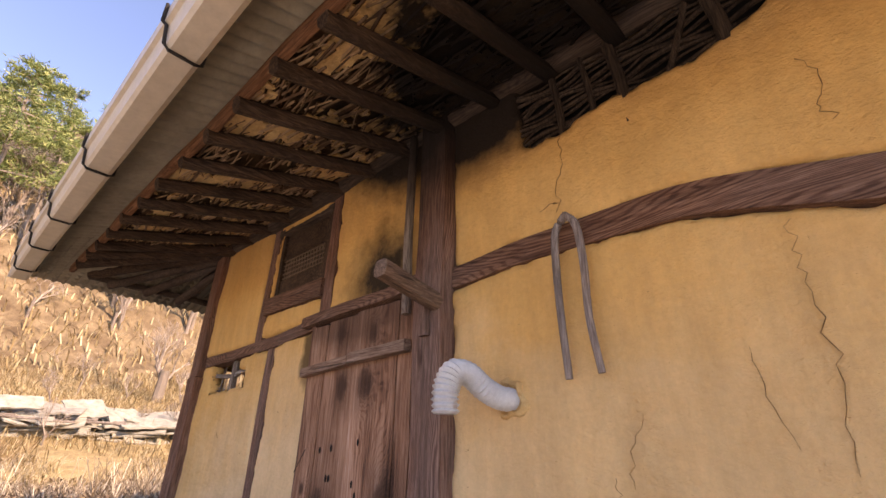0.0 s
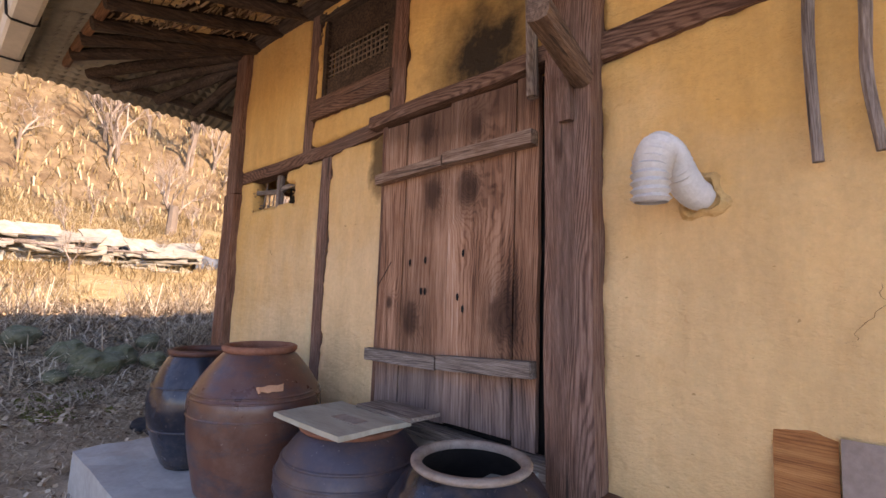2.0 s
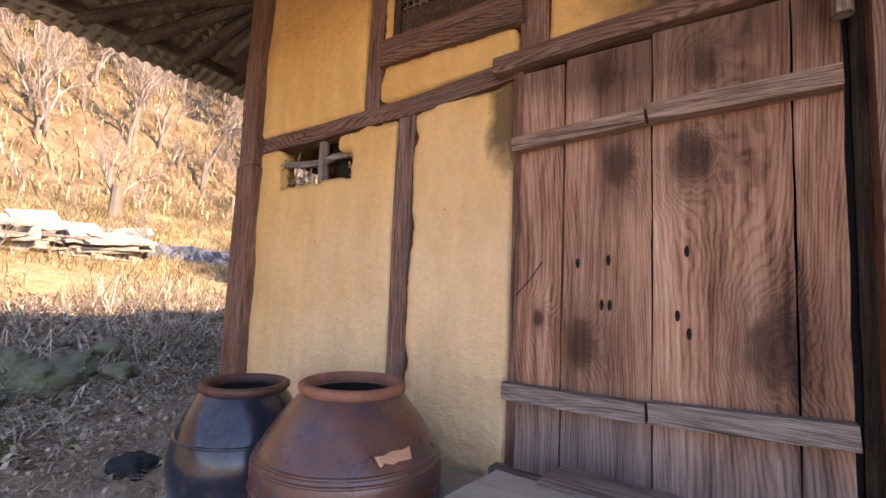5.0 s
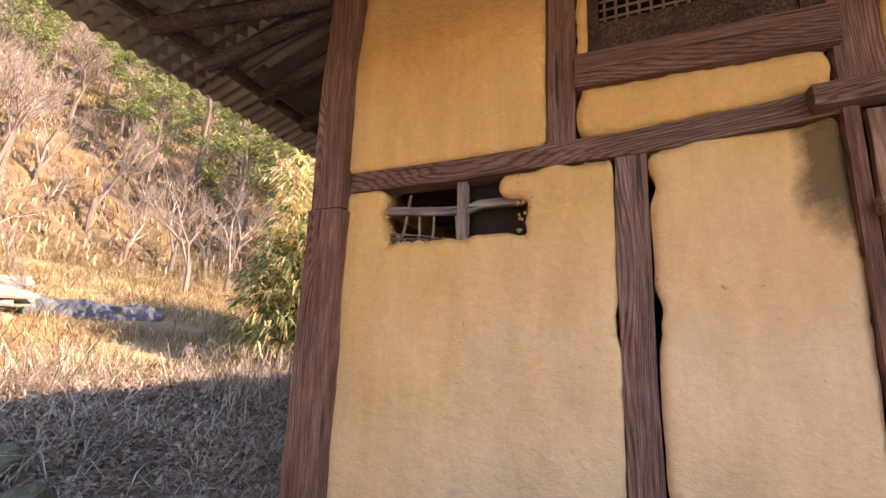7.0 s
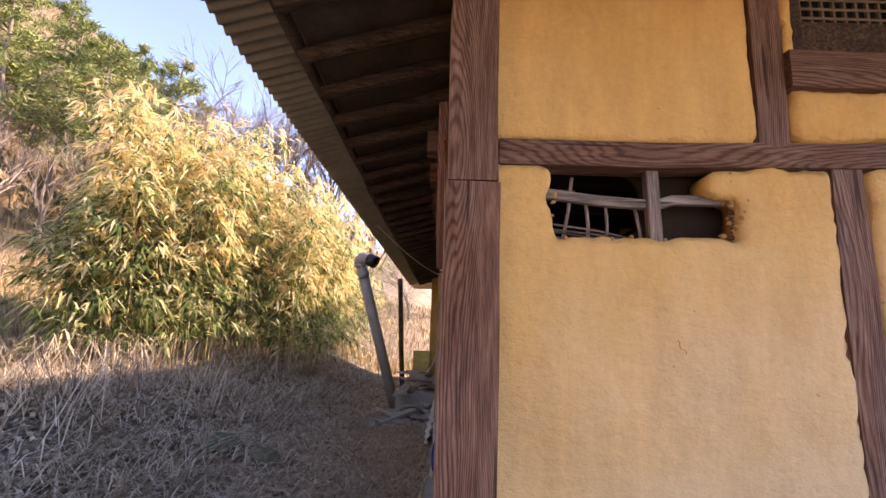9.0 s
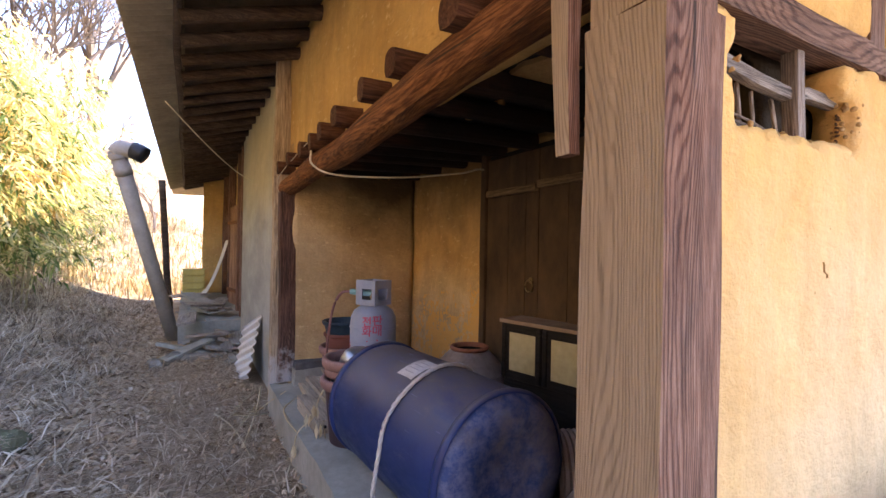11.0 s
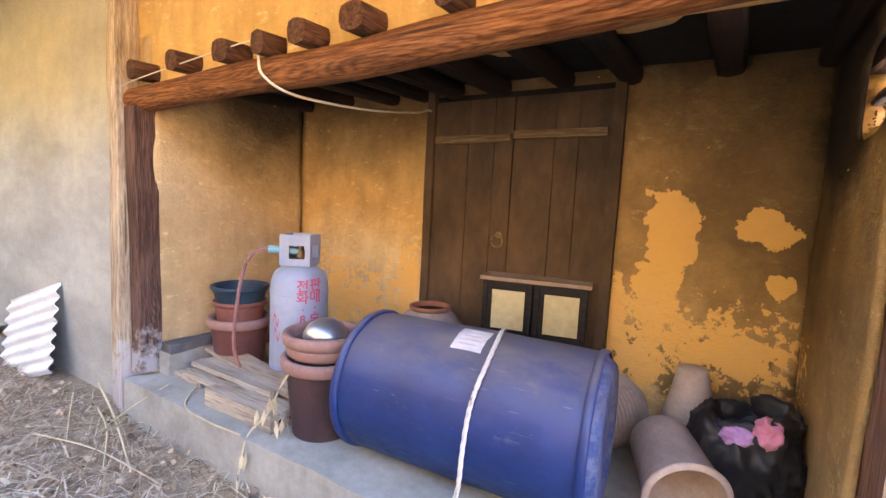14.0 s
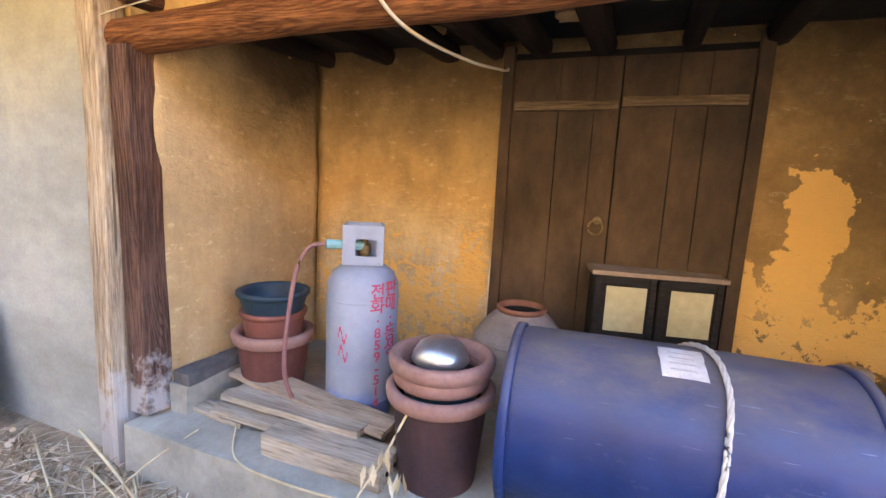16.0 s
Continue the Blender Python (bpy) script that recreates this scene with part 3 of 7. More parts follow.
# ---- alcove (open towards -x) ----
BX, FY = 1.075, 3.31
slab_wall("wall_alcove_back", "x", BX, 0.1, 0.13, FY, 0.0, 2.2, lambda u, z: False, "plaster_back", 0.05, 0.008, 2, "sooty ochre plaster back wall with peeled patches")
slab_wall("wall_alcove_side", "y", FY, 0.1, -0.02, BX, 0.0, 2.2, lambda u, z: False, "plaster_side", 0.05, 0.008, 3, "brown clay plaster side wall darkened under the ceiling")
slab_wall("wall_over_beam", "x", -0.02, 0.08, 0.1, 3.50, 1.90, 3.06, lambda u, z: False, "plaster_b", 0.05, 0.008, 4, "ochre clay plaster panel above the beam")
slab_wall("wall_inner", "y", 0.125, 0.02, 0.1, BX, 0.0, 2.2, lambda u, z: inside(u, z, 0.2, 0.60, 1.6, 1.9), "plaster_back", 0.05, 0.004, 5, "sooty inside face of the clay wall, with shade painted round the hole")
tagged(part("platform", rough_box(-0.17, BX, 0.10, 3.36, -0.1, 0.245, 0.15, 0.008, 6), "concrete", smooth=False), "raised grey concrete platform of the open alcove", "platform", "", "structure")
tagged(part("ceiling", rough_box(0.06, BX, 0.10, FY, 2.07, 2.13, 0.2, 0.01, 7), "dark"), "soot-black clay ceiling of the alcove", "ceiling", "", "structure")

for n, (px, py, pr) in enumerate(((0.75, 1.75, 0.10), (0.55, 1.38, 0.13), (0.45, 0.85, 0.16), (0.8, 2.45, 0.08))):
    bm = bmesh.new()
    ring = [bm.verts.new((px + pr * (1 + 0.5 * noise.noise(Vector((math.cos(a), math.sin(a), n)) * 1.4)) * 0.7 * math.cos(a), py + pr * (1 + 0.5 * noise.noise(Vector((math.cos(a), math.sin(a), n + 5)) * 1.4)) * math.sin(a), 2.052)) for a in [2 * math.pi * q / 28 for q in range(28)]]
    bm.faces.new(ring[::-1])
    bmesh.ops.extrude_face_region(bm, geom=bm.faces[:])
    for v in list(bm.verts)[28:]:
        v.co.z += 0.03
    part("bare_patch", bm, "mortar_clay", bpy.data.objects["ceiling"], "pale clay showing where soot flaked off")

beam = thing("beam", "reddish stripped log beam spanning the alcove opening", "beam", (0, 0, 0))
part("log", timber([(-0.03, 3.46, 1.845), (-0.04, 2.6, 1.865), (-0.04, 1.6, 1.90), (-0.04, 0.8, 1.93), (-0.02, 0.08, 1.97)], 0.15, 0.14, 20, 0.016, 0.85, 16), "wood_y", beam)
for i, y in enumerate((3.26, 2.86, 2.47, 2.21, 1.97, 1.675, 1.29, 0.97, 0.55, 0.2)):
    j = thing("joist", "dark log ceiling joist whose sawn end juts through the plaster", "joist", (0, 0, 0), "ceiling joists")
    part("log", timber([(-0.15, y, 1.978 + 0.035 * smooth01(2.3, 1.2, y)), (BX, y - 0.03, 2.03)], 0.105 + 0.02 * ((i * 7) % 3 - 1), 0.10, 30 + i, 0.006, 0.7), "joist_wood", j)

WASH = [((-0.08, 3.44, 0.15), (0.25, 0.25, 0.34), (0.44, 0.43, 0.415))]
M["raw_wood"] = wood("raw_pale_wood", 2, (0.36, 0.26, 0.16), (0.66, 0.53, 0.36), grey=0.1, lines=0.3, washed=WASH)
M["column_wood"] = wood("charred_column_wood", 2, (0.07, 0.032, 0.02), (0.22, 0.11, 0.07), grey=0.1, lines=0.6, washed=WASH)
col = thing("alcove_column", "split timber column, pale outside and dark towards the alcove", "column", (0, 0, 0))
part("pale_half", timber([(-0.09, 3.49, -0.02), (-0.08, 3.49, 1.2), (-0.07, 3.50, 3.0)], 0.13, 0.12, 40, 0.014, 0.3), "raw_wood", col, "pale raw timber half")
part("dark_half", timber([(-0.05, 3.36, 0.27), (-0.03, 3.37, 1.0), (-0.05, 3.37, 1.80)], 0.13, 0.12, 41, 0.02, 0.3), "column_wood", col)

# ---- block wall and rooms further along ----
tagged(part("wall_block", rough_box(-0.06, 0.1, 3.58, 6.6, -0.2, 3.06, 0.25, 0.006, 8), "block"), "grey cement-rendered block wall", "wall", "", "structure")
tagged(part("wall_far", rough_box(0.05, 0.2, 6.6, 12.0, -0.2, 3.06, 0.3, 0.01, 9), "plaster_b"), "ochre plaster wall of the further rooms", "wall", "", "structure")
tagged(part("wall_wing", rough_box(-0.45, 0.05, 10.9, 11.05, -0.2, 3.0, 0.2, 0.01, 19), "plaster_b"), "ochre plaster return wall at the end of the house", "wall", "", "structure")
# plain closing walls
tagged(part("wall_east", box(6.6, 6.75, 0.0, 12.0, -0.3, 3.06), "plaster_b"), "plain clay end wall", "wall", "", "structure")
tagged(part("wall_north", box(0.2, 6.6, 11.9, 12.0, -0.3, 3.06), "plaster_b"), "plain clay back wall", "wall", "", "structure")
tagged(part("wall_room", box(1.25, 6.6, 1.6, 1.7, -0.3, 3.0), "dark"), "dark inner wall behind the kitchen", "wall", "", "structure")

# ---- roof ----
def roof_z(x, y):
    return 2.60 + 0.305 * min(y + 1.31, x + 1.12, 13.4 - y, 7.9 - x)


def roof():
    bm = bmesh.new()
    xs = [-1.1 + 0.15 * i for i in range(61)]
    ys = [-1.29 + 0.15 * i for i in range(99)]
    g = [[bm.verts.new((x, y, roof_z(x, y) + 0.09)) for y in ys] for x in xs]
    for a, b in zip(g, g[1:]):
        for j in range(len(ys) - 1):
            bm.faces.new((a[j], b[j], b[j + 1], a[j + 1]))
    return tagged(part("roof", bm, "sheet"), "low hipped roof of corrugated metal sheets", "roof", "", "structure")


roof()


def corrugated(name, u0, u1, v0, v1, place, pitch=0.076, amp=0.011, per=8, rows=2, thick=0.004):
    """A corrugated sheet: u across the waves, v along them."""
    bm = bmesh.new()
    n = int((u1 - u0) / pitch * per)
    top, low = [], []
    for i in range(n + 1):
        u = u0 + (u1 - u0) * i / n
        h = amp * math.sin(2 * math.pi * u / pitch)
        top.append([bm.verts.new(place(u, v0 + (v1 - v0) * j / rows, h + thick)) for j in range(rows + 1)])
        low.append([bm.verts.new(place(u, v0 + (v1 - v0) * j / rows, h)) for j in range(rows + 1)])
    for s in (top, low):
        for a, b in zip(s, s[1:]):
            for j in range(rows):
                bm.faces.new((a[j], b[j], b[j + 1], a[j + 1]))
    for a, b, c2, d in zip(top, top[1:], low, low[1:]):
        bm.faces.new((a[0], b[0], d[0], c2[0]))
        bm.faces.new((a[rows], b[rows], d[rows], c2[rows]))
    bmesh.ops.recalc_face_normals(bm, faces=bm.faces[:])
    return bm


tagged(part("eave_sheet_front", corrugated("a", -1.1, 6.6, -1.31, 0.1, lambda u, v, h: (max(u, -1.12 + 0.0), v, roof_z(6 if u > v + 0.19 else u, v) + 0.06 + h)), "sheet", smooth=True),
       "brown-grey corrugated metal eave sheet over the front", "eave sheet", "", "structure")
tagged(part("eave_sheet_side", corrugated("b", -1.31, 12.0, -1.12, 0.1, lambda u, v, h: (v, u, roof_z(v, 6 if u > v - 0.19 else u) + 0.06 + h)), "sheet", smooth=True),
       "brown-grey corrugated metal eave sheet along the side", "eave sheet", "", "structure")


def clay_soffit(name, u0, u1, v0, v1, place, gone, material, label, cell=0.04, thick=0.0):
    bm = bmesh.new()
    nu, nv = int((u1 - u0) / cell), int((v1 - v0) / cell)
    g = {}
    for i in range(nu + 1):
        for j in range(nv + 1):
            u, v = u0 + (u1 - u0) * i / nu, v0 + (v1 - v0) * j / nv
            g[i, j] = bm.verts.new(place(u, v, 0.02 * noise.noise(Vector((u * 6, v * 6, 2))) + 0.012 * noise.noise(Vector((u * 21, v * 21, 2)))))
    for i in range(nu):
        for j in range(nv):
            if not gone(u0 + (u1 - u0) * (i + 0.5) / nu, v0 + (v1 - v0) * (j + 0.5) / nv):
                bm.faces.new((g[i, j], g[i + 1, j], g[i + 1, j + 1], g[i, j + 1]))
    if thick:
        bmesh.ops.delete(bm, geom=[v for v in bm.verts if not v.link_faces], context="VERTS")
        rim = [v for v in bm.verts if v.is_boundary]
        for v in rim:
            v.co += noise.noise_vector(v.co * 30) * cell * 0.6
        bmesh.ops.solidify(bm, geom=bm.faces[:], thickness=thick)
    return tagged(part(name, bm, material, smooth=not thick), label, "soffit", "", "structure")


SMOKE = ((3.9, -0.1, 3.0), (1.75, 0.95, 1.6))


def eave_mat(name, dark, light, scale):
    """Clay or reed under the eave, blackened above the kitchen door."""
    k = Mat(name, 0.95, spec=0.1)
    c = k.ramp(k.island() if scale == 0 else k.noise(scale, 6, 0.7), (0.3, dark), (0.7, light))
    c = k.mix(0.5, c, k.ramp(k.noise(40, 5, 0.75), (0.3, 0.4), (0.7, 1.1)), "MULTIPLY")
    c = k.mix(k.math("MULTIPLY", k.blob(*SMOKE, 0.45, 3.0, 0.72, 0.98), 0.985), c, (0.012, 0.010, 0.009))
    k.base(c)
    k.bump(k.noise(18, 6, 0.7), 0.7, 0.012)
    return k.m


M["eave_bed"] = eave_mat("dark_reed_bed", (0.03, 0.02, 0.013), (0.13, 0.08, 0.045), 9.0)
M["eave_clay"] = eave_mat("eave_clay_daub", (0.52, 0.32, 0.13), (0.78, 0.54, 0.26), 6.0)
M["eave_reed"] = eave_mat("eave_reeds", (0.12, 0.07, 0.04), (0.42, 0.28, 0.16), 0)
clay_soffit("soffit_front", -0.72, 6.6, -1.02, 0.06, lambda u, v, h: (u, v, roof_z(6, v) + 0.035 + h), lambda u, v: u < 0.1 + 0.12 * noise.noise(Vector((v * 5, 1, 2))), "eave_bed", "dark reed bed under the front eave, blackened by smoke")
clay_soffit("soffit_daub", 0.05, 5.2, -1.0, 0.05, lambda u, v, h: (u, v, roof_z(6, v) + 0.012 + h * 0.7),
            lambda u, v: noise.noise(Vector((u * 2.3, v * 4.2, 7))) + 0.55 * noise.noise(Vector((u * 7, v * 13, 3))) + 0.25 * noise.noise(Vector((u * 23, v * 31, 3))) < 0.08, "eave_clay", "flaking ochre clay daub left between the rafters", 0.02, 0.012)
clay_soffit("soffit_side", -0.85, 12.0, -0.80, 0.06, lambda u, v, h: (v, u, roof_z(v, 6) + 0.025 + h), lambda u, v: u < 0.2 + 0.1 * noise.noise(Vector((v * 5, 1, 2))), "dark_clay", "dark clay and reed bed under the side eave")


def eave_reeds():
    """Short reed and brushwood stalks laid across the rafters, frayed and hanging."""
    rng = np.random.default_rng(91)
    bm = bmesh.new()
    for i in range(1500):
        x, y = rng.uniform(0.1, 5.2), rng.uniform(-1.0, 0.02)
        L, a = rng.uniform(0.08, 0.32), rng.normal() * 0.22
        z = roof_z(6, y) + rng.uniform(-0.012, 0.022)
        dx, dy = math.cos(a) * L / 2, math.sin(a) * L / 2
        tube([(x - dx, y - dy, z - 0.3 * dy), (x + dx, y + dy, z + 0.3 * dy - rng.uniform(0, 0.02))], rng.uniform(0.003, 0.009), 4, bm)
    return tagged(part("eave_reeds", bm, "eave_reed"), "frayed reeds and brushwood under the front eave", "reeds", "", "stuff")


eave_reeds()


def rafter(a, b, r, i, mat):
    t2 = thing("rafter", "dark round log rafter under the eave", "rafter", (0, 0, 0), "eave rafters")
    part("log", timber([a, b], r, r, 60 + i, 0.012, 0.8, 10, 0.12, 0.9), mat, t2)


i = 0
x = 0.55
while x < 6.4:
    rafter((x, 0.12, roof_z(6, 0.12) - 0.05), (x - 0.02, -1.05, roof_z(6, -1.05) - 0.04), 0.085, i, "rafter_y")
    x += 0.335
    i += 1
for a in (-0.80, -0.42, -0.1, 0.18):
    e = -1.04 + 0.16 * smooth01(-0.4, -0.8, a)
    rafter((0.08 + 0.1 * (a + 1), 0.05, 2.985), (a, e, roof_z(6, e) - 0.03), 0.09, i, "rafter_y")
    i += 1
for a in (-0.7, -0.38, -0.08):
    rafter((0.05, 0.12, 2.985), (-0.84, a, roof_z(-0.84, 6) - 0.03), 0.085, i, "rafter_x")
    i += 1
y = 0.3
while y < 11.5:
    rafter((0.1, y, roof_z(0.1, 6) - 0.05), (-0.82, y, roof_z(-0.82, 6) - 0.04), 0.09, i, "rafter_x")
    y += 0.36
    i += 1
for nm, a, b, mt, lb in (("front_purlin", (-0.72, -1.03, 2.69), (6.6, -1.03, 2.69), "purlin_x", "brown eave pole along the front rafter ends"),
                         ("side_purlin", (-0.83, -0.85, roof_z(-0.83, 6) + 0.01), (-0.83, 11.8, roof_z(-0.83, 6) + 0.01), "rafter_x", "brown eave pole along the side rafter ends")):
    e = thing(nm, lb, "eave pole", (0, 0, 0))
    part("pole", timber([a, b], 0.05, 0.06, 5, 0.02, 0.5), mt, e)


def gutter():
    g = thing("gutter", "cream plastic roof gutter with rusty strap hangers", "gutter", (0, 0, 0))
    prof = [(-1.265, 2.66), (-1.275, 2.56), (-1.295, 2.545), (-1.385, 2.545), (-1.400, 2.56), (-1.412, 2.645), (-1.428, 2.652), (-1.430, 2.735), (-1.420, 2.735), (-1.416, 2.662), (-1.400, 2.655), (-1.388, 2.565), (-1.285, 2.56), (-1.275, 2.66)]
    bm = bmesh.new()
    xs = (-0.88, 6.6)
    r = [[bm.verts.new((x, y, z)) for y, z in prof] for x in xs]
    for j in range(len(prof)):
        q = (j + 1) % len(prof)
        bm.faces.new((r[0][j], r[0][q], r[1][q], r[1][j]))
    bmesh.ops.recalc_face_normals(bm, faces=bm.faces[:])
    part("channel", bm, "gutter", g)
    bm = box(-0.885, -0.875, -1.41, -1.275, 2.55, 2.68)
    part("end_cap", bm, "gutter", g)
    for x in (-0.55, 0.1, 0.75, 1.6, 2.75, 3.9, 5.0):
        part("strap", tube([(x, -1.265, 2.66), (x, -1.270, 2.55), (x, -1.295, 2.538), (x, -1.390, 2.538), (x, -1.409, 2.556), (x, -1.420, 2.64), (x, -1.436, 2.65), (x, -1.438, 2.737)], 0.007, 6), "dark", g, "rusty strap hanger")


gutter()

# ================= things at the front wall =================
def door_wood():
    k = Mat("old_plank_wood", 0.8, spec=0.2)
    knots = [((2.147, -0.03, 1.545), 0.064), ((2.362, -0.03, 1.545), 0.07), ((2.03, -0.03, 0.955), 0.066), ((2.555, -0.03, 1.0), 0.092), ((1.88, -0.03, 1.02), 0.025), ((2.10, -0.03, 1.86), 0.05), ((2.40, -0.03, 1.80), 0.04)]
    fine = k.noise(8, 5, 0.62, (9.0, 9.0, 0.5))
    field, dk = None, None
    for cpos, r in knots:
        mp = k.t.nodes.new("ShaderNodeMapping")
        mp.vector_type = "TEXTURE"
        mp.inputs["Location"].default_value = cpos
        mp.inputs["Scale"].default_value = (r, 1.0, r * 1.7)
        k.link(k.co, mp.inputs["Vector"])
        ln = k.t.nodes.new("ShaderNodeVectorMath")
        ln.operation = "LENGTH"
        k.link(mp.outputs[0], ln.inputs[0])
        d = k.math("ADD", ln.outputs["Value"], k.math("MULTIPLY", k.math("SUBTRACT", k.noise(9, 3, 0.6), 0.5), 1.1))
        lift = k.math("DIVIDE", 0.07, k.math("ADD", k.math("MULTIPLY", d, d), 0.8))
        field = lift if field is None else k.math("ADD", field, lift)
        core = k.ramp(k.math("MULTIPLY", d, 0.4), (0.12, 1.0), (0.24, 0.86), (0.36, 0.42), (0.85, 0.0))
        dk = core if dk is None else k.math("MAXIMUM", dk, core)
    ring = growth(k, 2, 0.8, field, 800.0)
    broad = k.noise(3.2, 3, 0.5, (4.0, 4.0, 0.35))
    f = k.math("ADD", k.math("MULTIPLY", ring, 0.075), k.math("ADD", k.math("MULTIPLY", fine, 0.50), k.math("MULTIPLY", broad, 0.45)))
    c = k.ramp(f, (0.36, (0.085, 0.038, 0.023)), (0.48, (0.27, 0.135, 0.08)), (0.61, (0.44, 0.25, 0.16)), (0.74, (0.58, 0.41, 0.31)))
    c = k.mix(0.6, c, k.ramp(k.noise(1.8, 4, 0.6, (2, 1, 0.7)), (0.3, 0.5), (0.7, 1.15)), "MULTIPLY")
    c = k.mix(0.7, c, k.ramp(k.rand(), (0.0, 0.6), (1.0, 1.1)), "MULTIPLY")
    low = k.blob((2.25, -0.02, 0.52), (0.9, 0.6, 0.28), 0.4, 6.0, 0.6, 1.1)
    c = k.mix(k.math("MULTIPLY", low, 0.6), c, k.ramp(f, (0.34, (0.05, 0.045, 0.045)), (0.7, (0.25, 0.23, 0.225))))
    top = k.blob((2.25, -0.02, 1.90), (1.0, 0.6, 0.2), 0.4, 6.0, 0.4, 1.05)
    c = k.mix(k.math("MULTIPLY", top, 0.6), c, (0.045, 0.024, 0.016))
    c = k.mix(k.math("MULTIPLY", dk, 0.93), c, k.ramp(f, (0.35, (0.018, 0.009, 0.006)), (0.75, (0.085, 0.042, 0.026))))
    k.base(c)
    k.bump(f, 0.8, 0.006)
    return k.m


M["door_wood"] = door_wood()
M["grey_wood_x"] = wood("grey_wood_x", 0, (0.15, 0.115, 0.09), (0.40, 0.33, 0.27), grey=0.6)
M["batten_wood"] = wood("worn_batten_wood", 0, (0.20, 0.115, 0.075), (0.46, 0.31, 0.22), grey=0.2, lines=0.5)
M["grey_wood_z"] = wood("grey_wood_z", 2, (0.17, 0.125, 0.10), (0.42, 0.34, 0.28), grey=0.6)
M["pole_wood"] = wood("grey_pole_wood", 2, (0.15, 0.10, 0.07), (0.38, 0.29, 0.22), grey=0.4, soot=[((2.70, 0.0, 3.05), (0.5, 0.5, 0.75), 0.95)])
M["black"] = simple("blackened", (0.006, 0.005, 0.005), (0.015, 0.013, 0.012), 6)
M["rust"] = simple("rusty_iron", (0.05, 0.03, 0.02), (0.16, 0.085, 0.05), 20, 0.75, 0.4)


def plank_door():
    d = thing("door_1", "closed plank door of reddish knotted boards with two battens", "door", (0, 0, 0), "", "structure")
    xs = [1.80, 1.965, 2.25, 2.60, 2.708]
    for n, (a, b) in enumerate(zip(xs, xs[1:])):
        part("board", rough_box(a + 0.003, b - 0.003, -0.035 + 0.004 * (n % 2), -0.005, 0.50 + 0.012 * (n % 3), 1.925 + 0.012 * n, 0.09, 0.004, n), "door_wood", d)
    for nm, pts, w2, h2, sd2 in (("batten", [(1.785, -0.06, 1.645), (2.235, -0.06, 1.672)], 0.05, 0.05, 1), ("batten", [(2.245, -0.06, 1.675), (2.70, -0.06, 1.69)], 0.055, 0.06, 2),
                            ("batten", [(1.77, -0.06, 0.765), (2.24, -0.06, 0.772)], 0.05, 0.058, 3), ("batten", [(2.248, -0.06, 0.774), (2.71, -0.06, 0.80)], 0.055, 0.062, 4)):
        part(nm, timber(pts, w2, h2, 100 + sd2, 0.004, 0.12), "batten_wood" if sd2 < 3 else "grey_wood_x", d)
    part("pull_wire", tube(smooth_line([(1.80, -0.045, 1.10), (1.86, -0.055, 1.16), (1.90, -0.05, 1.22)], 4), 0.002, 5), "black", d)
    for x, z in ((2.02, 1.215), (2.12, 1.225), (2.345, 1.25), (2.10, 1.08), (2.125, 1.08), (2.32, 1.06), (2.35, 1.01)):
        part("nail_hole", lathe([(0, 0), (0.007, 0.001), (0.006, 0.004), (0, 0.004)], 8), "black", d).matrix_basis = pose(x, -0.036, z, 90) @ Matrix.Diagonal((1, 2.6, 1, 1))
    part("threshold", timber([(1.72, -0.02, 0.44), (2.78, -0.02, 0.44)], 0.10, 0.10, 105, 0.006, 0.2), "grey_wood_x", d)
    dp = rough_box(2.725, 2.775, 0.0, 0.05, 0.42, 1.97, 0.12, 0.004, 9)
    part("frame_strip", dp, "rafter_dark", d)


plank_door()
part("door_backing", box(1.76, 2.74, 0.02, 0.04, 0.40, 1.97), "black", bpy.data.objects["door_1"])


def lattice_window():
    w = thing("window_1", "small dark wooden lattice window under the eave", "window", (0, 0, 0), "", "structure")
    part("sill", timber([(1.03, 0.03, 2.225), (1.78, 0.03, 2.22)], 0.10, 0.135, 50, 0.006, 0.12), "wood_x", w)
    part("head", timber([(1.03, 0.03, 2.86), (1.78, 0.03, 2.85)], 0.06, 0.06, 51, 0.006, 0.2), "rafter_x", w)
    part("frame_side", timber([(1.075, 0.05, 2.28), (1.075, 0.05, 2.84)], 0.08, 0.06, 52, 0.003, 0.1), "rafter_y", w)
    part("frame_side", timber([(1.735, 0.05, 2.27), (1.735, 0.05, 2.84)], 0.06, 0.06, 53, 0.003, 0.1), "rafter_y", w)
    part("board", rough_box(1.11, 1.71, 0.045, 0.065, 2.63, 2.84, 0.1, 0.003, 4), "rafter_y", w)
    part("rim", box(1.11, 1.71, 0.035, 0.06, 2.615, 2.64), "rafter_y", w)
    part("rim", box(1.11, 1.71, 0.035, 0.06, 2.29, 2.435), "rafter_y", w)
    for i in range(15):
        x = 1.135 + i * 0.0395
        part("bar", box(x - 0.005, x + 0.005, 0.043, 0.057, 2.435, 2.62, 0.002), "lattice", w)
    for i in range(5):
        z = 2.455 + i * 0.036
        part("bar", box(1.115, 1.705, 0.039, 0.045, z - 0.005, z + 0.005, 0.002), "lattice", w)
    part("dark_board", box(1.10, 1.72, 0.095, 0.105, 2.29, 2.6), "black", w)


M["lattice"] = simple("lattice_wood", (0.10, 0.07, 0.045), (0.22, 0.155, 0.105), 12)
lattice_window()

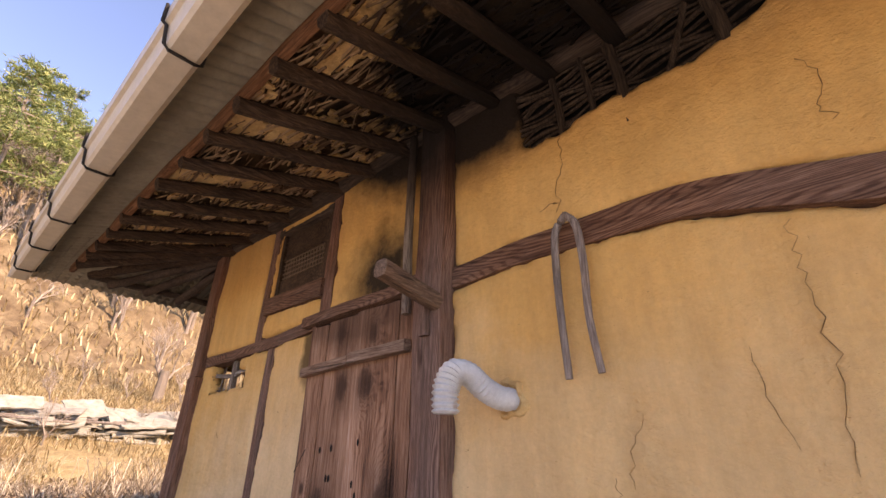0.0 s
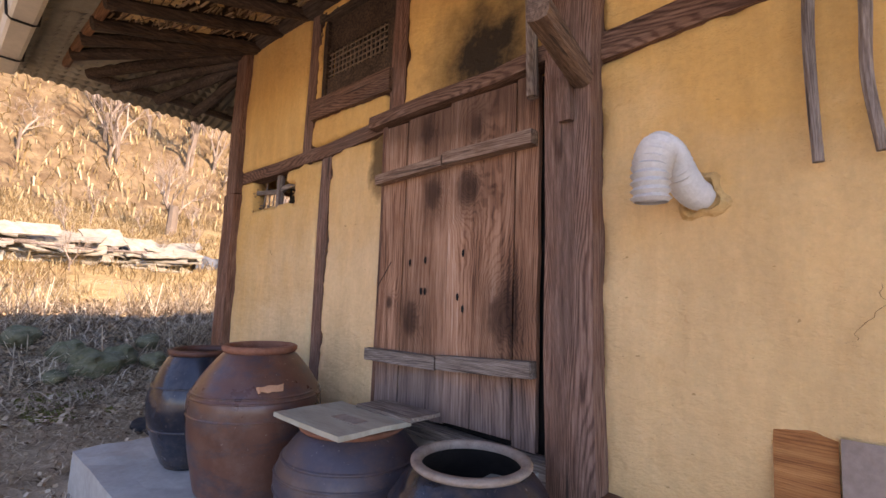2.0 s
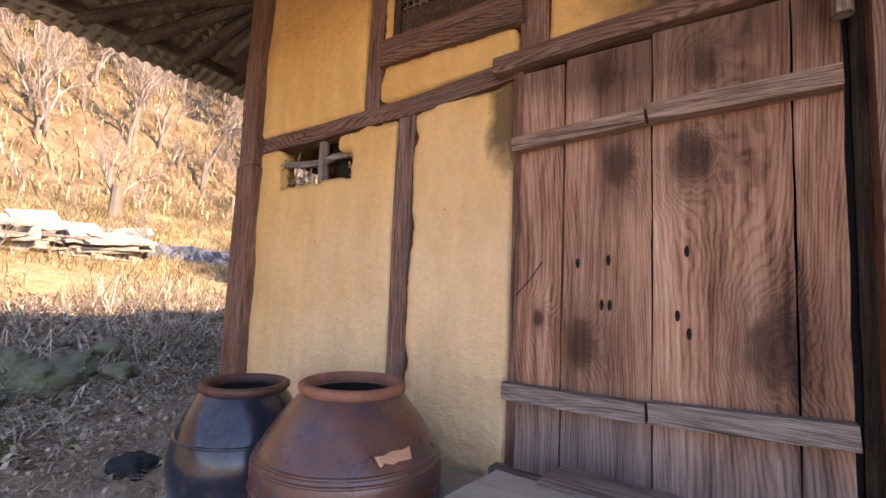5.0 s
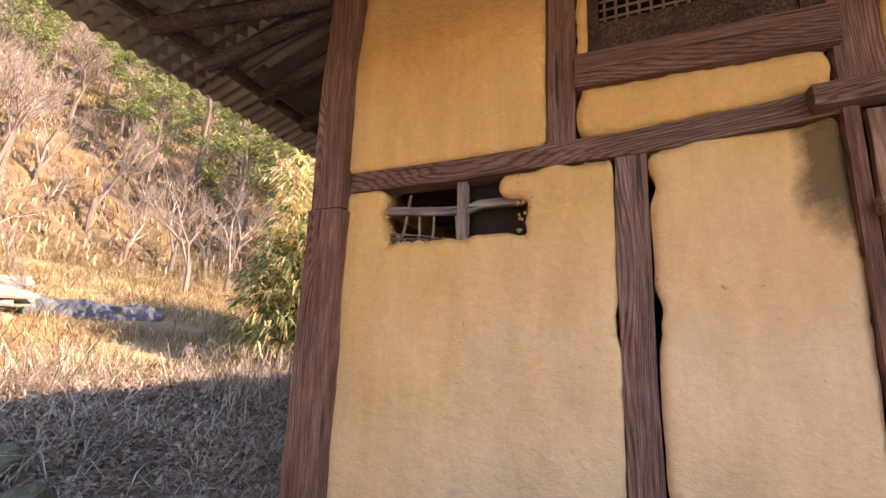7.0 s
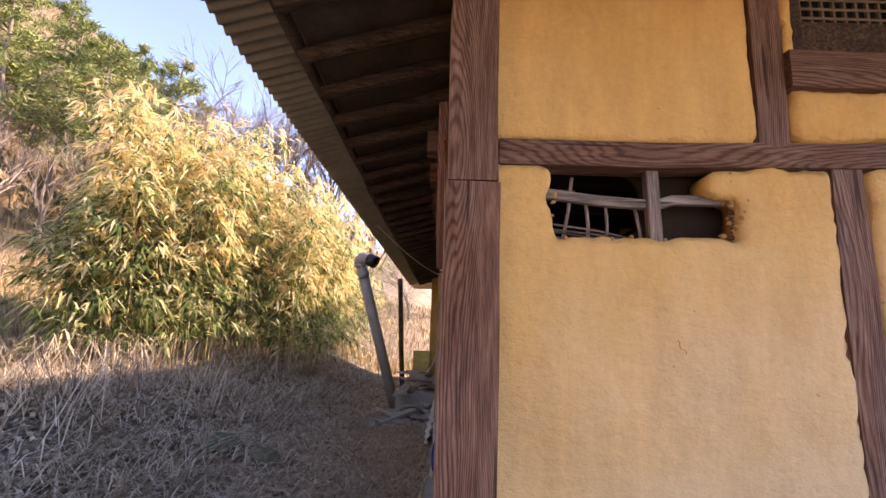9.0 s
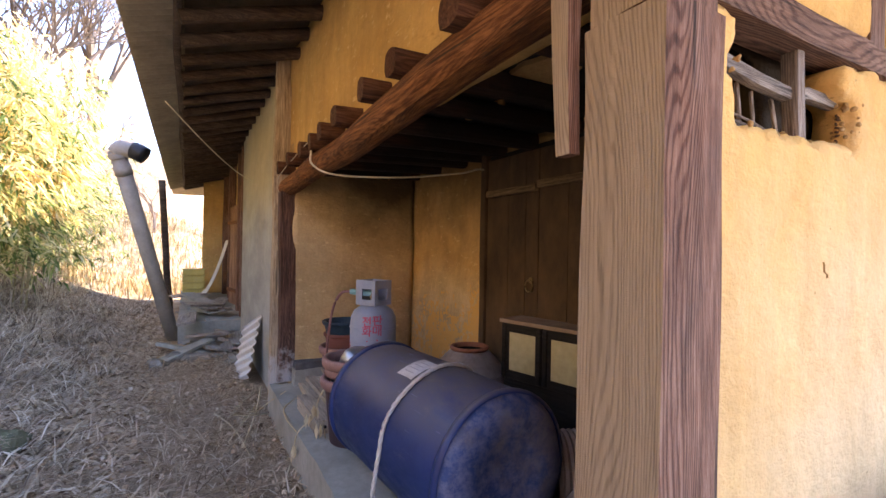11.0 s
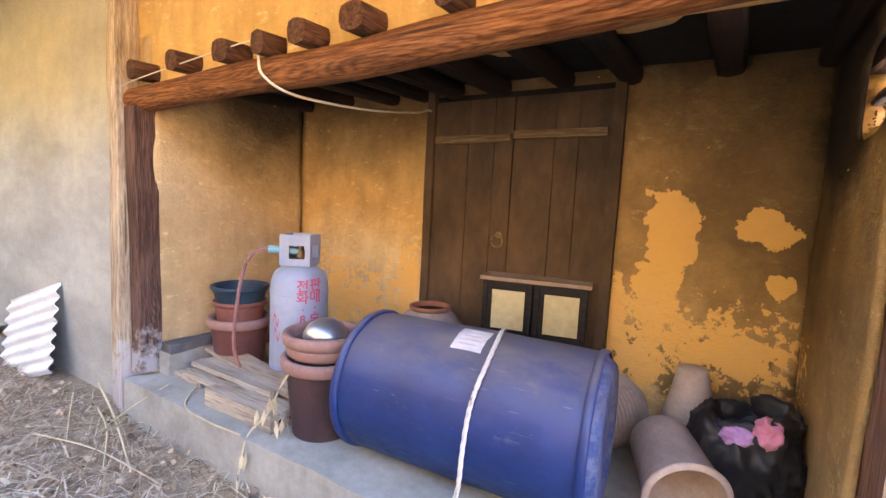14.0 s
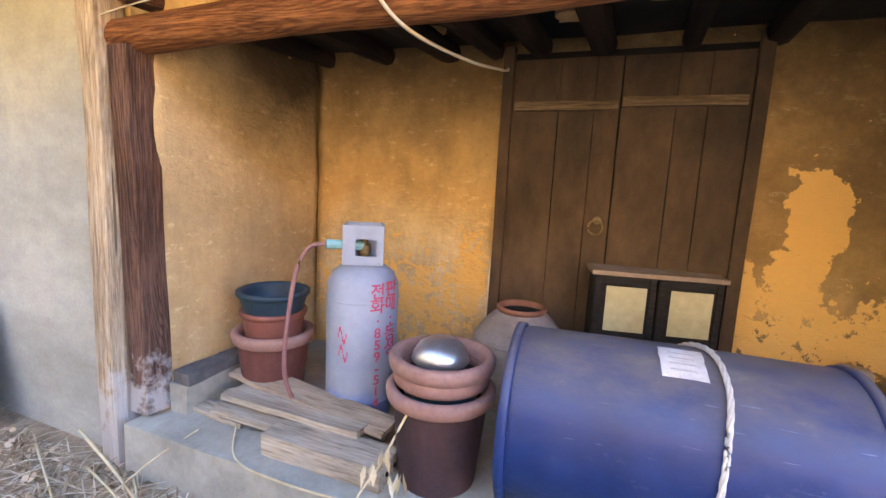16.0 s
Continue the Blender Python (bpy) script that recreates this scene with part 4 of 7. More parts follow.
# broken wall hole: laths
hb = thing("wall_hole_lattice", "weathered lath lattice exposed in the broken clay wall", "lattice", (0, 0, 0))
part("upright", timber([(0.592, 0.045, 1.60), (0.585, 0.05, 1.88)], 0.045, 0.045, 70, 0.004, 0.5), "grey_wood_z", hb)
part("crosspiece", timber([(0.24, 0.055, 1.795), (0.42, 0.055, 1.775), (0.60, 0.055, 1.765), (0.66, 0.055, 1.785), (0.82, 0.055, 1.785)], 0.03, 0.034, 71, 0.004, 0.4), "grey_wood_x", hb)
for i, (a, b, r) in enumerate((((0.30, 1.62), (0.34, 1.86), 0.006), ((0.385, 1.63), (0.385, 1.77), 0.006), ((0.445, 1.63), (0.45, 1.76), 0.005), ((0.56, 1.62), (0.545, 1.76), 0.006))):
    part("lath", tube([(a[0], 0.07, a[1]), ((a[0] + b[0]) / 2 + 0.004, 0.075, (a[1] + b[1]) / 2), (b[0], 0.08, b[1])], r, 6), "grey_wood_z", hb)
for i in range(4):
    z = 1.625 + 0.013 * i
    part("twig", tube([(0.25, 0.06 + 0.004 * i, z + 0.03 + 0.006 * (i % 2)), (0.42, 0.06, z + 0.012), (0.58, 0.055, z - 0.008 * i)], 0.0032, 5), "grey_wood_x", hb)
part("twig", tube([(0.61, 0.06, 1.645), (0.74, 0.055, 1.635), (0.86, 0.06, 1.65)], 0.005, 5), "grey_wood_x", hb)
for i in range(9):
    random.seed(40 + i)
    z = 1.66 + i * 0.012
    part("reed", tube([(0.835, 0.05, z), (0.875, 0.03 + random.random() * 0.03, z + random.uniform(-0.02, 0.02))], 0.0035, 5), "rust", hb)

random.seed(811)
for i in range(46):
    q = random.random()
    x, z = (0.835 + random.uniform(-0.03, 0.05), random.uniform(1.65, 1.87)) if i < 30 else (random.uniform(0.27, 0.86), 1.645 + random.uniform(-0.012, 0.012))
    if i > 40:
        x, z = 0.26 + random.uniform(-0.015, 0.015), random.uniform(1.65, 1.86)
    bm = bmesh.new()
    bmesh.ops.create_icosphere(bm, subdivisions=2, radius=random.uniform(0.004, 0.009))
    for v in bm.verts:
        v.co *= 1 + 0.9 * noise.noise(v.co * 110 + Vector((i * 1.7, 0, 0)))
    part("clay_crumb", bm, "crumb_clay", bpy.data.objects["wall_front"]).matrix_basis = pose(x, random.uniform(0.0, 0.07), z)

# broken top of the wall: withy lattice
wl = thing("wattle_lattice", "sooty wattle of twigs bared where the clay fell off", "lattice", (0, 0, 0))
for i, (x0, x1, z0, z1, r) in enumerate(((3.60, 3.56, 2.50, 2.98, 0.018), (3.76, 3.72, 2.50, 2.96, 0.014), (3.90, 3.85, 2.46, 3.0, 0.026), (4.04, 4.22, 2.52, 3.0, 0.014), (4.30, 4.26, 2.50, 3.0, 0.030), (4.7, 4.68, 2.6, 3.0, 0.016))):
    part("stake", timber([(x0, 0.03, z0), ((x0 + x1) / 2 + 0.01, 0.025, (z0 + z1) / 2), (x1, 0.03, z1)], r * 2, r * 2, 80 + i, 0.005, 0.9, 8), "rafter_dark", wl)
for i in range(13):
    z = 2.55 + i * 0.031
    random.seed(300 + i)
    pts = [(3.36 + s * 0.13, 0.045 + 0.02 * math.sin(s * 2.2 + i), z + random.uniform(-0.012, 0.012) + 0.006 * s) for s in range(12)]
    part("withy", tube(smooth_line(pts, 3), 0.006 + 0.003 * (i % 3), 6), "rafter_dark", wl)
# Black sheet stands in for the darkness inside the wall.
tagged(part("backing", box(3.3, 6.5, 0.13, 0.16, 2.4, 3.1), "black", wl), "black sheet for the darkness behind the twigs")

# leaning stick, log peg and pole by the door post
st = thing("forked_stick", "grey forked branch hung over the rail", "stick", (0, 0, 0))
part("prong", timber(smooth_line([(3.60, -0.06, 2.09), (3.555, -0.07, 2.02), (3.54, -0.06, 1.86), (3.54, -0.055, 1.66), (3.547, -0.05, 1.445)], 5), 0.034, 0.034, 90, 0.004, 0.9, 8, 0.04, 0.8), "grey_wood_z", st)
part("prong", timber(smooth_line([(3.595, -0.06, 2.095), (3.645, -0.07, 2.03), (3.655, -0.06, 1.86), (3.65, -0.055, 1.66), (3.67, -0.05, 1.455)], 5), 0.034, 0.034, 91, 0.004, 0.9, 8, 0.04, 0.75), "grey_wood_z", st)

pk = thing("log_peg", "cracked log stub jutting from the door post", "log", (0, 0, 0))
part("log", timber([(2.94, -0.465, 1.905), (2.92, -0.25, 1.88), (2.90, -0.03, 1.855)], 0.075, 0.085, 92, 0.008, 0.6, 12), "log_wood", pk)
pl = thing("upright_pole", "slim weathered pole standing between peg and eave", "pole", (0, 0, 0))
part("pole", timber([(2.70, -0.085, 1.84), (2.685, -0.08, 2.3), (2.675, -0.06, 2.97)], 0.046, 0.046, 93, 0.008, 0.7, 10), "pole_wood", pl)
br = thing("post_bracket", "short hewn bracket beside the door post", "bracket", (0, 0, 0))
part("block", timber([(2.86, -0.10, 1.70), (2.855, -0.11, 1.86)], 0.05, 0.05, 94, 0.006, 0.3), "wood_z", br)


def vent_hose():
    h = thing("vent_hose", "white ribbed plastic vent hose sticking out of the wall", "hose", (0, 0, 0))
    path = smooth_line([(3.255, 0.03, 1.40), (3.25, -0.07, 1.40), (3.243, -0.16, 1.425), (3.235, -0.24, 1.467), (3.226, -0.315, 1.465), (3.218, -0.35, 1.405), (3.216, -0.35, 1.32)], 9)
    bm = bmesh.new()
    rings = []
    for i, p in enumerate(path):
        d = (path[min(i + 1, len(path) - 1)] - path[max(i - 1, 0)]).normalized()
        s = d.cross(Vector((1, 0, 0))).normalized()
        u = s.cross(d)
        r = 0.047 * (1.0 if i % 2 else 0.79) * (1.08 if i > len(path) * 0.6 else 1.0)
        rings.append([bm.verts.new(p + s * math.cos(a) * r + u * math.sin(a) * r) for a in [2 * math.pi * j / 24 for j in range(24)]])
    for a, b in zip(rings, rings[1:]):
        for j in range(24):
            bm.faces.new((a[j], a[(j + 1) % 24], b[(j + 1) % 24], b[j]))
    part("duct", bm, "hose", h)
    bm = lathe([(0.045, 0.0), (0.054, 0.014), (0.062, 0.011), (0.072, 0.004), (0.08, -0.01)], 40, dent=0.55, seed=3)
    for v in bm.verts:
        v.co += noise.noise_vector(v.co * 40) * 0.008
    part("mortar_ring", bm, "mortar_clay", h, "crumbled clay round the hose").matrix_basis = pose(3.258, -0.004, 1.40, 90)


M["hose"] = simple("white_ribbed_plastic", (0.48, 0.48, 0.46), (0.64, 0.635, 0.61), 9, 0.5, 0.05)
vent_hose()


def crack(name, pts, w=0.006):
    """A dark cleft in the plaster, a thin sunken ribbon just proud of the face."""
    bm = bmesh.new()
    line = smooth_line([(x, -0.012, z) for x, z in pts], 5)
    prev = None
    for i, p in enumerate(line):
        q = w * (0.35 + 0.8 * abs(noise.noise(Vector((i * 0.7, p.x * 5, 0))))) * (1 - 0.7 * abs(2 * i / len(line) - 1) ** 3)
        off = 0.03 * noise.noise(Vector((i * 0.9, 4, p.z * 9)))
        cur = (bm.verts.new((p.x - q / 2 + off, p.y, p.z)), bm.verts.new((p.x + off, p.y + 0.004, p.z)), bm.verts.new((p.x + q / 2 + off, p.y, p.z)))
        if prev:
            bm.faces.new((prev[0], prev[1], cur[1], cur[0]))
            bm.faces.new((prev[1], prev[2], cur[2], cur[1]))
        prev = cur
    part(name, bm, "crack", bpy.data.objects["wall_front"])


M["crack"] = simple("crack_shadow_earth", (0.20, 0.11, 0.045), (0.48, 0.29, 0.12), 14)
for pts in ([(3.59, 2.53), (3.60, 2.40), (3.56, 2.28), (3.555, 2.15)], [(3.56, 2.19), (3.51, 2.20), (3.47, 2.18)], [(4.29, 1.85), (4.29, 1.75), (4.29, 1.65), (4.3, 1.47), (4.29, 1.34), (4.27, 1.15)], [(4.46, 2.4), (4.49, 2.28), (4.46, 2.2), (4.49, 2.13)], [(4.1, 1.49), (4.12, 1.38), (4.16, 1.21)], [(3.65, 1.13), (3.65, 1.07), (3.6, 1.01), (3.6, 0.97)], [(3.77, 1.32), (3.72, 1.21), (3.71, 1.1)],
            [(0.62, 1.34), (0.63, 1.30)]):
    crack("crack", pts, 0.0042 if pts[0][0] > 2 else 0.0022)

# ================= jar terrace =================
tagged(part("terrace_slab", rough_box(0.30, 6.4, -0.92, -0.005, -0.35, 0.13, 0.13, 0.014, 61), "pale_concrete"), "pale cracked concrete terrace along the front wall", "terrace", "", "structure")
ss = thing("step_stone", "grey rough doorstep stone below the door", "stone", (0, 0, 0))
part("stone", rough_box(1.45, 2.75, -0.20, -0.06, 0.125, 0.45, 0.09, 0.03, 62), "concrete", ss)


def glaze(name, a, b, rust, amt, rough=0.28):
    k = Mat(name, rough, spec=0.5)
    n1 = k.noise(3.0, 6, 0.65)
    n2 = k.noise(26, 5, 0.7)
    c = k.ramp(n1, (0.35, a), (0.65, b))
    c = k.mix(k.ramp(k.noise(4.5, 6, 0.7, (1, 1, 2)), (0.60 - amt * 0.3, 0.0), (0.72 - amt * 0.25, 1.0)), c, rust)
    dust = k.ramp(k.noise(8, 7, 0.75), (0.48, 0.0), (0.70, 1.0))
    c = k.mix(k.math("MULTIPLY", dust, 0.12), c, (0.36, 0.31, 0.27))
    speck = k.ramp(k.noise(70, 3, 0.6), (0.70, 0.0), (0.74, 1.0))
    c = k.mix(k.math("MULTIPLY", speck, 0.5), c, (0.45, 0.40, 0.34))
    k.base(c)
    k.link(k.ramp(n1, (0.3, rough * 0.8), (0.7, min(1.0, rough * 1.8))), k.b.inputs["Roughness"])
    k.bump(n2, 0.12, 0.003)
    return k.m


M["glaze_blue"] = glaze("blue_black_glaze", (0.009, 0.011, 0.018), (0.020, 0.026, 0.040), (0.04, 0.026, 0.020), 0.15, 0.16)
M["glaze_brown"] = glaze("brown_glaze", (0.075, 0.030, 0.020), (0.150, 0.064, 0.040), (0.062, 0.042, 0.046), 0.35, 0.26)
M["glaze_dusk"] = glaze("dusky_glaze", (0.05, 0.032, 0.032), (0.11, 0.07, 0.06), (0.045, 0.04, 0.055), 0.6, 0.4)
M["clay_rim"] = simple("bare_red_clay", (0.20, 0.075, 0.045), (0.32, 0.14, 0.085), 12, 0.85, 0.3)
M["pale_clay"] = simple("pale_worn_clay", (0.22, 0.16, 0.125), (0.40, 0.33, 0.27), 14, 0.9, 0.5)
M["grey_clay"] = simple("dusty_grey_clay", (0.20, 0.15, 0.12), (0.34, 0.27, 0.225), 6, 0.85, 0.3)


def jar(label, at, r, h, rim, glaze_mat, rim_mat, bands, group="pottery jars", base=0.66, slope=0.0, waist=0.62):
    """A thrown jar: belly widest at the waist; slope 0 (round shoulder) to 1 (straight shoulder)."""
    t2 = thing("pottery_jar", label, "jar", at, group)

    def width(q):
        if q < waist:
            return r * (base + (1 - base) * math.sin(q / waist * math.pi / 2))
        t = (q - waist) / (1 - waist)
        return rim * 0.97 + (r - rim * 0.97) * ((1 - slope) * math.cos(t * math.pi / 2) ** 0.9 + slope * (1 - t ** 1.25))

    prof = [(0.0, 0.0), (r * base * 0.95, 0.0), (r * base, 0.01)] + [(width(s / 26), h * s / 26 * 0.955) for s in range(1, 26)] + [(rim * 0.95, h * 0.955)]
    inner = [(rim * 0.88, h * 0.955), (rim * 0.95, h * 0.90), (r * 0.9, h * 0.62), (r * base * 0.9, 0.03), (0, 0.025)]
    part("body", lathe(prof, 48, dent=0.012, seed=r * 31), glaze_mat, t2, smooth=True)
    # Near-black lining stands in for the shade deep inside the jar.
    part("inside", lathe(inner, 48), "dark", t2, "inside coloured near black for its deep shade", smooth=True)
    part("rim", lathe([(rim * 0.93, h * 0.945), (rim * 1.0, h * 0.95), (rim * 1.06, h * 0.97), (rim * 1.06, h * 0.99), (rim * 1.0, h), (rim * 0.9, h * 0.998), (rim * 0.86, h * 0.975), (rim * 0.88, h * 0.945)], 48, dent=0.02, seed=r * 17), rim_mat, t2, smooth=True)
    for q in bands:
        w, zz = width(q), h * q * 0.955
        part("band", lathe([(w * 0.98, zz - 0.006), (w + 0.003, zz - 0.004), (w + 0.005, zz), (w + 0.002, zz + 0.005), (w * 0.975, zz + 0.007)], 48, dent=0.012, seed=r * 31), glaze_mat, t2, smooth=True)
    return t2


M["rim_brown"] = simple("dark_red_brown_rim", (0.065, 0.028, 0.02), (0.13, 0.058, 0.042), 14, 0.55, 0.2)
jar("tall blue-black glazed storage jar, open, on the terrace", (0.895, -0.51, 0.13), 0.245, 0.60, 0.155, "glaze_blue", "rim_brown", (0.73, 0.36), base=0.60, slope=0.5, waist=0.60)
jb = jar("large brown glazed jar with bare red rim and chip", (1.40, -0.435, 0.13), 0.305, 0.665, 0.165, "glaze_brown", "clay_rim", (0.72, 0.69, 0.57), base=0.80, slope=0.75, waist=0.66)
bm = rough_box(-0.055, 0.055, -0.004, 0.004, -0.014, 0.014, 0.02, 0.006, 77)
for v in bm.verts:
    v.co.x *= 1 + 0.5 * noise.noise(v.co * 60)
    v.co.z *= 1 + 0.9 * noise.noise(v.co * 45 + Vector((3, 0, 0)))
part("chip", bm, "chip_clay", jb, "bare orange chip").matrix_basis = pose(0.262, -0.075, 0.50, -32, 0, 74)
jar("squat dusky brown jar covered with boards", (2.11, -0.40, 0.13), 0.285, 0.43, 0.19, "glaze_dusk", "clay_rim", (0.78, 0.66, 0.52), base=0.74, slope=0.3)
jar("wide dark open jar with a worn pale rim", (2.69, -0.395, 0.13), 0.265, 0.437, 0.178, "glaze_blue", "pale_clay", (0.72, 0.6))
bd = thing("jar_cover", "grey weathered plywood board laid over the jar", "board", (2.105, -0.385, 0.575, 0, -1.5, -4))
M["grey_board"] = simple("grey_board", (0.31, 0.285, 0.215), (0.47, 0.44, 0.345), 4, 0.85, 0.15, stretch=(0.4, 2.0, 1))
part("board", rough_box(-0.245, 0.23, -0.225, 0.09, -0.008, 0.010, 0.06, 0.004, 63), "grey_board", bd)
part("slat", rough_box(-0.10, 0.25, 0.07, 0.225, 0.008, 0.024, 0.06, 0.004, 64), "grey_wood_x", bd, "second grey plank overlapping the board")
part("label_patch", box(-0.02, 0.14, -0.10, -0.04, 0.0115, 0.0135), "pale_clay", bd, "faded rectangular patch")

pp = thing("board_offcut", "orange plywood and grey board leaning on the wall", "board", (3.42, -0.10, 0.125, -10, 0, 0))
M["plywood"] = wood("orange_plywood", 0, (0.40, 0.16, 0.055), (0.58, 0.27, 0.10), scale=0.7)
part("plywood", rough_box(0.0, 0.135, -0.008, 0.008, 0.40, 0.64, 0.08, 0.002, 65), "plywood", pp)
part("grey_piece", rough_box(0.0, 0.15, -0.008, 0.008, 0.0, 0.395, 0.08, 0.002, 66), "grey_board", pp)
part("sheet", rough_box(0.14, 0.62, -0.026, -0.012, 0.0, 0.62, 0.08, 0.002, 67), "grey_clay", pp, "dusty grey sheet")
M["black_cloth"] = simple("black_net", (0.01, 0.01, 0.012), (0.03, 0.03, 0.035), 30)
bm = bmesh.new()
bmesh.ops.create_icosphere(bm, subdivisions=4, radius=0.12)
for v in bm.verts:
    v.co.z *= 0.5
    v.co *= 1 + 0.5 * noise.noise(v.co * 9) + 0.2 * noise.noise(v.co * 25)
    v.co.x *= 1.3
nb = thing("black_netting", "crumpled black netting on the ground", "netting", (-0.66, -0.25, ground_z(-0.66, -0.25) + 0.03))
part("net", bm, "black_cloth", nb, smooth=True)

# ================= alcove =================
M["brass"] = simple("dull_brass", (0.16, 0.12, 0.06), (0.28, 0.2, 0.1), 14, 0.5, 0.2, 0.6)
M["alcove_door"] = simple("sooty_door_boards", (0.034, 0.022, 0.013), (0.125, 0.075, 0.040), 2.6, 0.8, 0.3, stretch=(1, 1, 0.5))
ad = thing("door_2", "closed soot-dark double plank door with ring pull", "door", (0, 0, 0), "", "structure")
part("dark_gap", box(BX - 0.012, BX - 0.009, 0.98, 2.09, 0.28, 2.0), "black", ad)
ys = [1.00, 1.17, 1.30, 1.538, 1.542, 1.66, 1.83, 2.07]
for a, b in zip(ys, ys[1:]):
    if b - a > 0.05:
        part("board", rough_box(BX - 0.03, BX - 0.006, a + 0.002, b - 0.002, 0.28, 1.965, 0.12, 0.003, int(a * 100)), "alcove_door", ad)
for a, b, z in ((1.02, 1.53, 1.75), (1.55, 2.05, 1.735)):
    part("batten", timber([(BX - 0.045, a, z), (BX - 0.045, b, z)], 0.03, 0.045, int(a * 50), 0.003, 0.2), "alcove_batten", ad)
for y in (0.975, 2.095):
    part("jamb", timber([(BX - 0.03, y, 0.27), (BX - 0.03, y, 2.03)], 0.05, 0.06, int(y * 40), 0.006, 0.3), "alcove_door", ad)
part("threshold", timber([(BX - 0.04, 0.95, 0.30), (BX - 0.04, 2.12, 0.30)], 0.08, 0.07, 9, 0.005, 0.3), "alcove_door", ad)
ring = bmesh.new()
tube([(0, 0.035 * math.cos(a), 0.035 * math.sin(a)) for a in [2 * math.pi * i / 20 for i in range(20)]], 0.0055, 6, ring)
part("ring_pull", ring, "brass", ad, "worn iron ring pull").matrix_basis = pose(BX - 0.045, 1.60, 1.145)
part("ring_plate", lathe([(0, 0), (0.02, 0), (0.02, 0.004), (0, 0.008)], 14), "brass", ad).matrix_basis = pose(BX - 0.035, 1.595, 1.18, 0, -90, 0)

k = Mat("blue_drum_plastic", 0.42, spec=0.4)
n1, n2 = k.noise(2.2, 6, 0.65), k.noise(11, 7, 0.75, (1, 1, 0.5))
c = k.ramp(n1, (0.35, (0.003, 0.014, 0.072)), (0.65, (0.007, 0.030, 0.135)))
top = k.t.nodes.new("ShaderNodeNewGeometry")
sep = k.t.nodes.new("ShaderNodeSeparateXYZ")
k.link(top.outputs["Normal"], sep.inputs[0])
dustf = k.math("MULTIPLY", k.ramp(sep.outputs["Z"], (0.35, 0.0), (0.95, 0.95)), k.ramp(n2, (0.35, 0.4), (0.65, 1.0)))
c = k.mix(dustf, c, (0.16, 0.14, 0.125))
c = k.mix(k.math("MULTIPLY", k.ramp(n2, (0.62, 0.0), (0.72, 1.0)), 0.22), c, (0.25, 0.24, 0.27))
scr = k.ramp(k.noise(16, 3, 0.5, (6, 6, 0.4)), (0.70, 0.0), (0.74, 1.0))
c = k.mix(k.math("MULTIPLY", scr, 0.35), c, (0.25, 0.28, 0.45))
k.base(c)
k.link(k.ramp(n2, (0.3, 0.3), (0.7, 0.75)), k.b.inputs["Roughness"])
M["blue_plastic"] = k.m


k = Mat("scuffed_drum_end", 0.6, spec=0.35)
n1, n2 = k.noise(5, 6, 0.7), k.noise(22, 6, 0.75)
c = k.ramp(n1, (0.35, (0.012, 0.035, 0.13)), (0.65, (0.03, 0.07, 0.20)))
c = k.mix(k.math("MULTIPLY", k.ramp(n2, (0.42, 0.0), (0.62, 1.0)), 0.5), c, (0.22, 0.23, 0.30))
c = k.mix(k.math("MULTIPLY", k.ramp(k.noise(3.3, 6, 0.75), (0.5, 0.0), (0.62, 1.0)), 0.5), c, (0.16, 0.14, 0.13))
k.base(c)
k.bump(n2, 0.3, 0.004)
M["drum_end"] = k.m


def drum():
    r, L = 0.300, 1.075
    d = thing("plastic_drum", "dusty blue plastic drum lying on its side, roped", "drum", None)
    d.matrix_world = look((0.214, 1.276, 0.546), (0.285, 0.28, 0.546))
    prof = [(0, -L / 2 + 0.03), (r * 0.45, -L / 2 + 0.03), (r * 0.5, -L / 2 + 0.015), (r * 0.86, -L / 2 + 0.02), (r * 0.93, -L / 2 + 0.045), (r * 0.97, -L / 2 + 0.055)]
    body = [(r * 0.955, -L / 2 + 0.055), (r * 0.985, -L / 2 + 0.08), (r * 0.99, -L / 4), (r, 0), (r * 0.99, L / 4), (r * 0.985, L / 2 - 0.08), (r * 0.955, L / 2 - 0.05)]
    prof2 = [(r * 0.96, L / 2 - 0.05), (r * 0.9, L / 2 - 0.03), (r * 0.84, L / 2 - 0.04), (r * 0.5, L / 2 - 0.045), (r * 0.46, L / 2 - 0.02), (0, L / 2 - 0.02)]
    part("shell", lathe(body, 64), "blue_plastic", d, smooth=True)
    part("base", lathe(prof, 64), "drum_end", d, "scuffed drum end with a moulded ring", smooth=True)
    part("end", lathe(prof2, 64), "drum_end", d, smooth=True)
    for z in (-L / 2 + 0.06, L / 2 - 0.045):
        part("hoop", lathe([(r * 0.97, z - 0.016), (r * 1.015, z - 0.013), (r * 1.02, z), (r * 1.015, z + 0.013), (r * 0.97, z + 0.016)], 64), "blue_plastic", d, smooth=True)
    return d


dr = drum()
inv = dr.matrix_world.inverted()


def on_drum(along, ang, lift):
    """A place on the drum: metres from its middle towards the near end, degrees from the top towards the yard."""
    a = radians(ang)
    side = dr.matrix_world.to_3x3() @ Vector((1, 0, 0))
    axis = dr.matrix_world.to_3x3() @ Vector((0, 0, -1))
    if side.x > 0:
        side = -side
    return dr.matrix_world.translation + axis * along + (Vector((0, 0, 1)) * math.cos(a) + side * math.sin(a)) * (0.300 + lift)


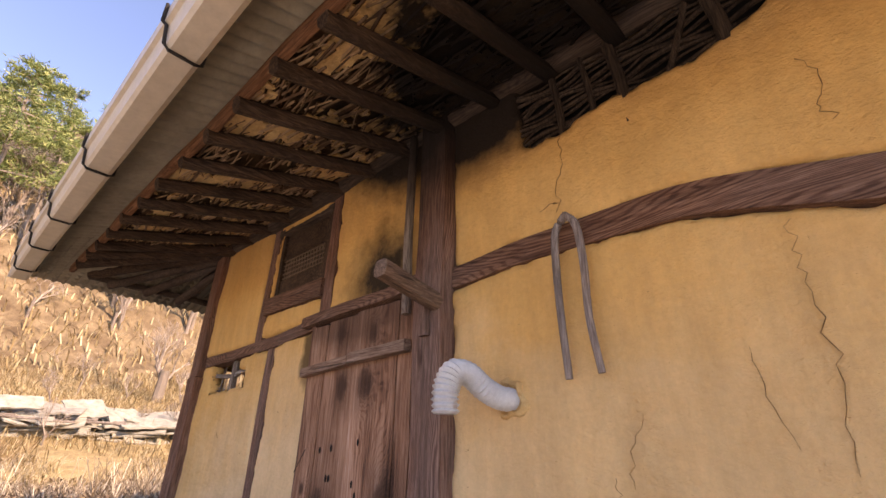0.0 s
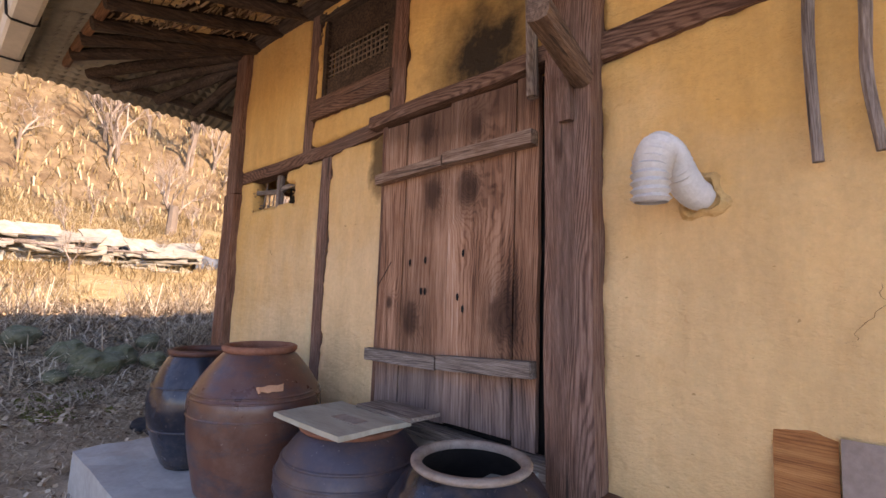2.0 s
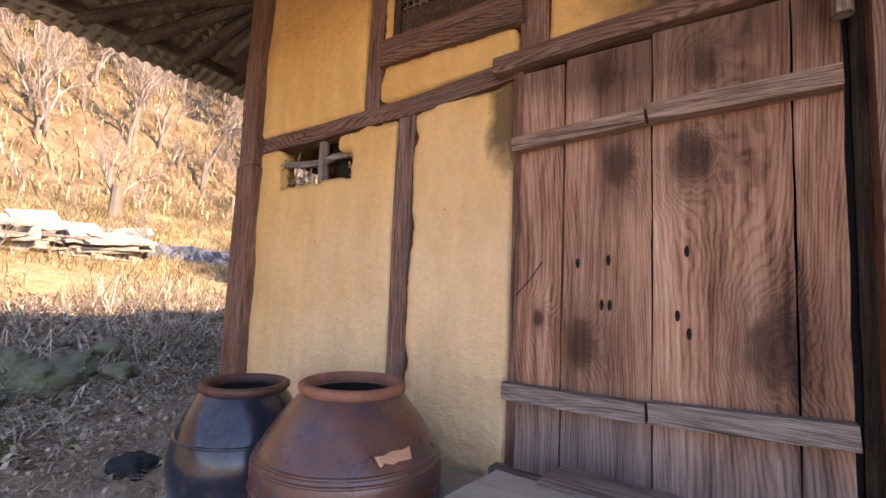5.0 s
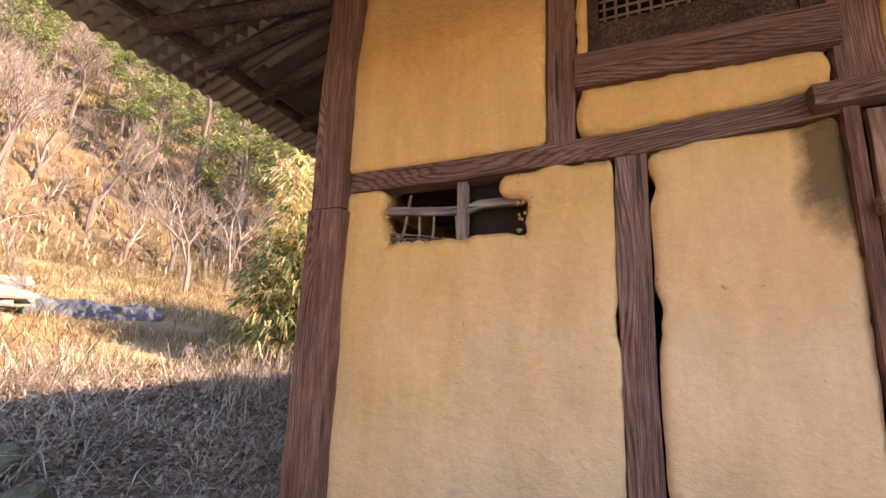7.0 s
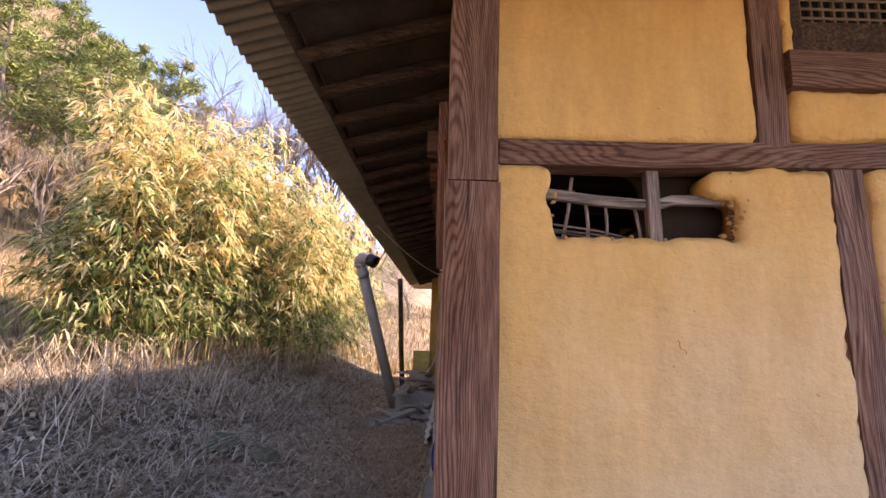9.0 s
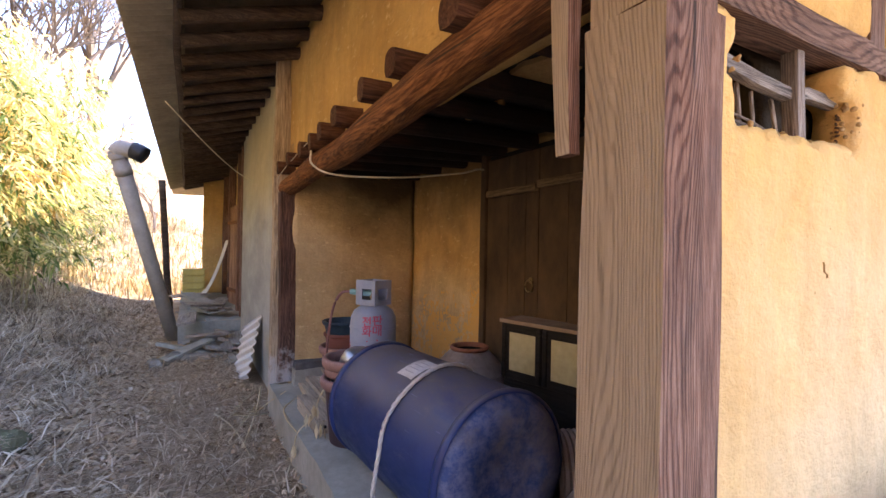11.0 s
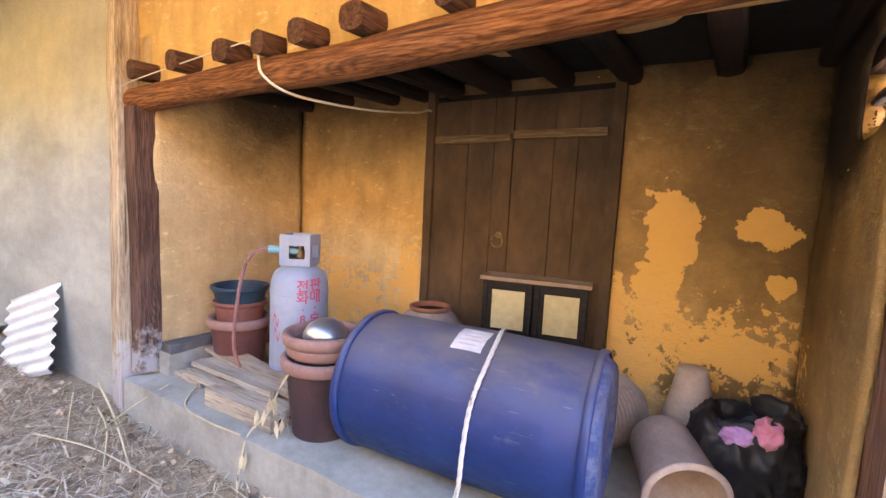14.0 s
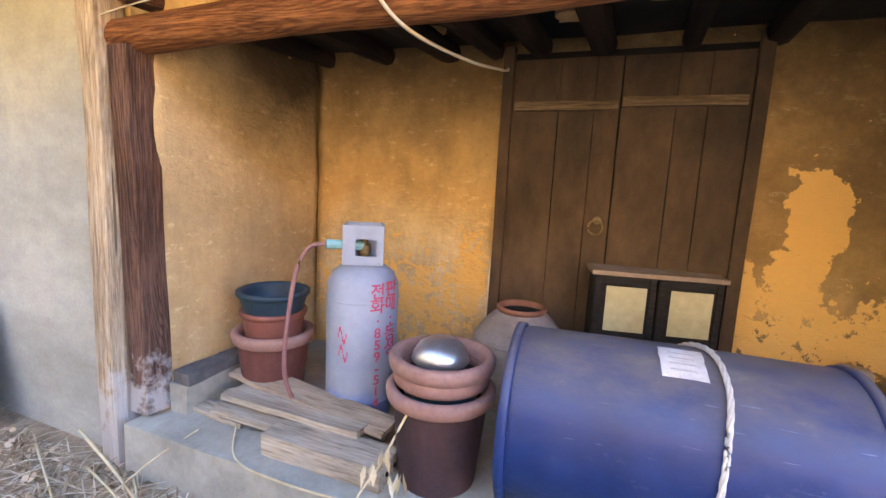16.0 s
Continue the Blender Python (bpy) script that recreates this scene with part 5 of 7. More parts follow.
bm = bmesh.new()
gv = {}
for i in range(9):
    for j in range(7):
        rag = 0.006 * noise.noise(Vector((i * 2.1, j * 1.7, 3)))
        gv[i, j] = bm.verts.new(on_drum(-0.055 + i * 0.0155 + rag, 3 + j * 4.6 + rag * 100, 0.0035))
for i in range(8):
    for j in range(6):
        bm.faces.new((gv[i, j], gv[i + 1, j], gv[i + 1, j + 1], gv[i, j + 1]))
M["paper"] = simple("dirty_paper", (0.48, 0.45, 0.43), (0.70, 0.67, 0.64), 22, 0.9, 0.2)
M["print"] = simple("faded_print", (0.36, 0.34, 0.33), (0.5, 0.48, 0.46), 60, 0.9, 0)
lab = thing("paper_label", "torn white paper label stuck on the drum", "label", (0, 0, 0))
part("sheet", bm, "paper", lab)
for n in range(4):
    bm = bmesh.new()
    q = [bm.verts.new(on_drum(-0.03 + s * 0.018, 9 + n * 5.0 + e, 0.005)) for s in range(5) for e in (0, 1.2)]
    for s in range(4):
        bm.faces.new((q[2 * s], q[2 * s + 2], q[2 * s + 3], q[2 * s + 1]))
    part("print_bar", bm, "print", lab)


def rope(name, pts, r, label, mat, parent=None):
    t2 = thing(name, label, "rope", (0, 0, 0))
    line = smooth_line(pts, 10)
    for s in range(3):
        tw = []
        for i, p in enumerate(line):
            d = (line[min(i + 1, len(line) - 1)] - line[max(i - 1, 0)]).normalized()
            u = d.cross(Vector((0.3, 0.2, 0.93))).normalized()
            v = d.cross(u)
            a = i * 0.75 + s * 2 * math.pi / 3
            tw.append(p + (u * math.cos(a) + v * math.sin(a)) * r * 0.55)
        part("strand", tube(tw, r * 0.62, 6), mat, t2, smooth=True)


M["rope"] = simple("off_white_rope", (0.46, 0.43, 0.39), (0.64, 0.61, 0.56), 30, 0.9, 0.2)
rope("rope", [on_drum(0.02, -50, 0.008), on_drum(0.06, -25, 0.008), on_drum(0.10, 5, 0.009), on_drum(0.115, 35, 0.009), on_drum(0.10, 65, 0.009), on_drum(0.09, 95, 0.012), on_drum(0.09, 110, 0.03) + Vector((-0.02, 0, -0.05)), Vector((-0.10, 1.20, 0.26)), Vector((-0.19, 1.16, 0.20)), Vector((-0.21, 1.12, 0.02))], 0.0085, "off-white twisted rope tied over the drum", "rope")

k = Mat("grey_painted_steel", 0.5, 0.0, 0.4)
n1, n2 = k.noise(4, 6, 0.7), k.noise(24, 6, 0.75)
c = k.ramp(n1, (0.35, (0.21, 0.25, 0.32)), (0.65, (0.29, 0.325, 0.39)))
c = k.mix(k.math("MULTIPLY", k.ramp(n2, (0.60, 0.0), (0.70, 1.0)), 0.35), c, (0.22, 0.17, 0.14))
c = k.mix(k.math("MULTIPLY", k.blob((0, 0, 0.04), (0.5, 0.5, 0.13), 0.3, 8, 0.5, 1.0), 0.75), c, (0.07, 0.15, 0.45))
k.base(c)
k.bump(n2, 0.12, 0.003)
M["gas_paint"] = k.m
M["red_paint"] = simple("faded_red_paint", (0.45, 0.05, 0.10), (0.55, 0.10, 0.15), 25, 0.7, 0)
M["rubber"] = simple("brown_rubber", (0.20, 0.09, 0.085), (0.28, 0.14, 0.13), 10, 0.55, 0.05)
M["teal"] = simple("teal_plastic", (0.16, 0.38, 0.40), (0.26, 0.5, 0.52), 10, 0.5, 0.05)


def gas_cylinder():
    g = thing("gas_cylinder", "pale grey gas cylinder with red stencilled lettering", "gas cylinder", (0.405, 2.545, 0.245))
    r = 0.162
    part("tank", lathe([(0, 0.03), (r * 0.8, 0.03), (r * 0.97, 0.07), (r, 0.11), (r, 0.57), (r * 0.97, 0.625), (r * 0.85, 0.67), (r * 0.6, 0.70), (0.07, 0.715), (0, 0.72)], 48), "gas_paint", g, smooth=True)
    part("foot_ring", lathe([(r * 0.78, 0.0), (r * 0.86, 0.0), (r * 0.9, 0.06), (r * 0.82, 0.06), (r * 0.78, 0.0)], 40), "gas_paint", g)
    for z in (0.555, 0.10):
        part("weld_band", lathe([(r * 0.995, z - 0.006), (r + 0.004, z), (r * 0.995, z + 0.006)], 48), "gas_paint", g, smooth=True)
    # collar: a square guard with a window cut in the front and side
    w, z0, z1 = 0.088, 0.71, 0.885
    for (x0, x1, y0, y1, a, b) in ((-w, w, w - 0.012, w, z0, z1), (w - 0.012, w, -w, w - 0.012, z0, z1),
                                   (-w, w - 0.012, -w, -w + 0.012, z0, z0 + 0.04), (-w, w - 0.012, -w, -w + 0.012, z1 - 0.06, z1), (-w, -w + 0.035, -w, -w + 0.012, z0 + 0.04, z1 - 0.06), (w - 0.045, w - 0.012, -w, -w + 0.012, z0 + 0.04, z1 - 0.06),
                                   (-w, -w + 0.012, -w + 0.012, w - 0.012, z0, z0 + 0.04), (-w, -w + 0.012, -w + 0.012, w - 0.012, z1 - 0.06, z1), (-w, -w + 0.012, -w + 0.012, -w + 0.03, z0 + 0.04, z1 - 0.06), (-w, -w + 0.012, w - 0.055, w - 0.012, z0 + 0.04, z1 - 0.06)):
        part("collar_plate", box(x0, x1, y0, y1, a, b), "gas_paint", g).matrix_basis = pose(0, 0, 0, 0, 0, 28)
    valve = lathe([(0, 0.71), (0.022, 0.71), (0.022, 0.75), (0.03, 0.755), (0.03, 0.79), (0.018, 0.795), (0.018, 0.82), (0.035, 0.825), (0.035, 0.84), (0, 0.845)], 14)
    part("valve", valve, "brass", g)
    part("regulator", tube([(-0.01, 0.0, 0.785), (-0.06, 0.045, 0.79), (-0.10, 0.08, 0.795), (-0.135, 0.11, 0.797)], 0.021, 10), "teal", g, "teal gas regulator")
    def letters(text, ang, size, z, turn):
        n = 0
        for ch in text:
            cu = bpy.data.curves.new("glyph", "FONT")
            cu.body, cu.size, cu.align_x, cu.align_y, cu.extrude, cu.offset = ch, size, "CENTER", "CENTER", 0.0008, 0.0012
            tmp = bpy.data.objects.new("glyph", cu)
            me = bpy.data.meshes.new_from_object(tmp)
            bpy.data.objects.remove(tmp)
            bm = bmesh.new()
            bm.from_mesh(me)
            # wrap the flat letter on the tank
            for v in bm.verts:
                a = radians(ang) + v.co.x / r
                v.co = Vector(((r + 0.0022 + v.co.z) * math.cos(a), (r + 0.0022 + v.co.z) * math.sin(a), z - n * size * 0.86 + v.co.y))
            part("lettering", bm, "red_paint", g, "red stencilled character")
            n += 1
    letters("전화", 234, 0.075, 0.605, 0)
    letters("·859-5144", 235, 0.062, 0.475, 0)
    letters("판매:동성", 259, 0.078, 0.612, 0)
    for a0, z in ((172, 0.40), (174, 0.32)):
        bm = bmesh.new()
        for s in range(8):
            a = radians(a0 + s * 2.0)
            zz = z + 0.03 * math.sin(s * 0.9)
            v = [bm.verts.new(((r + 0.002) * math.cos(a + da), (r + 0.002) * math.sin(a + da), zz + dz)) for da, dz in ((0, 0), (0.035, 0), (0.035, 0.022), (0, 0.022))]
            bm.faces.new(v)
        part("red_mark", bm, "red_paint", g, "worn red emblem")
    hs = thing("gas_hose", "reddish rubber gas hose hanging from the regulator", "hose", (0, 0, 0))
    part("tube", tube(smooth_line([(0.27, 2.655, 1.042), (0.22, 2.70, 1.03), (0.17, 2.73, 0.93), (0.14, 2.75, 0.72), (0.13, 2.76, 0.50), (0.16, 2.74, 0.36), (0.22, 2.70, 0.27), (0.30, 2.78, 0.255)], 6), 0.0095, 8), "rubber", hs, smooth=True)


gas_cylinder()


def pot(at, r, h, body_mat, rim_mat, label, group="plastic flower pots"):
    p = thing("flower_pot", label, "flower pot", at, group)
    part("body", lathe([(0, 0), (r * 0.76, 0), (r * 0.78, 0.01), (r * 0.97, h - 0.02), (r * 0.94, h - 0.02), (r * 0.75, 0.02), (0, 0.02)], 40), body_mat, p, smooth=False)
    if rim_mat == "pot_rim":
        prof = [(r * 0.90, h - 0.062), (r * 1.0, h - 0.060), (r * 1.07, h - 0.050), (r * 1.10, h - 0.030), (r * 1.10, h - 0.012), (r * 1.06, h - 0.002), (r * 0.98, h), (r * 0.90, h - 0.006), (r * 0.87, h - 0.03), (r * 0.86, h - 0.06)]
        part("rim", lathe(prof, 40), rim_mat, p, smooth=True)
        return
    part("rim", lathe([(r * 0.91, h - 0.035), (r * 1.0, h - 0.03), (r * 1.05, h - 0.018), (r * 1.05, h - 0.004), (r * 1.0, h), (r * 0.9, h - 0.004), (r * 0.88, h - 0.03)], 40), rim_mat, p, smooth=True)


M["pot_brown"] = simple("maroon_plastic", (0.095, 0.035, 0.030), (0.155, 0.06, 0.048), 4, 0.55, 0.05)
M["pot_dark"] = simple("dark_maroon_plastic", (0.030, 0.019, 0.023), (0.07, 0.036, 0.036), 5, 0.6, 0.1)
M["pot_rim"] = simple("dusty_brown_plastic", (0.22, 0.115, 0.095), (0.34, 0.20, 0.165), 6, 0.7, 0.1)
M["pot_red"] = simple("red_brown_plastic", (0.16, 0.055, 0.04), (0.23, 0.088, 0.066), 5, 0.6, 0.05)
M["pot_teal"] = simple("dark_teal_plastic", (0.010, 0.026, 0.042), (0.026, 0.055, 0.078), 5, 0.5, 0.05)
pot((0.335, 3.0, 0.245), 0.175, 0.345, "pot_brown", "pot_rim", "maroon plastic flower pot at the bottom of a stack")
pot((0.335, 3.0, 0.465), 0.15, 0.225, "pot_red", "pot_red", "red-brown plastic pot nested in the stack")
pot((0.335, 3.0, 0.63), 0.162, 0.155, "pot_teal", "pot_teal", "dark teal plastic pot on top of the stack")
pot((0.105, 2.025, 0.245), 0.182, 0.37, "pot_dark", "pot_rim", "dark maroon flower pot with a dusty rim")
pot((0.105, 2.025, 0.535), 0.16, 0.145, "pot_teal", "pot_rim", "shallow dark pot set in the larger pot")
pot((0.105, 2.025, 0.612), 0.175, 0.118, "pot_dark", "pot_rim", "dusty brown rimmed pot on top")
M["steel"] = simple("dull_steel", (0.42, 0.42, 0.43), (0.58, 0.58, 0.58), 10, 0.33, 0.05, 0.85)
bw = thing("metal_bowl", "upturned dull steel bowl resting in the pot", "bowl", (0.125, 2.04, 0.69))
part("bowl", lathe([(0.105, 0.0), (0.108, 0.004), (0.100, 0.03), (0.08, 0.06), (0.045, 0.082), (0, 0.088), (0, 0.085), (0.044, 0.079), (0.077, 0.058), (0.097, 0.03), (0.105, 0.0)], 40), "steel", bw, smooth=True)
jar("dusty grey-brown jar with a red rim behind the drum", (0.80, 1.89, 0.245), 0.235, 0.51, 0.115, "grey_clay", "clay_rim", (0.72,), "")


def cupboard():
    c2 = thing("small_cupboard", "low dark wooden cupboard with two frosted glass panes", "cupboard", (0.955, 1.315, 0.245, 0, 0, -90 + 12))
    w, d, h = 0.275, 0.085, 0.725
    part("case", rough_box(-w, w, -d + 0.02, d, 0, h - 0.02, 0.2, 0.002, 3), "cup_wood", c2)
    part("top", rough_box(-w - 0.015, w + 0.015, -d - 0.012, d + 0.01, h - 0.02, h, 0.1, 0.003, 4), "cup_top", c2, "dusty tan top board")
    for x0, x1 in ((-w, -0.004), (0.004, w)):
        dd = part("door", box(x0, x1, -d, -d + 0.018, h - 0.33, h - 0.022, 0.002), "cup_wood", c2)
        part("pane", box(x0 + 0.055, x1 - 0.04, -d - 0.003, -d + 0.002, h - 0.28, h - 0.07), "frosted", dd, "yellowed frosted pane")
        part("stile", box(x0 + 0.002, x0 + 0.03, -d - 0.010, -d - 0.001, h - 0.325, h - 0.027, 0.003), "cup_wood", dd)
        part("stile", box(x1 - 0.03, x1 - 0.002, -d - 0.010, -d - 0.001, h - 0.325, h - 0.027, 0.003), "cup_wood", dd)


M["cup_wood"] = wood("dark_stained_wood", 0, (0.012, 0.010, 0.009), (0.03, 0.025, 0.022), rough=0.6)
M["cup_top"] = simple("dusty_board", (0.22, 0.155, 0.105), (0.34, 0.25, 0.18), 12, 0.9, 0.2)
M["frosted"] = simple("yellowed_pane", (0.38, 0.32, 0.165), (0.52, 0.47, 0.28), 3, 0.35, 0.02)
cupboard()

M["tan_plastic"] = simple("dusty_tan_plastic", (0.36, 0.27, 0.21), (0.50, 0.40, 0.33), 7, 0.75, 0.1)
tb = thing("plastic_tub", "dusty tan plastic tub lying on its side, open end out", "tub", None)
tb.matrix_world = look((0.46, 0.56, 0.405), (0.16, 0.43, 0.345))
part("shell", lathe([(0, 0.16), (0.11, 0.16), (0.118, 0.14), (0.135, -0.14), (0.142, -0.155), (0.142, -0.165), (0.130, -0.165), (0.126, -0.14), (0.108, 0.145), (0, 0.148)], 48), "tan_plastic", tb, smooth=True)
part("rim", lathe([(0.128, -0.168), (0.146, -0.166), (0.150, -0.158), (0.146, -0.146), (0.135, -0.143)], 48), "tan_plastic", tb, smooth=True)
part("hub", lathe([(0, 0.146), (0.03, 0.146), (0.034, 0.14), (0.022, 0.138), (0, 0.139)], 24), "tan_plastic", tb, "round boss inside the tub")
cone = thing("upturned_pot", "dusty tan conical pot standing upside down", "pot", (0.93, 0.535, 0.245))
part("shell", lathe([(0.135, 0), (0.14, 0.01), (0.065, 0.40), (0.058, 0.415), (0, 0.418)], 36), "tan_plastic", cone, smooth=True)
cp = thing("ribbed_roll", "grey ribbed plastic roll behind the drum", "roll", None)
cp.matrix_world = pose(0.78, 0.90, 0.40, 90, 0, 60)
part("roll", lathe([(0.16 + (0.008 if i % 2 else 0), -0.15 + i * 0.0125) for i in range(25)], 32), "grey_clay", cp, smooth=False)
bm = bmesh.new()
bmesh.ops.create_icosphere(bm, subdivisions=5, radius=0.2)
for v in bm.verts:
    q = v.co.copy()
    f = 1 + 0.25 * noise.noise(q * 5) + 0.18 * abs(noise.noise(q * 15)) + 0.10 * noise.noise(q * 34)
    v.co = Vector((q.x * f * 0.9, q.y * f * 0.95, max(-0.185, q.z * f * 1.2)))
    if q.z > 0.11:
        v.co.z -= 0.16 * smooth01(0.11, 0.2, q.z)
M["bag"] = simple("black_polythene", (0.008, 0.008, 0.009), (0.02, 0.02, 0.022), 9, 0.5, 0.3, spec=0.4)
bg = thing("rubbish_bag", "open crumpled black plastic bag", "bag", (0.67, 0.325, 0.43))
part("bag", bm, "bag", bg, smooth=True)
rngb = np.random.default_rng(8)
for i in range(7):
    a = 2 * math.pi * i / 7 + 0.3
    bm = bmesh.new()
    bmesh.ops.create_icosphere(bm, subdivisions=3, radius=1)
    for v in bm.verts:
        f = 1 + 0.5 * noise.noise(v.co * 2.3 + Vector((i * 2.7, 0, 0))) + 0.3 * abs(noise.noise(v.co * 5.5))
        v.co = Vector((v.co.x * 0.022 * f, v.co.y * 0.075 * f, v.co.z * 0.05 * f))
    part("neck_fold", bm, "bag", bg, "gathered edge of the bag mouth", smooth=True).matrix_basis = pose(0.13 * math.cos(a), 0.14 * math.sin(a), 0.15 + 0.02 * float(rngb.normal()), float(rngb.uniform(-15, 15)), 0, math.degrees(a))
M["pink"] = simple("pink_cloth", (0.55, 0.16, 0.22), (0.68, 0.30, 0.42), 6, 0.85, 0.2)
M["lilac"] = simple("lilac_cloth", (0.42, 0.20, 0.42), (0.56, 0.34, 0.55), 6, 0.85, 0.2)
for nm, at, sc, mt in (("pink_cloth", (0.54, 0.275, 0.585), (0.045, 0.045, 0.055), "pink"), ("lilac_cloth", (0.53, 0.36, 0.555), (0.045, 0.055, 0.035), "lilac")):
    bm = bmesh.new()
    bmesh.ops.create_icosphere(bm, subdivisions=4, radius=1)
    for v in bm.verts:
        f = 1 + 0.35 * noise.noise(v.co * 2.2 + Vector((at[1] * 9, 0, 0))) + 0.2 * abs(noise.noise(v.co * 6))
        v.co = Vector((v.co.x * sc[0] * f, v.co.y * sc[1] * f, v.co.z * sc[2] * f))
    cl = thing(nm, "crumpled pink cloth stuffed in the black bag" if mt == "pink" else "crumpled lilac cloth stuffed in the black bag", "cloth", at)
    part("cloth", bm, mt, cl, smooth=True)

# planks, block and stones on the platform edge
M["plank_y"] = wood("raw_plank", 1, (0.42, 0.32, 0.22), (0.54, 0.44, 0.33), grey=0.1, lines=0.1)
M["plank_edge"] = wood("grey_split_plank", 1, (0.40, 0.33, 0.245), (0.60, 0.52, 0.41), grey=0.15, lines=0.2)


def plank(name, label, a, b, w2, h2, seed, mat="plank_y", roll=0):
    """A worn board from a to b (the middle of its ends), with chewed ends and split edges."""
    t2 = thing(name, label, "plank", (0, 0, 0), "loose planks")
    a, b = Vector(a), Vector(b)
    L = (b - a).length
    bm = rough_box(-w2 / 2, w2 / 2, 0, L, -h2 / 2, h2 / 2, 0.045, 0.004, seed)
    for v in bm.verts:
        end = min(v.co.y, L - v.co.y)
        if end < 0.03:
            v.co.y += (0.025 if v.co.y < L / 2 else -0.025) * (0.5 + noise.noise(Vector((v.co.x * 18, seed, v.co.y))))
        v.co.x *= 1 + 0.10 * noise.noise(Vector((v.co.y * 5, seed, 2)))
    m = (b - a).to_track_quat("Y", "Z").to_matrix().to_4x4() @ pose(0, 0, 0, 0, roll, 0)
    bm.transform(Matrix.Translation(a) @ m)
    part("board", bm, mat, t2)


plank("plank", "tan weathered plank on top of the pile", (0.265, 3.16, 0.375), (0.155, 2.24, 0.345), 0.13, 0.020, 120, "plank_y", 6)
plank("plank", "grey split plank on the pile", (0.125, 3.06, 0.340), (0.120, 2.33, 0.345), 0.15, 0.026, 121, "plank_edge", -4)
plank("plank", "pale grey plank low in the pile", (0.085, 3.07, 0.298), (0.085, 2.40, 0.308), 0.16, 0.028, 122, "plank_edge", 3)
plank("plank", "short grey plank by the column", (0.075, 3.22, 0.262), (0.055, 2.88, 0.262), 0.09, 0.022, 123, "plank_edge")
plank("plank", "tan plank under the pile", (0.20, 2.95, 0.262), (0.17, 2.30, 0.262), 0.12, 0.024, 128)
bl = thing("wooden_block", "squared pale timber block on the platform edge", "block", (0, 0, 0))
bm = rough_box(-0.085, 0.070, 2.165, 2.69, 0.246, 0.334, 0.05, 0.005, 124)
part("block", bm, "plank_edge", bl)
for i, x in enumerate((-0.03, 0.03)):
    part("drilled_hole", lathe([(0, 0), (0.010, 0.0), (0.010, 0.004), (0, 0.004)], 10), "black", bl).matrix_basis = pose(x, 2.164, 0.29, 90)
sl = thing("stone_slab", "flat grey stone slab leaning by the side wall", "stone", (0.16, 3.215, 0.245))
part("slab", rough_box(-0.16, 0.2, -0.03, 0.07, 0.0, 0.14, 0.05, 0.012, 125), "concrete", sl)
part("dark_slab", rough_box(-0.15, 0.22, -0.04, 0.06, 0.14, 0.19, 0.05, 0.014, 126), "black_stone", sl)
hb2 = thing("hanging_bracket", "short weathered board hanging beside the corner post", "bracket", (0, 0, 0))
part("board", timber([(-0.085, 0.155, 1.55), (-0.09, 0.16, 1.75), (-0.09, 0.165, 2.15)], 0.030, 0.04, 127, 0.004, 0.15, taper=1.6), "wood_post", hb2)

# wires
def wire(name, label, pts, r, mat):
    t2 = thing(name, label, "wire", (0, 0, 0))
    part("strand", tube(smooth_line(pts, 6), r, 6), mat, t2, smooth=True)

M["wire"] = simple("yellowed_cable", (0.55, 0.49, 0.37), (0.68, 0.62, 0.48), 10, 0.6, 0)
wire("cable", "yellowed cable looped under the beam to the door", [(-0.13, 2.22, 1.93), (-0.13, 2.18, 1.84), (0.0, 2.13, 1.785), (0.4, 2.08, 1.80), (0.8, 2.06, 1.86), (1.045, 2.10, 1.90), (1.04, 2.105, 1.6), (1.045, 2.11, 1.2), (1.04, 2.13, 0.8), (1.05, 2.14, 0.5)], 0.0062, "wire")
wire("eave_cable", "pale cable slung under the eave to the wall", [(-0.95, 4.2, 2.62), (-0.6, 4.6, 2.35), (-0.3, 5.1, 2.2), (-0.07, 5.6, 2.17)], 0.006, "wire")
wire("string", "thin string stretched along the beam", [(-0.10, 3.6, 1.90), (-0.13, 3.2, 1.93), (-0.13, 2.4, 1.99), (-0.12, 2.2, 2.0)], 0.003, "wire")
M["straw"] = simple("dry_straw", (0.42, 0.33, 0.19), (0.62, 0.52, 0.34), 9, 0.9, 0.2)
wire("dry_vine", "dry trailing vine over the platform edge", [(0.0, 2.06, 0.62), (-0.08, 2.10, 0.50), (-0.10, 2.16, 0.36), (-0.18, 2.20, 0.27), (-0.21, 2.22, 0.10), (-0.26, 2.16, 0.0)], 0.0045, "straw")
wire("dry_vine", "dry trailing vine over the platform edge", [(0.02, 2.92, 0.27), (-0.15, 2.75, 0.25), (-0.19, 2.5, 0.255), (-0.18, 2.25, 0.26)], 0.004, "straw")
wire("dry_vine", "dry trailing vine over the platform edge", [(-0.10, 3.0, 0.28), (-0.22, 3.15, 0.15), (-0.35, 3.25, 0.02)], 0.003, "straw")
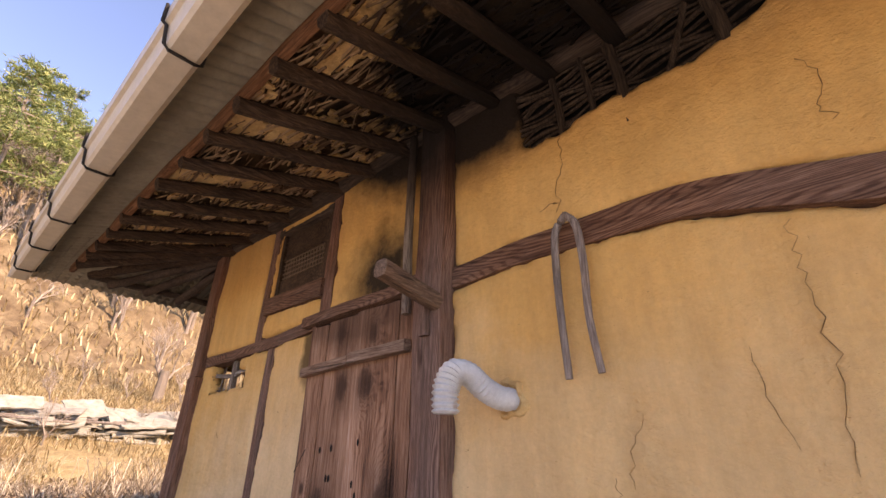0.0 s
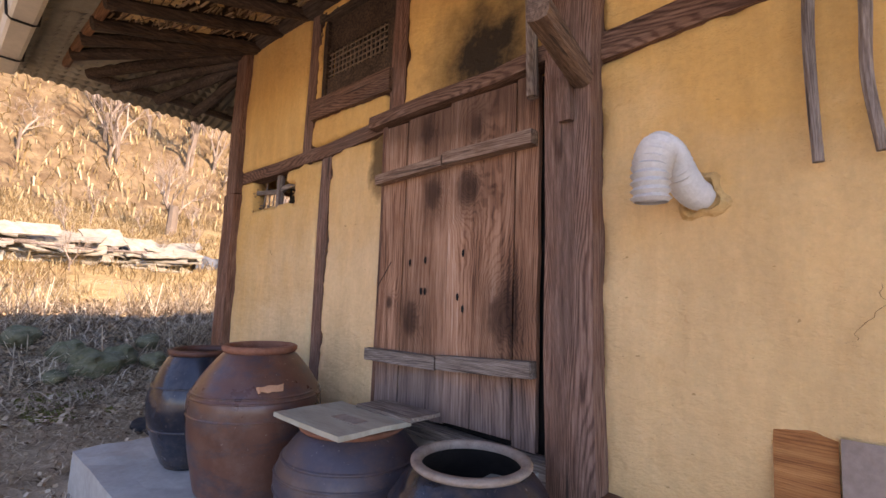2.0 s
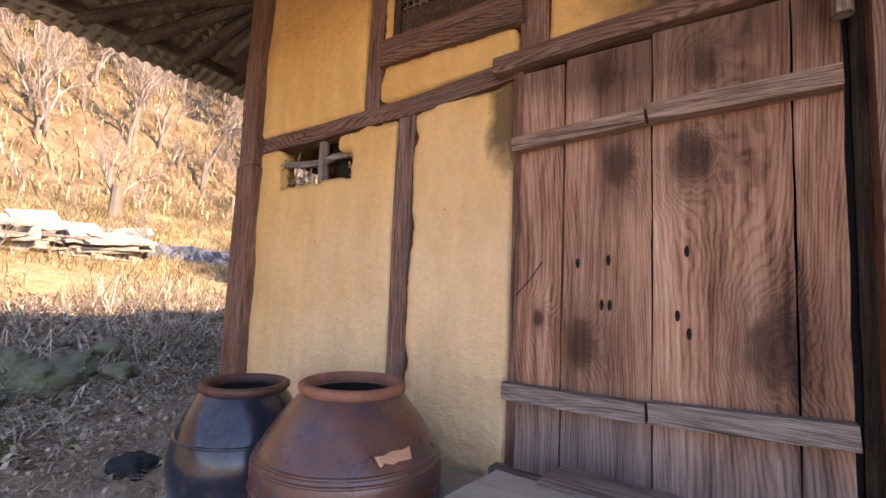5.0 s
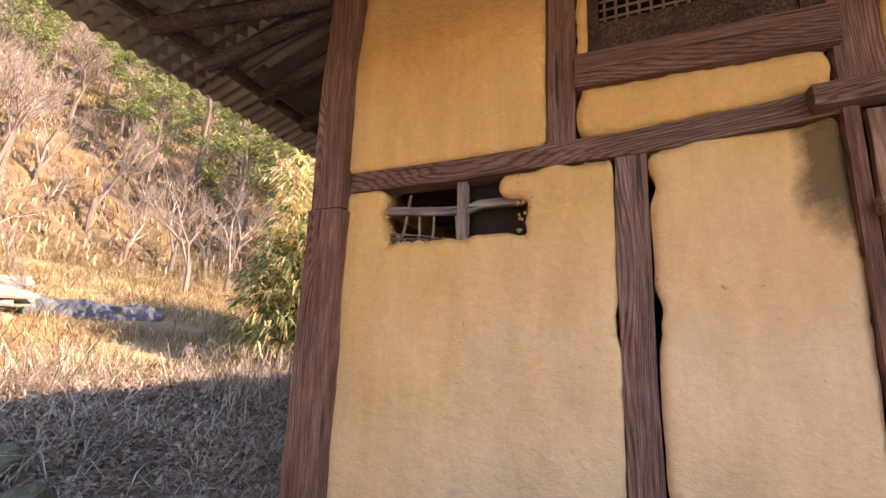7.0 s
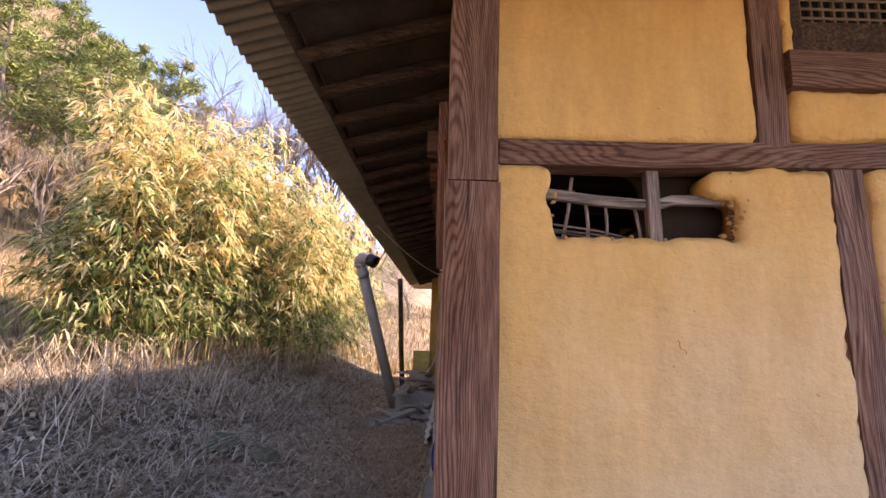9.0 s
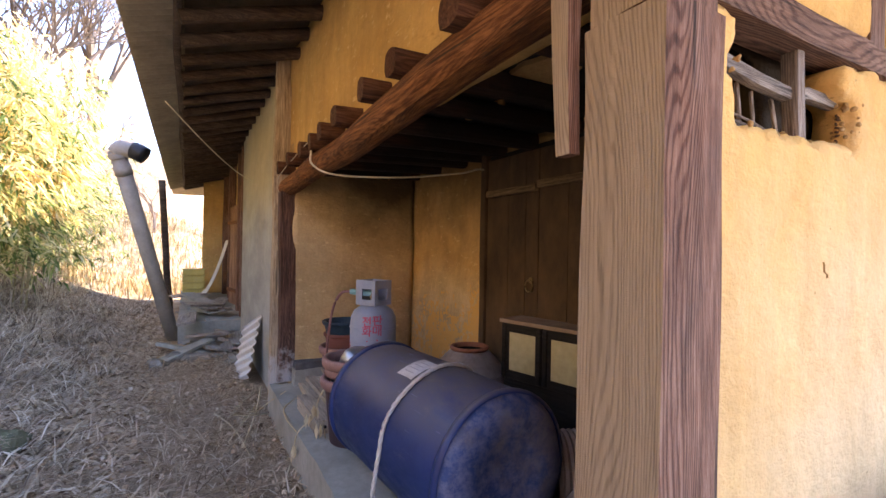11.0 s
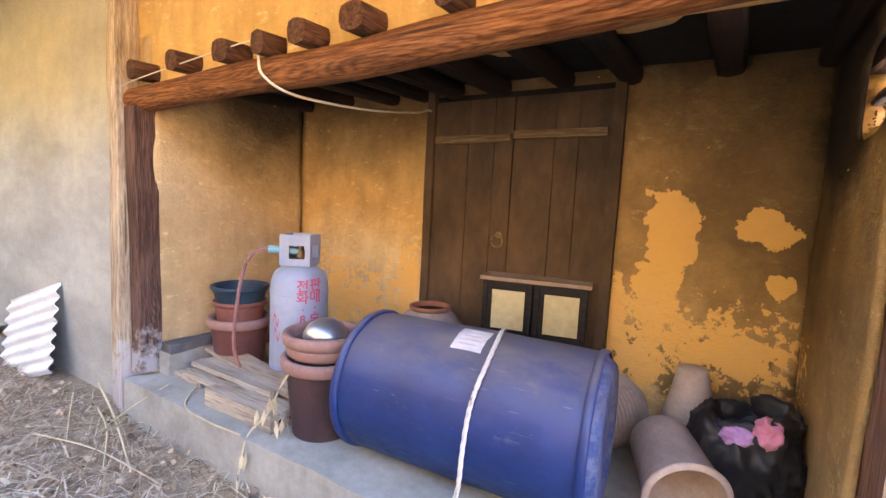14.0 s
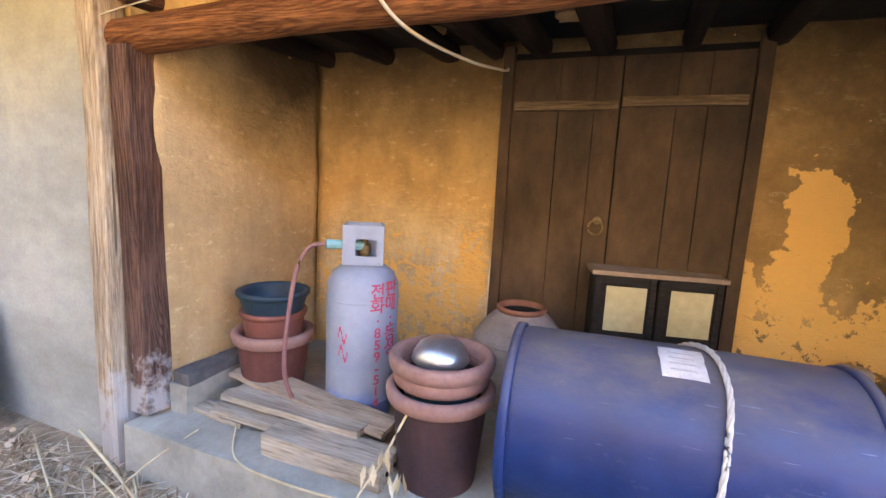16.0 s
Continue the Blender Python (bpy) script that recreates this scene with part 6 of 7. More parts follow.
for pts, r in (([(-0.19, 3.62, 0.16), (-0.28, 3.2, 0.09), (-0.42, 2.72, 0.03)], 0.008), ([(-0.24, 3.50, 0.05), (-0.36, 3.1, 0.09), (-0.50, 2.8, 0.05)], 0.006),
               ([(-0.18, 3.3, 0.03), (-0.33, 3.05, 0.12), (-0.46, 2.9, 0.19)], 0.006), ([(-0.55, 3.45, 0.04), (-0.45, 3.0, 0.06), (-0.38, 2.5, 0.02)], 0.005), ([(-0.22, 3.9, 0.03), (-0.38, 3.5, 0.05), (-0.52, 3.15, 0.03)], 0.006)):
    t2 = thing("dry_stalk", "pale dry plant stalk lying by the platform", "stalk", (0, 0, 0), "dry stalks")
    part("stem", tube(smooth_line(pts, 6), r, 6, None, 0.6), "straw", t2, smooth=True)
    part("side_shoot", tube([pts[1], (pts[1][0] - 0.07, pts[1][1] - 0.11, pts[1][2] + 0.05)], r * 0.6, 5, None, 0.4), "straw", t2)
for q, (x, y, z) in enumerate(((-0.10, 2.14, 0.44), (-0.12, 2.18, 0.38), (-0.20, 2.21, 0.2), (-0.08, 2.10, 0.34))):
    bm = bmesh.new()
    for s in range(5):
        random.seed(q * 7 + s)
        a, L = random.uniform(0, 6.3), random.uniform(0.06, 0.10)
        o = Vector((random.uniform(-0.02, 0.02), random.uniform(-0.02, 0.02), 0))
        dn = Vector((0.2 * math.cos(a), 0.2 * math.sin(a), -1)) * L
        sd2 = Vector((-math.sin(a), math.cos(a), 0)) * 0.012
        v = [bm.verts.new(o), bm.verts.new(o + dn * 0.5 + sd2), bm.verts.new(o + dn), bm.verts.new(o + dn * 0.5 - sd2)]
        bm.faces.new(v)
    lf = thing("dry_leaf_bunch", "bunch of dry tan leaves hanging on the vine", "leaves", (x, y, z), "dry leaf bunches")
    part("leaves", bm, "straw", lf)

# ================= further along the side =================
M["fibre"] = simple("white_fibre_sheet", (0.58, 0.57, 0.53), (0.74, 0.73, 0.69), 6, 0.85, 0.2)
cs = thing("corrugated_offcut", "whitish corrugated roofing offcut leaning on the wall", "sheet", None)
cs.matrix_world = pose(-0.26, 4.60, 0.02, 0, 0, 7) @ Matrix.Rotation(radians(-18), 4, "X")
part("sheet", corrugated("s", -0.06, 0.55, -0.36, 0.36, lambda u, v, h: (0.13 * u / 0.5 + h * 1.2, v, u), 0.085, 0.012), "fibre", cs)
M["pvc"] = simple("grey_pipe", (0.26, 0.235, 0.205), (0.38, 0.35, 0.31), 4, 0.6, 0.1)
ch = thing("vent_pipe", "leaning grey vent pipe with a black elbow on top", "pipe", (0, 0, 0))
part("pipe", tube([(-0.885, 7.04, -0.05), (-1.19, 6.55, 1.2), (-1.478, 6.07, 2.38)], 0.088, 20), "pvc", ch, smooth=True)
part("collar", tube([(-1.43, 6.15, 2.19), (-1.455, 6.11, 2.28)], 0.095, 20), "pvc", ch, smooth=True)
part("elbow", tube(smooth_line([(-1.478, 6.07, 2.36), (-1.49, 6.05, 2.44), (-1.42, 6.0, 2.48), (-1.30, 5.96, 2.45)], 5), 0.10, 18), "pvc", ch, smooth=True)
part("cap", tube([(-1.33, 5.97, 2.46), (-1.29, 5.955, 2.445), (-1.25, 5.94, 2.425), (-1.21, 5.93, 2.40)], 0.105, 18), "bag", ch, "black ribbed cap", smooth=True)
ep = thing("eave_post", "thin dark post propping the eave", "post", (0, 0, 0))
part("pole", timber([(-1.03, 9.9, 0.0), (-1.2, 9.9, 2.6)], 0.12, 0.12, 140, 0.012, 0.8, 12), "rafter_x", ep)

M["board_pale"] = wood("pale_old_board", 1, (0.30, 0.25, 0.19), (0.56, 0.50, 0.42), grey=0.5)
random.seed(77)
for i in range(34):
    y = random.uniform(5.75, 8.6)
    x = random.uniform(-0.80, -0.12)
    z = ground_z(x, y) + 0.03 + 0.40 * smooth01(5.6, 7.0, y) * random.random() + 0.05
    L, w2, h2 = random.uniform(0.25, 0.75), random.uniform(0.10, 0.24), random.uniform(0.015, 0.05)
    t2 = thing("rubble_board", "broken pale board in the rubble heap by the wall", "board", pose(x, y, z, random.uniform(-12, 12), random.uniform(-14, 14), random.uniform(-60, 60)), "rubble boards")
    part("board", rough_box(-w2 / 2, w2 / 2, -L / 2, L / 2, -h2 / 2, h2 / 2, 0.1, 0.006, i), "board_pale" if i % 3 else "concrete", t2)
for i in range(10):
    x, y = random.uniform(-1.1, -0.15), random.uniform(5.3, 6.0)
    s = random.uniform(0.06, 0.13)
    bm = bmesh.new()
    bmesh.ops.create_icosphere(bm, subdivisions=2, radius=s)
    for v in bm.verts:
        v.co *= 1 + 0.8 * noise.noise(v.co * 9 + Vector((i, 0, 0)))
        v.co.z *= 0.6
    t2 = thing("stone", "rough grey stone at the foot of the rubble", "stone", (x, y, ground_z(x, y) + s * 0.3), "rubble stones")
    part("stone", bm, "rubble", t2)
tagged(part("far_platform", rough_box(-0.85, 0.1, 6.6, 11.5, -0.2, 0.30, 0.25, 0.02, 15), "concrete"), "raised earth and stone platform of the further rooms", "platform", "", "structure")
d3 = thing("door_3", "old plank door standing ajar in the further wall", "door", None, "", "structure")
d3.matrix_world = pose(0.02, 8.3, 0.32, 0, 0, 8)
part("board", rough_box(-0.03, 0.0, -0.42, -0.14, 0, 1.75, 0.15, 0.004, 1), "door_wood", d3)
part("board", rough_box(-0.03, 0.0, -0.135, 0.14, 0, 1.76, 0.15, 0.004, 2), "door_wood", d3)
part("board", rough_box(-0.03, 0.0, 0.145, 0.42, 0, 1.74, 0.15, 0.004, 3), "door_wood", d3)
for z in (0.25, 1.45):
    part("batten", timber([(-0.055, -0.44, z), (-0.055, 0.44, z)], 0.04, 0.06, 4, 0.004, 0.2), "wood_y", d3)
for y, w2 in ((7.0, 0.16), (7.62, 0.14), (9.1, 0.18), (10.6, 0.18)):
    t2 = thing("wall_post", "weathered timber wall post of the further rooms", "post", (0, 0, 0), "wall posts")
    part("post", timber([(0.02, y, 0.2), (0.02, y + 0.02, 2.95)], w2, w2, int(y * 10), 0.015, 0.3), "wood_z", t2)
M["crate"] = simple("yellow_plastic", (0.50, 0.40, 0.10), (0.62, 0.52, 0.18), 5, 0.6, 0.05)
for i in range(4):
    t2 = thing("yellow_crate", "yellow plastic crate in a stack on the platform", "crate", (-0.62, 10.4, 0.305 + i * 0.14), "yellow crates")
    bm = box(-0.2, 0.2, -0.14, 0.14, 0, 0.12, 0.01)
    part("box", bm, "crate", t2)
    part("lip", box(-0.215, 0.215, -0.155, 0.155, 0.118, 0.136, 0.005), "crate", t2)
sh = thing("leaning_sheet", "bent cream sheet leaning against the far post", "sheet", (0, 0, 0))
bm = bmesh.new()
pr = []
for s in range(9):
    t = s / 8
    y0, z0 = 9.35 + 0.25 * t, 0.32 + 1.15 * t
    x0 = -0.55 + 0.52 * t ** 0.6
    pr.append([bm.verts.new((x0 + dx, y0 + dy, z0)) for dx, dy in ((0, 0), (0, 0.75), (0.012, 0.75), (0.012, 0))])
for a, b in zip(pr, pr[1:]):
    for j in range(4):
        bm.faces.new((a[j], a[(j + 1) % 4], b[(j + 1) % 4], b[j]))
part("sheet", bm, "fibre", sh, smooth=False)

# cement wall: faint block joints, each block a piece
for row in range(15):
    z0 = row * 0.2
    yy = 3.62 - (0.2 if row % 2 else 0)
    while yy < 6.58:
        a, b = max(yy, 3.6), min(yy + 0.40, 6.58)
        if b - a > 0.08:
            bm = box(-0.0695, -0.055, a, b, z0, z0 + 0.2)
            part("block", bm, "block", bpy.data.objects["wall_block"])
        yy += 0.40

# ================= plants and hillside =================
def sheet_mesh(name, verts, faces, mat, label, category, kind="", parent=None):
    me = bpy.data.meshes.new(name)
    me.from_pydata(verts, [], faces)
    me.materials.append(M[mat])
    ob = new(name, me)
    if parent is not None:
        ob.parent = parent
        return ob
    return tagged(ob, label, category, "", kind)


def leafmat(name, stops, rough=0.75, trans=0.25):
    k = Mat(name, rough, spec=0.2)
    c = k.ramp(k.island(), *stops)
    c = k.mix(0.4, c, k.ramp(k.noise(0.9, 3, 0.6), (0.3, 0.6), (0.7, 1.2)), "MULTIPLY")
    k.base(c)
    if trans:
        tr = k.t.nodes.new("ShaderNodeBsdfTranslucent")
        k.link(c, tr.inputs["Color"])
        mx = k.t.nodes.new("ShaderNodeMixShader")
        mx.inputs[0].default_value = trans
        k.link(k.b.outputs[0], mx.inputs[1])
        k.link(tr.outputs[0], mx.inputs[2])
        k.link(mx.outputs[0], k.t.nodes["Material Output"].inputs["Surface"])
    return k.m


M["grass_sun"] = leafmat("dead_grass", ((0.0, (0.17, 0.11, 0.05)), (0.5, (0.37, 0.27, 0.135)), (1.0, (0.60, 0.50, 0.31))))
M["grass_grey"] = leafmat("grey_dead_stalks", ((0.0, (0.12, 0.085, 0.06)), (0.45, (0.42, 0.325, 0.22)), (0.75, (0.65, 0.54, 0.395)), (1.0, (0.84, 0.74, 0.58))))
M["litter"] = leafmat("leaf_litter", ((0.0, (0.19, 0.13, 0.08)), (0.5, (0.46, 0.345, 0.225)), (0.85, (0.66, 0.53, 0.37)), (1.0, (0.76, 0.65, 0.49))))
M["bamboo_leaf"] = leafmat("bamboo_leaves", ((0.0, (0.04, 0.085, 0.025)), (0.4, (0.16, 0.235, 0.07)), (0.7, (0.47, 0.46, 0.19)), (1.0, (0.82, 0.74, 0.46))), 0.6, 0.5)
M["bamboo_gold"] = leafmat("dry_bamboo_leaves", ((0.0, (0.60, 0.42, 0.14)), (0.4, (0.84, 0.64, 0.28)), (1.0, (0.90, 0.80, 0.54))), 0.6, 0.5)
M["culm"] = simple("bamboo_culm", (0.22, 0.17, 0.07), (0.40, 0.32, 0.16), 6, 0.5, 0.1)
M["twig"] = leafmat("bare_twigs", ((0.0, (0.20, 0.15, 0.115)), (1.0, (0.50, 0.41, 0.33))))
# Twigs again, darkened in colour to read as silhouettes against the sky.
M["twig_silhouette"] = leafmat("silhouette_twigs", ((0.0, (0.10, 0.085, 0.075)), (1.0, (0.26, 0.215, 0.18))), 0.75, 0.0)
M["needle"] = leafmat("pine_needles", ((0.0, (0.08, 0.12, 0.04)), (0.5, (0.21, 0.255, 0.085)), (1.0, (0.40, 0.41, 0.16))))
M["bark"] = simple("tree_bark", (0.13, 0.10, 0.075), (0.27, 0.21, 0.16), 5, 0.9, 0.6, stretch=(1, 1, 0.3))
M["fallen"] = leafmat("fallen_leaves", ((0.0, (0.13, 0.08, 0.05)), (0.45, (0.38, 0.265, 0.165)), (0.8, (0.54, 0.41, 0.275)), (1.0, (0.64, 0.53, 0.39))), 0.8, 0.0)
M["moss"] = leafmat("moss", ((0.0, (0.10, 0.13, 0.02)), (1.0, (0.26, 0.28, 0.06))))


def blades(name, spots, height, width, lean, mat, label, category, seed, flat=0.0, bend=0.5):
    """Many thin blades or straws at the given (x, y) spots, in one mesh."""
    rng = np.random.default_rng(seed)
    n = len(spots)
    a = rng.uniform(0, 2 * np.pi, n)
    h = height * rng.uniform(0.4, 1.25, n)
    ln = lean * rng.uniform(0.2, 1.4, n) * h
    verts, faces = [], []
    for i, (x, y) in enumerate(spots):
        z = ground_z(x, y) - 0.01 + flat * rng.uniform(0, 0.05)
        ca, sa = math.cos(a[i]), math.sin(a[i])
        wx, wy = -sa * width * 0.5, ca * width * 0.5
        up = h[i] * (1 - flat)
        d = ln[i] if not flat else h[i]
        mx, my, mz = x + ca * d * 0.35, y + sa * d * 0.35, z + up * 0.62 + flat * 0.015
        tx, ty, tz = x + ca * d, y + sa * d, z + up * (1 - bend * 0.5) + flat * 0.008
        b = len(verts)
        verts += [(x - wx, y - wy, z), (x + wx, y + wy, z), (mx + wx * 0.8, my + wy * 0.8, mz), (mx - wx * 0.8, my - wy * 0.8, mz), (tx, ty, tz)]
        faces += [(b, b + 1, b + 2, b + 3), (b + 3, b + 2, b + 4)]
    return sheet_mesh(name, verts, faces, mat, label, category, "stuff")


def scatter(seed, n, x0, x1, y0, y1, keep=lambda x, y: True):
    rng = np.random.default_rng(seed)
    out = []
    while len(out) < n:
        x, y = rng.uniform(x0, x1), rng.uniform(y0, y1)
        if keep(x, y):
            out.append((x, y))
    return out


def clumpy(s, t):
    return lambda x, y: noise.noise(Vector((x * s, y * s, 3.1))) > t


def off_house(x, y):
    return not (x > -0.18 and y > -0.05) and not (0.2 < x and y > -1.0) and not (-1.0 < x and y > 6.5)


blades("bank_stalks", scatter(1, 11000, -6.2, -2.0, -3.5, 12, clumpy(1.1, -0.05)), 0.26, 0.010, 2.6, "grass_grey", "tangle of grey dead stalks on the bank", "dead plants", 1)
blades("bank_stems", scatter(21, 2400, -6.2, -2.8, -3.5, 12, clumpy(0.7, -0.05)), 0.75, 0.010, 1.5, "grass_grey", "long arching dead stems over the bank", "dead plants", 21, 0.0, 1.0)
blades("bank_sticks", scatter(22, 15000, -6.4, -1.4, -3.5, 12, clumpy(1.6, -0.12)), 0.38, 0.011, 1.0, "grass_grey", "fallen sticks and stalks lying over the bank", "sticks", 22, 0.62)
blades("bank_leaves", scatter(2, 22000, -6.5, -1.0, -3.5, 12), 0.10, 0.036, 1.0, "fallen", "dry fallen leaves over the bank", "dead leaves", 2, 0.75)
blades("path_sticks", scatter(23, 2600, -2.4, -0.25, 0.2, 6.5, off_house), 0.38, 0.009, 1.0, "litter", "pale stalks lying by the platform", "sticks", 23, 0.9)
blades("bank_leaves", scatter(2, 12000, -6.5, -1.5, -3.5, 12), 0.11, 0.038, 1.0, "fallen", "dry fallen leaves over the bank", "dead leaves", 2, 0.75)
blades("path_straw", scatter(3, 30000, -2.6, -0.15, -2.0, 9, off_house), 0.15, 0.0065, 1.0, "litter", "straw and stalks trodden on the path", "straw", 3, 0.93)
blades("path_leaves", scatter(4, 6500, -2.6, 0.9, -2.6, 9, off_house), 0.06, 0.026, 1.0, "fallen", "dry leaves on the path", "dead leaves", 4, 0.9)
blades("hill_grass", scatter(5, 36000, -19, -5.5, -8, 16, clumpy(0.6, -0.3)), 0.32, 0.016, 1.7, "grass_sun", "bleached dead grass on the hillside", "dead grass", 5)
blades("far_grass", scatter(6, 14000, -45, -17, -18, 30), 0.7, 0.07, 0.8, "grass_sun", "bleached dead grass further up the hill", "dead grass", 6)
blades("end_grass", scatter(7, 7000, -9, 3, 12.2, 26), 0.5, 0.03, 0.8, "grass_sun", "bleached dead grass beyond the house", "dead grass", 7)
blades("moss_patch", scatter(8, 4500, -1.95, -1.15, -0.95, -0.35, clumpy(3.0, -0.1)), 0.045, 0.012, 0.5, "moss", "small patch of yellow-green moss", "moss", 8)
blades("weeds", scatter(9, 500, 0.25, 1.0, -1.05, -0.85), 0.14, 0.005, 0.6, "grass_grey", "wispy dry weeds at the slab edge", "weeds", 9)


def bamboo(at, radius, height, n_culm, n_leaf, seed, gold, label):
    t2 = thing("bamboo_clump", label, "bamboo", (0, 0, 0), "bamboo clumps")
    rng = np.random.default_rng(seed)
    tips = []
    for i in range(n_culm):
        a, q = rng.uniform(0, 2 * np.pi), radius * math.sqrt(rng.uniform()) * 0.75
        x, y = at[0] + q * math.cos(a), at[1] + q * math.sin(a)
        z = ground_z(x, y)
        h = height * rng.uniform(0.55, 1.0)
        o = q / radius * rng.uniform(0.2, 1.0) * h * 0.28
        p = [Vector((x, y, z - 0.05)), Vector((x + math.cos(a) * o * 0.25, y + math.sin(a) * o * 0.25, z + h * 0.5)), Vector((x + math.cos(a) * o, y + math.sin(a) * o, z + h * 0.97))]
        part("culm", tube(smooth_line(p, 3), 0.013, 5, None, 0.3), "culm", t2)
        tips.append(p)
    for nm, mt, share in (("leaves", "bamboo_leaf", 1 - gold), ("dry_leaves", "bamboo_gold", gold)):
        verts, faces = [], []
        for i in range(int(n_leaf * share / 5)):
            p = tips[rng.integers(len(tips))]
            t = rng.uniform(0.12, 0.95) ** 0.85 if nm == "leaves" else rng.uniform(0.45, 1.05)
            c1 = (p[0].lerp(p[1], t * 2) if t < 0.5 else p[1].lerp(p[2], t * 2 - 1))
            a = rng.uniform(0, 2 * np.pi)
            sp = rng.uniform(0.05, 0.75) * (1.2 - 0.6 * t)
            c1 = c1 + Vector((math.cos(a) * sp, math.sin(a) * sp, rng.uniform(-0.1, 0.22)))
            droop = rng.uniform(-0.9, 0.45)
            for leaf in range(6):
                L, w = rng.uniform(0.14, 0.32), rng.uniform(0.011, 0.022)
                a2 = a + rng.normal() * 0.75
                d = Vector((math.cos(a2), math.sin(a2), droop + rng.normal() * 0.3)).normalized()
                s = d.cross(Vector((rng.uniform(-0.5, 0.5), rng.uniform(-0.5, 0.5), 1))).normalized() * w
                c0 = c1 + Vector((rng.normal(), rng.normal(), rng.normal())) * 0.035
                b = len(verts)
                mid = c0 + d * L * 0.4
                tip = c0 + d * L + Vector((0, 0, -0.06 * L / 0.2))
                verts += [tuple(c0), tuple(mid + s), tuple(tip), tuple(mid - s)]
                faces.append((b, b + 1, b + 2, b + 3))
        if faces:
            sheet_mesh(nm, verts, faces, mt, "", "", "", t2)


bamboo((-4.9, 6.3), 1.25, 4.7, 40, 17000, 11, 0.42, "tall bamboo clump with yellowed drooping leaves")
bamboo((-3.7, 8.3), 1.2, 4.6, 34, 16000, 12, 0.40, "bamboo thicket turning gold in the sun")
bamboo((-5.9, 8.4), 1.5, 5.4, 34, 14000, 13, 0.6, "tall golden bamboo at the back of the thicket")
bamboo((-3.9, 11.0), 1.4, 4.6, 30, 13000, 14, 0.4, "leafy bamboo thicket beside the path")
bamboo((-3.6, 13.8), 1.5, 4.2, 26, 9000, 15, 0.25, "green and yellow bamboo beyond the house")
bamboo((-5.3, 5.6), 0.55, 3.0, 14, 4500, 16, 0.15, "low outlying bamboo shoots")


def branch(bm_data, p, d, L, r, depth, rng, spread):
    verts, faces = bm_data
    q = p + d * L
    s = d.cross(Vector((0.21, 0.53, 0.82))).normalized()
    u = s.cross(d)
    b = len(verts)
    r2 = r * 0.66
    for c0, rr in ((p, r), (q, r2)):
        for j in range(4 if depth > 3 else 3):
            n = 4 if depth > 3 else 3
            a = 2 * math.pi * j / n
            verts.append(tuple(c0 + (s * math.cos(a) + u * math.sin(a)) * rr))
    n = 4 if depth > 3 else 3
    for j in range(n):
        faces.append((b + j, b + (j + 1) % n, b + n + (j + 1) % n, b + n + j))
    if depth == 0:
        return
    for c2 in range(rng.integers(2, 4) if depth > 1 else 3):
        ax = Vector((rng.normal(), rng.normal(), rng.normal() * 0.6)).normalized()
        nd = (d + ax * spread + Vector((0, 0, 0.12))).normalized()
        branch(bm_data, p.lerp(q, rng.uniform(0.55, 1.0)), nd, L * rng.uniform(0.62, 0.86), r2 * 0.9, depth - 1, rng, spread)


def bare_tree(seed, h, depth=6, spread=0.62, label="bare grey deciduous tree on the hillside", mat="twig", girth=0.034):
    t2 = thing("bare_tree", label, "tree", (0, 0, 0), "hillside trees")
    rng = np.random.default_rng(seed)
    data = ([], [])
    branch(data, Vector((0, 0, -0.3)), Vector((0.05, 0.03, 1)).normalized(), h * 0.26, h * 0.018, depth, rng, spread)
    sheet_mesh("crown", data[0], data[1], mat, "", "", "", t2)
    part("trunk", timber([(0, 0, -0.4), (0.01 * h, 0.005 * h, h * 0.24)], h * girth, h * girth, seed, 0.03, 0.9, 8, 0.3, 0.8), "bark", t2)
    return t2


def pine(seed, h):
    t2 = thing("pine_tree", "tall green pine on the ridge", "tree", (0, 0, 0), "ridge pines")
    rng = np.random.default_rng(seed)
    part("trunk", timber([(0, 0, -0.5), (0.02 * h, 0.0, h * 0.5), (0, 0.02 * h, h)], h * 0.03, h * 0.03, seed, 0.08, 0.9, 8, 0.4, 0.25), "bark", t2)
    verts, faces = [], []
    bv, bf = [], []
    for i in range(46):
        t = rng.uniform(0.34, 1.0)
        a = rng.uniform(0, 2 * np.pi)
        L = h * 0.30 * (1.15 - t) * rng.uniform(0.6, 1.2) + 0.25
        p = Vector((0, 0, h * t))
        e = p + Vector((math.cos(a) * L, math.sin(a) * L, L * rng.uniform(-0.1, 0.35)))
        b = len(bv)
        bv += [tuple(p + Vector((0, 0, 0.04))), tuple(p - Vector((0, 0, 0.04))), tuple(e)]
        bf.append((b, b + 1, b + 2))
        for k2 in range(95):
            c0 = p.lerp(e, rng.uniform(0.35, 1.08)) + Vector(rng.normal(size=3)) * 0.16 * (0.4 + L * 0.3)
            d = Vector((rng.normal(), rng.normal(), rng.normal() * 0.5 + 0.5)).normalized()
            s = d.cross(Vector((rng.normal(), rng.normal(), rng.normal()))).normalized() * 0.03
            b = len(verts)
            q = c0 + d * rng.uniform(0.16, 0.36)
            verts += [tuple(c0 - s), tuple(c0 + s), tuple(q)]
            faces.append((b, b + 1, b + 2))
    sheet_mesh("limb_tier", bv, bf, "bark", "", "", "", t2)
    sheet_mesh("crown", verts, faces, "needle", "", "", "", t2)
    return t2


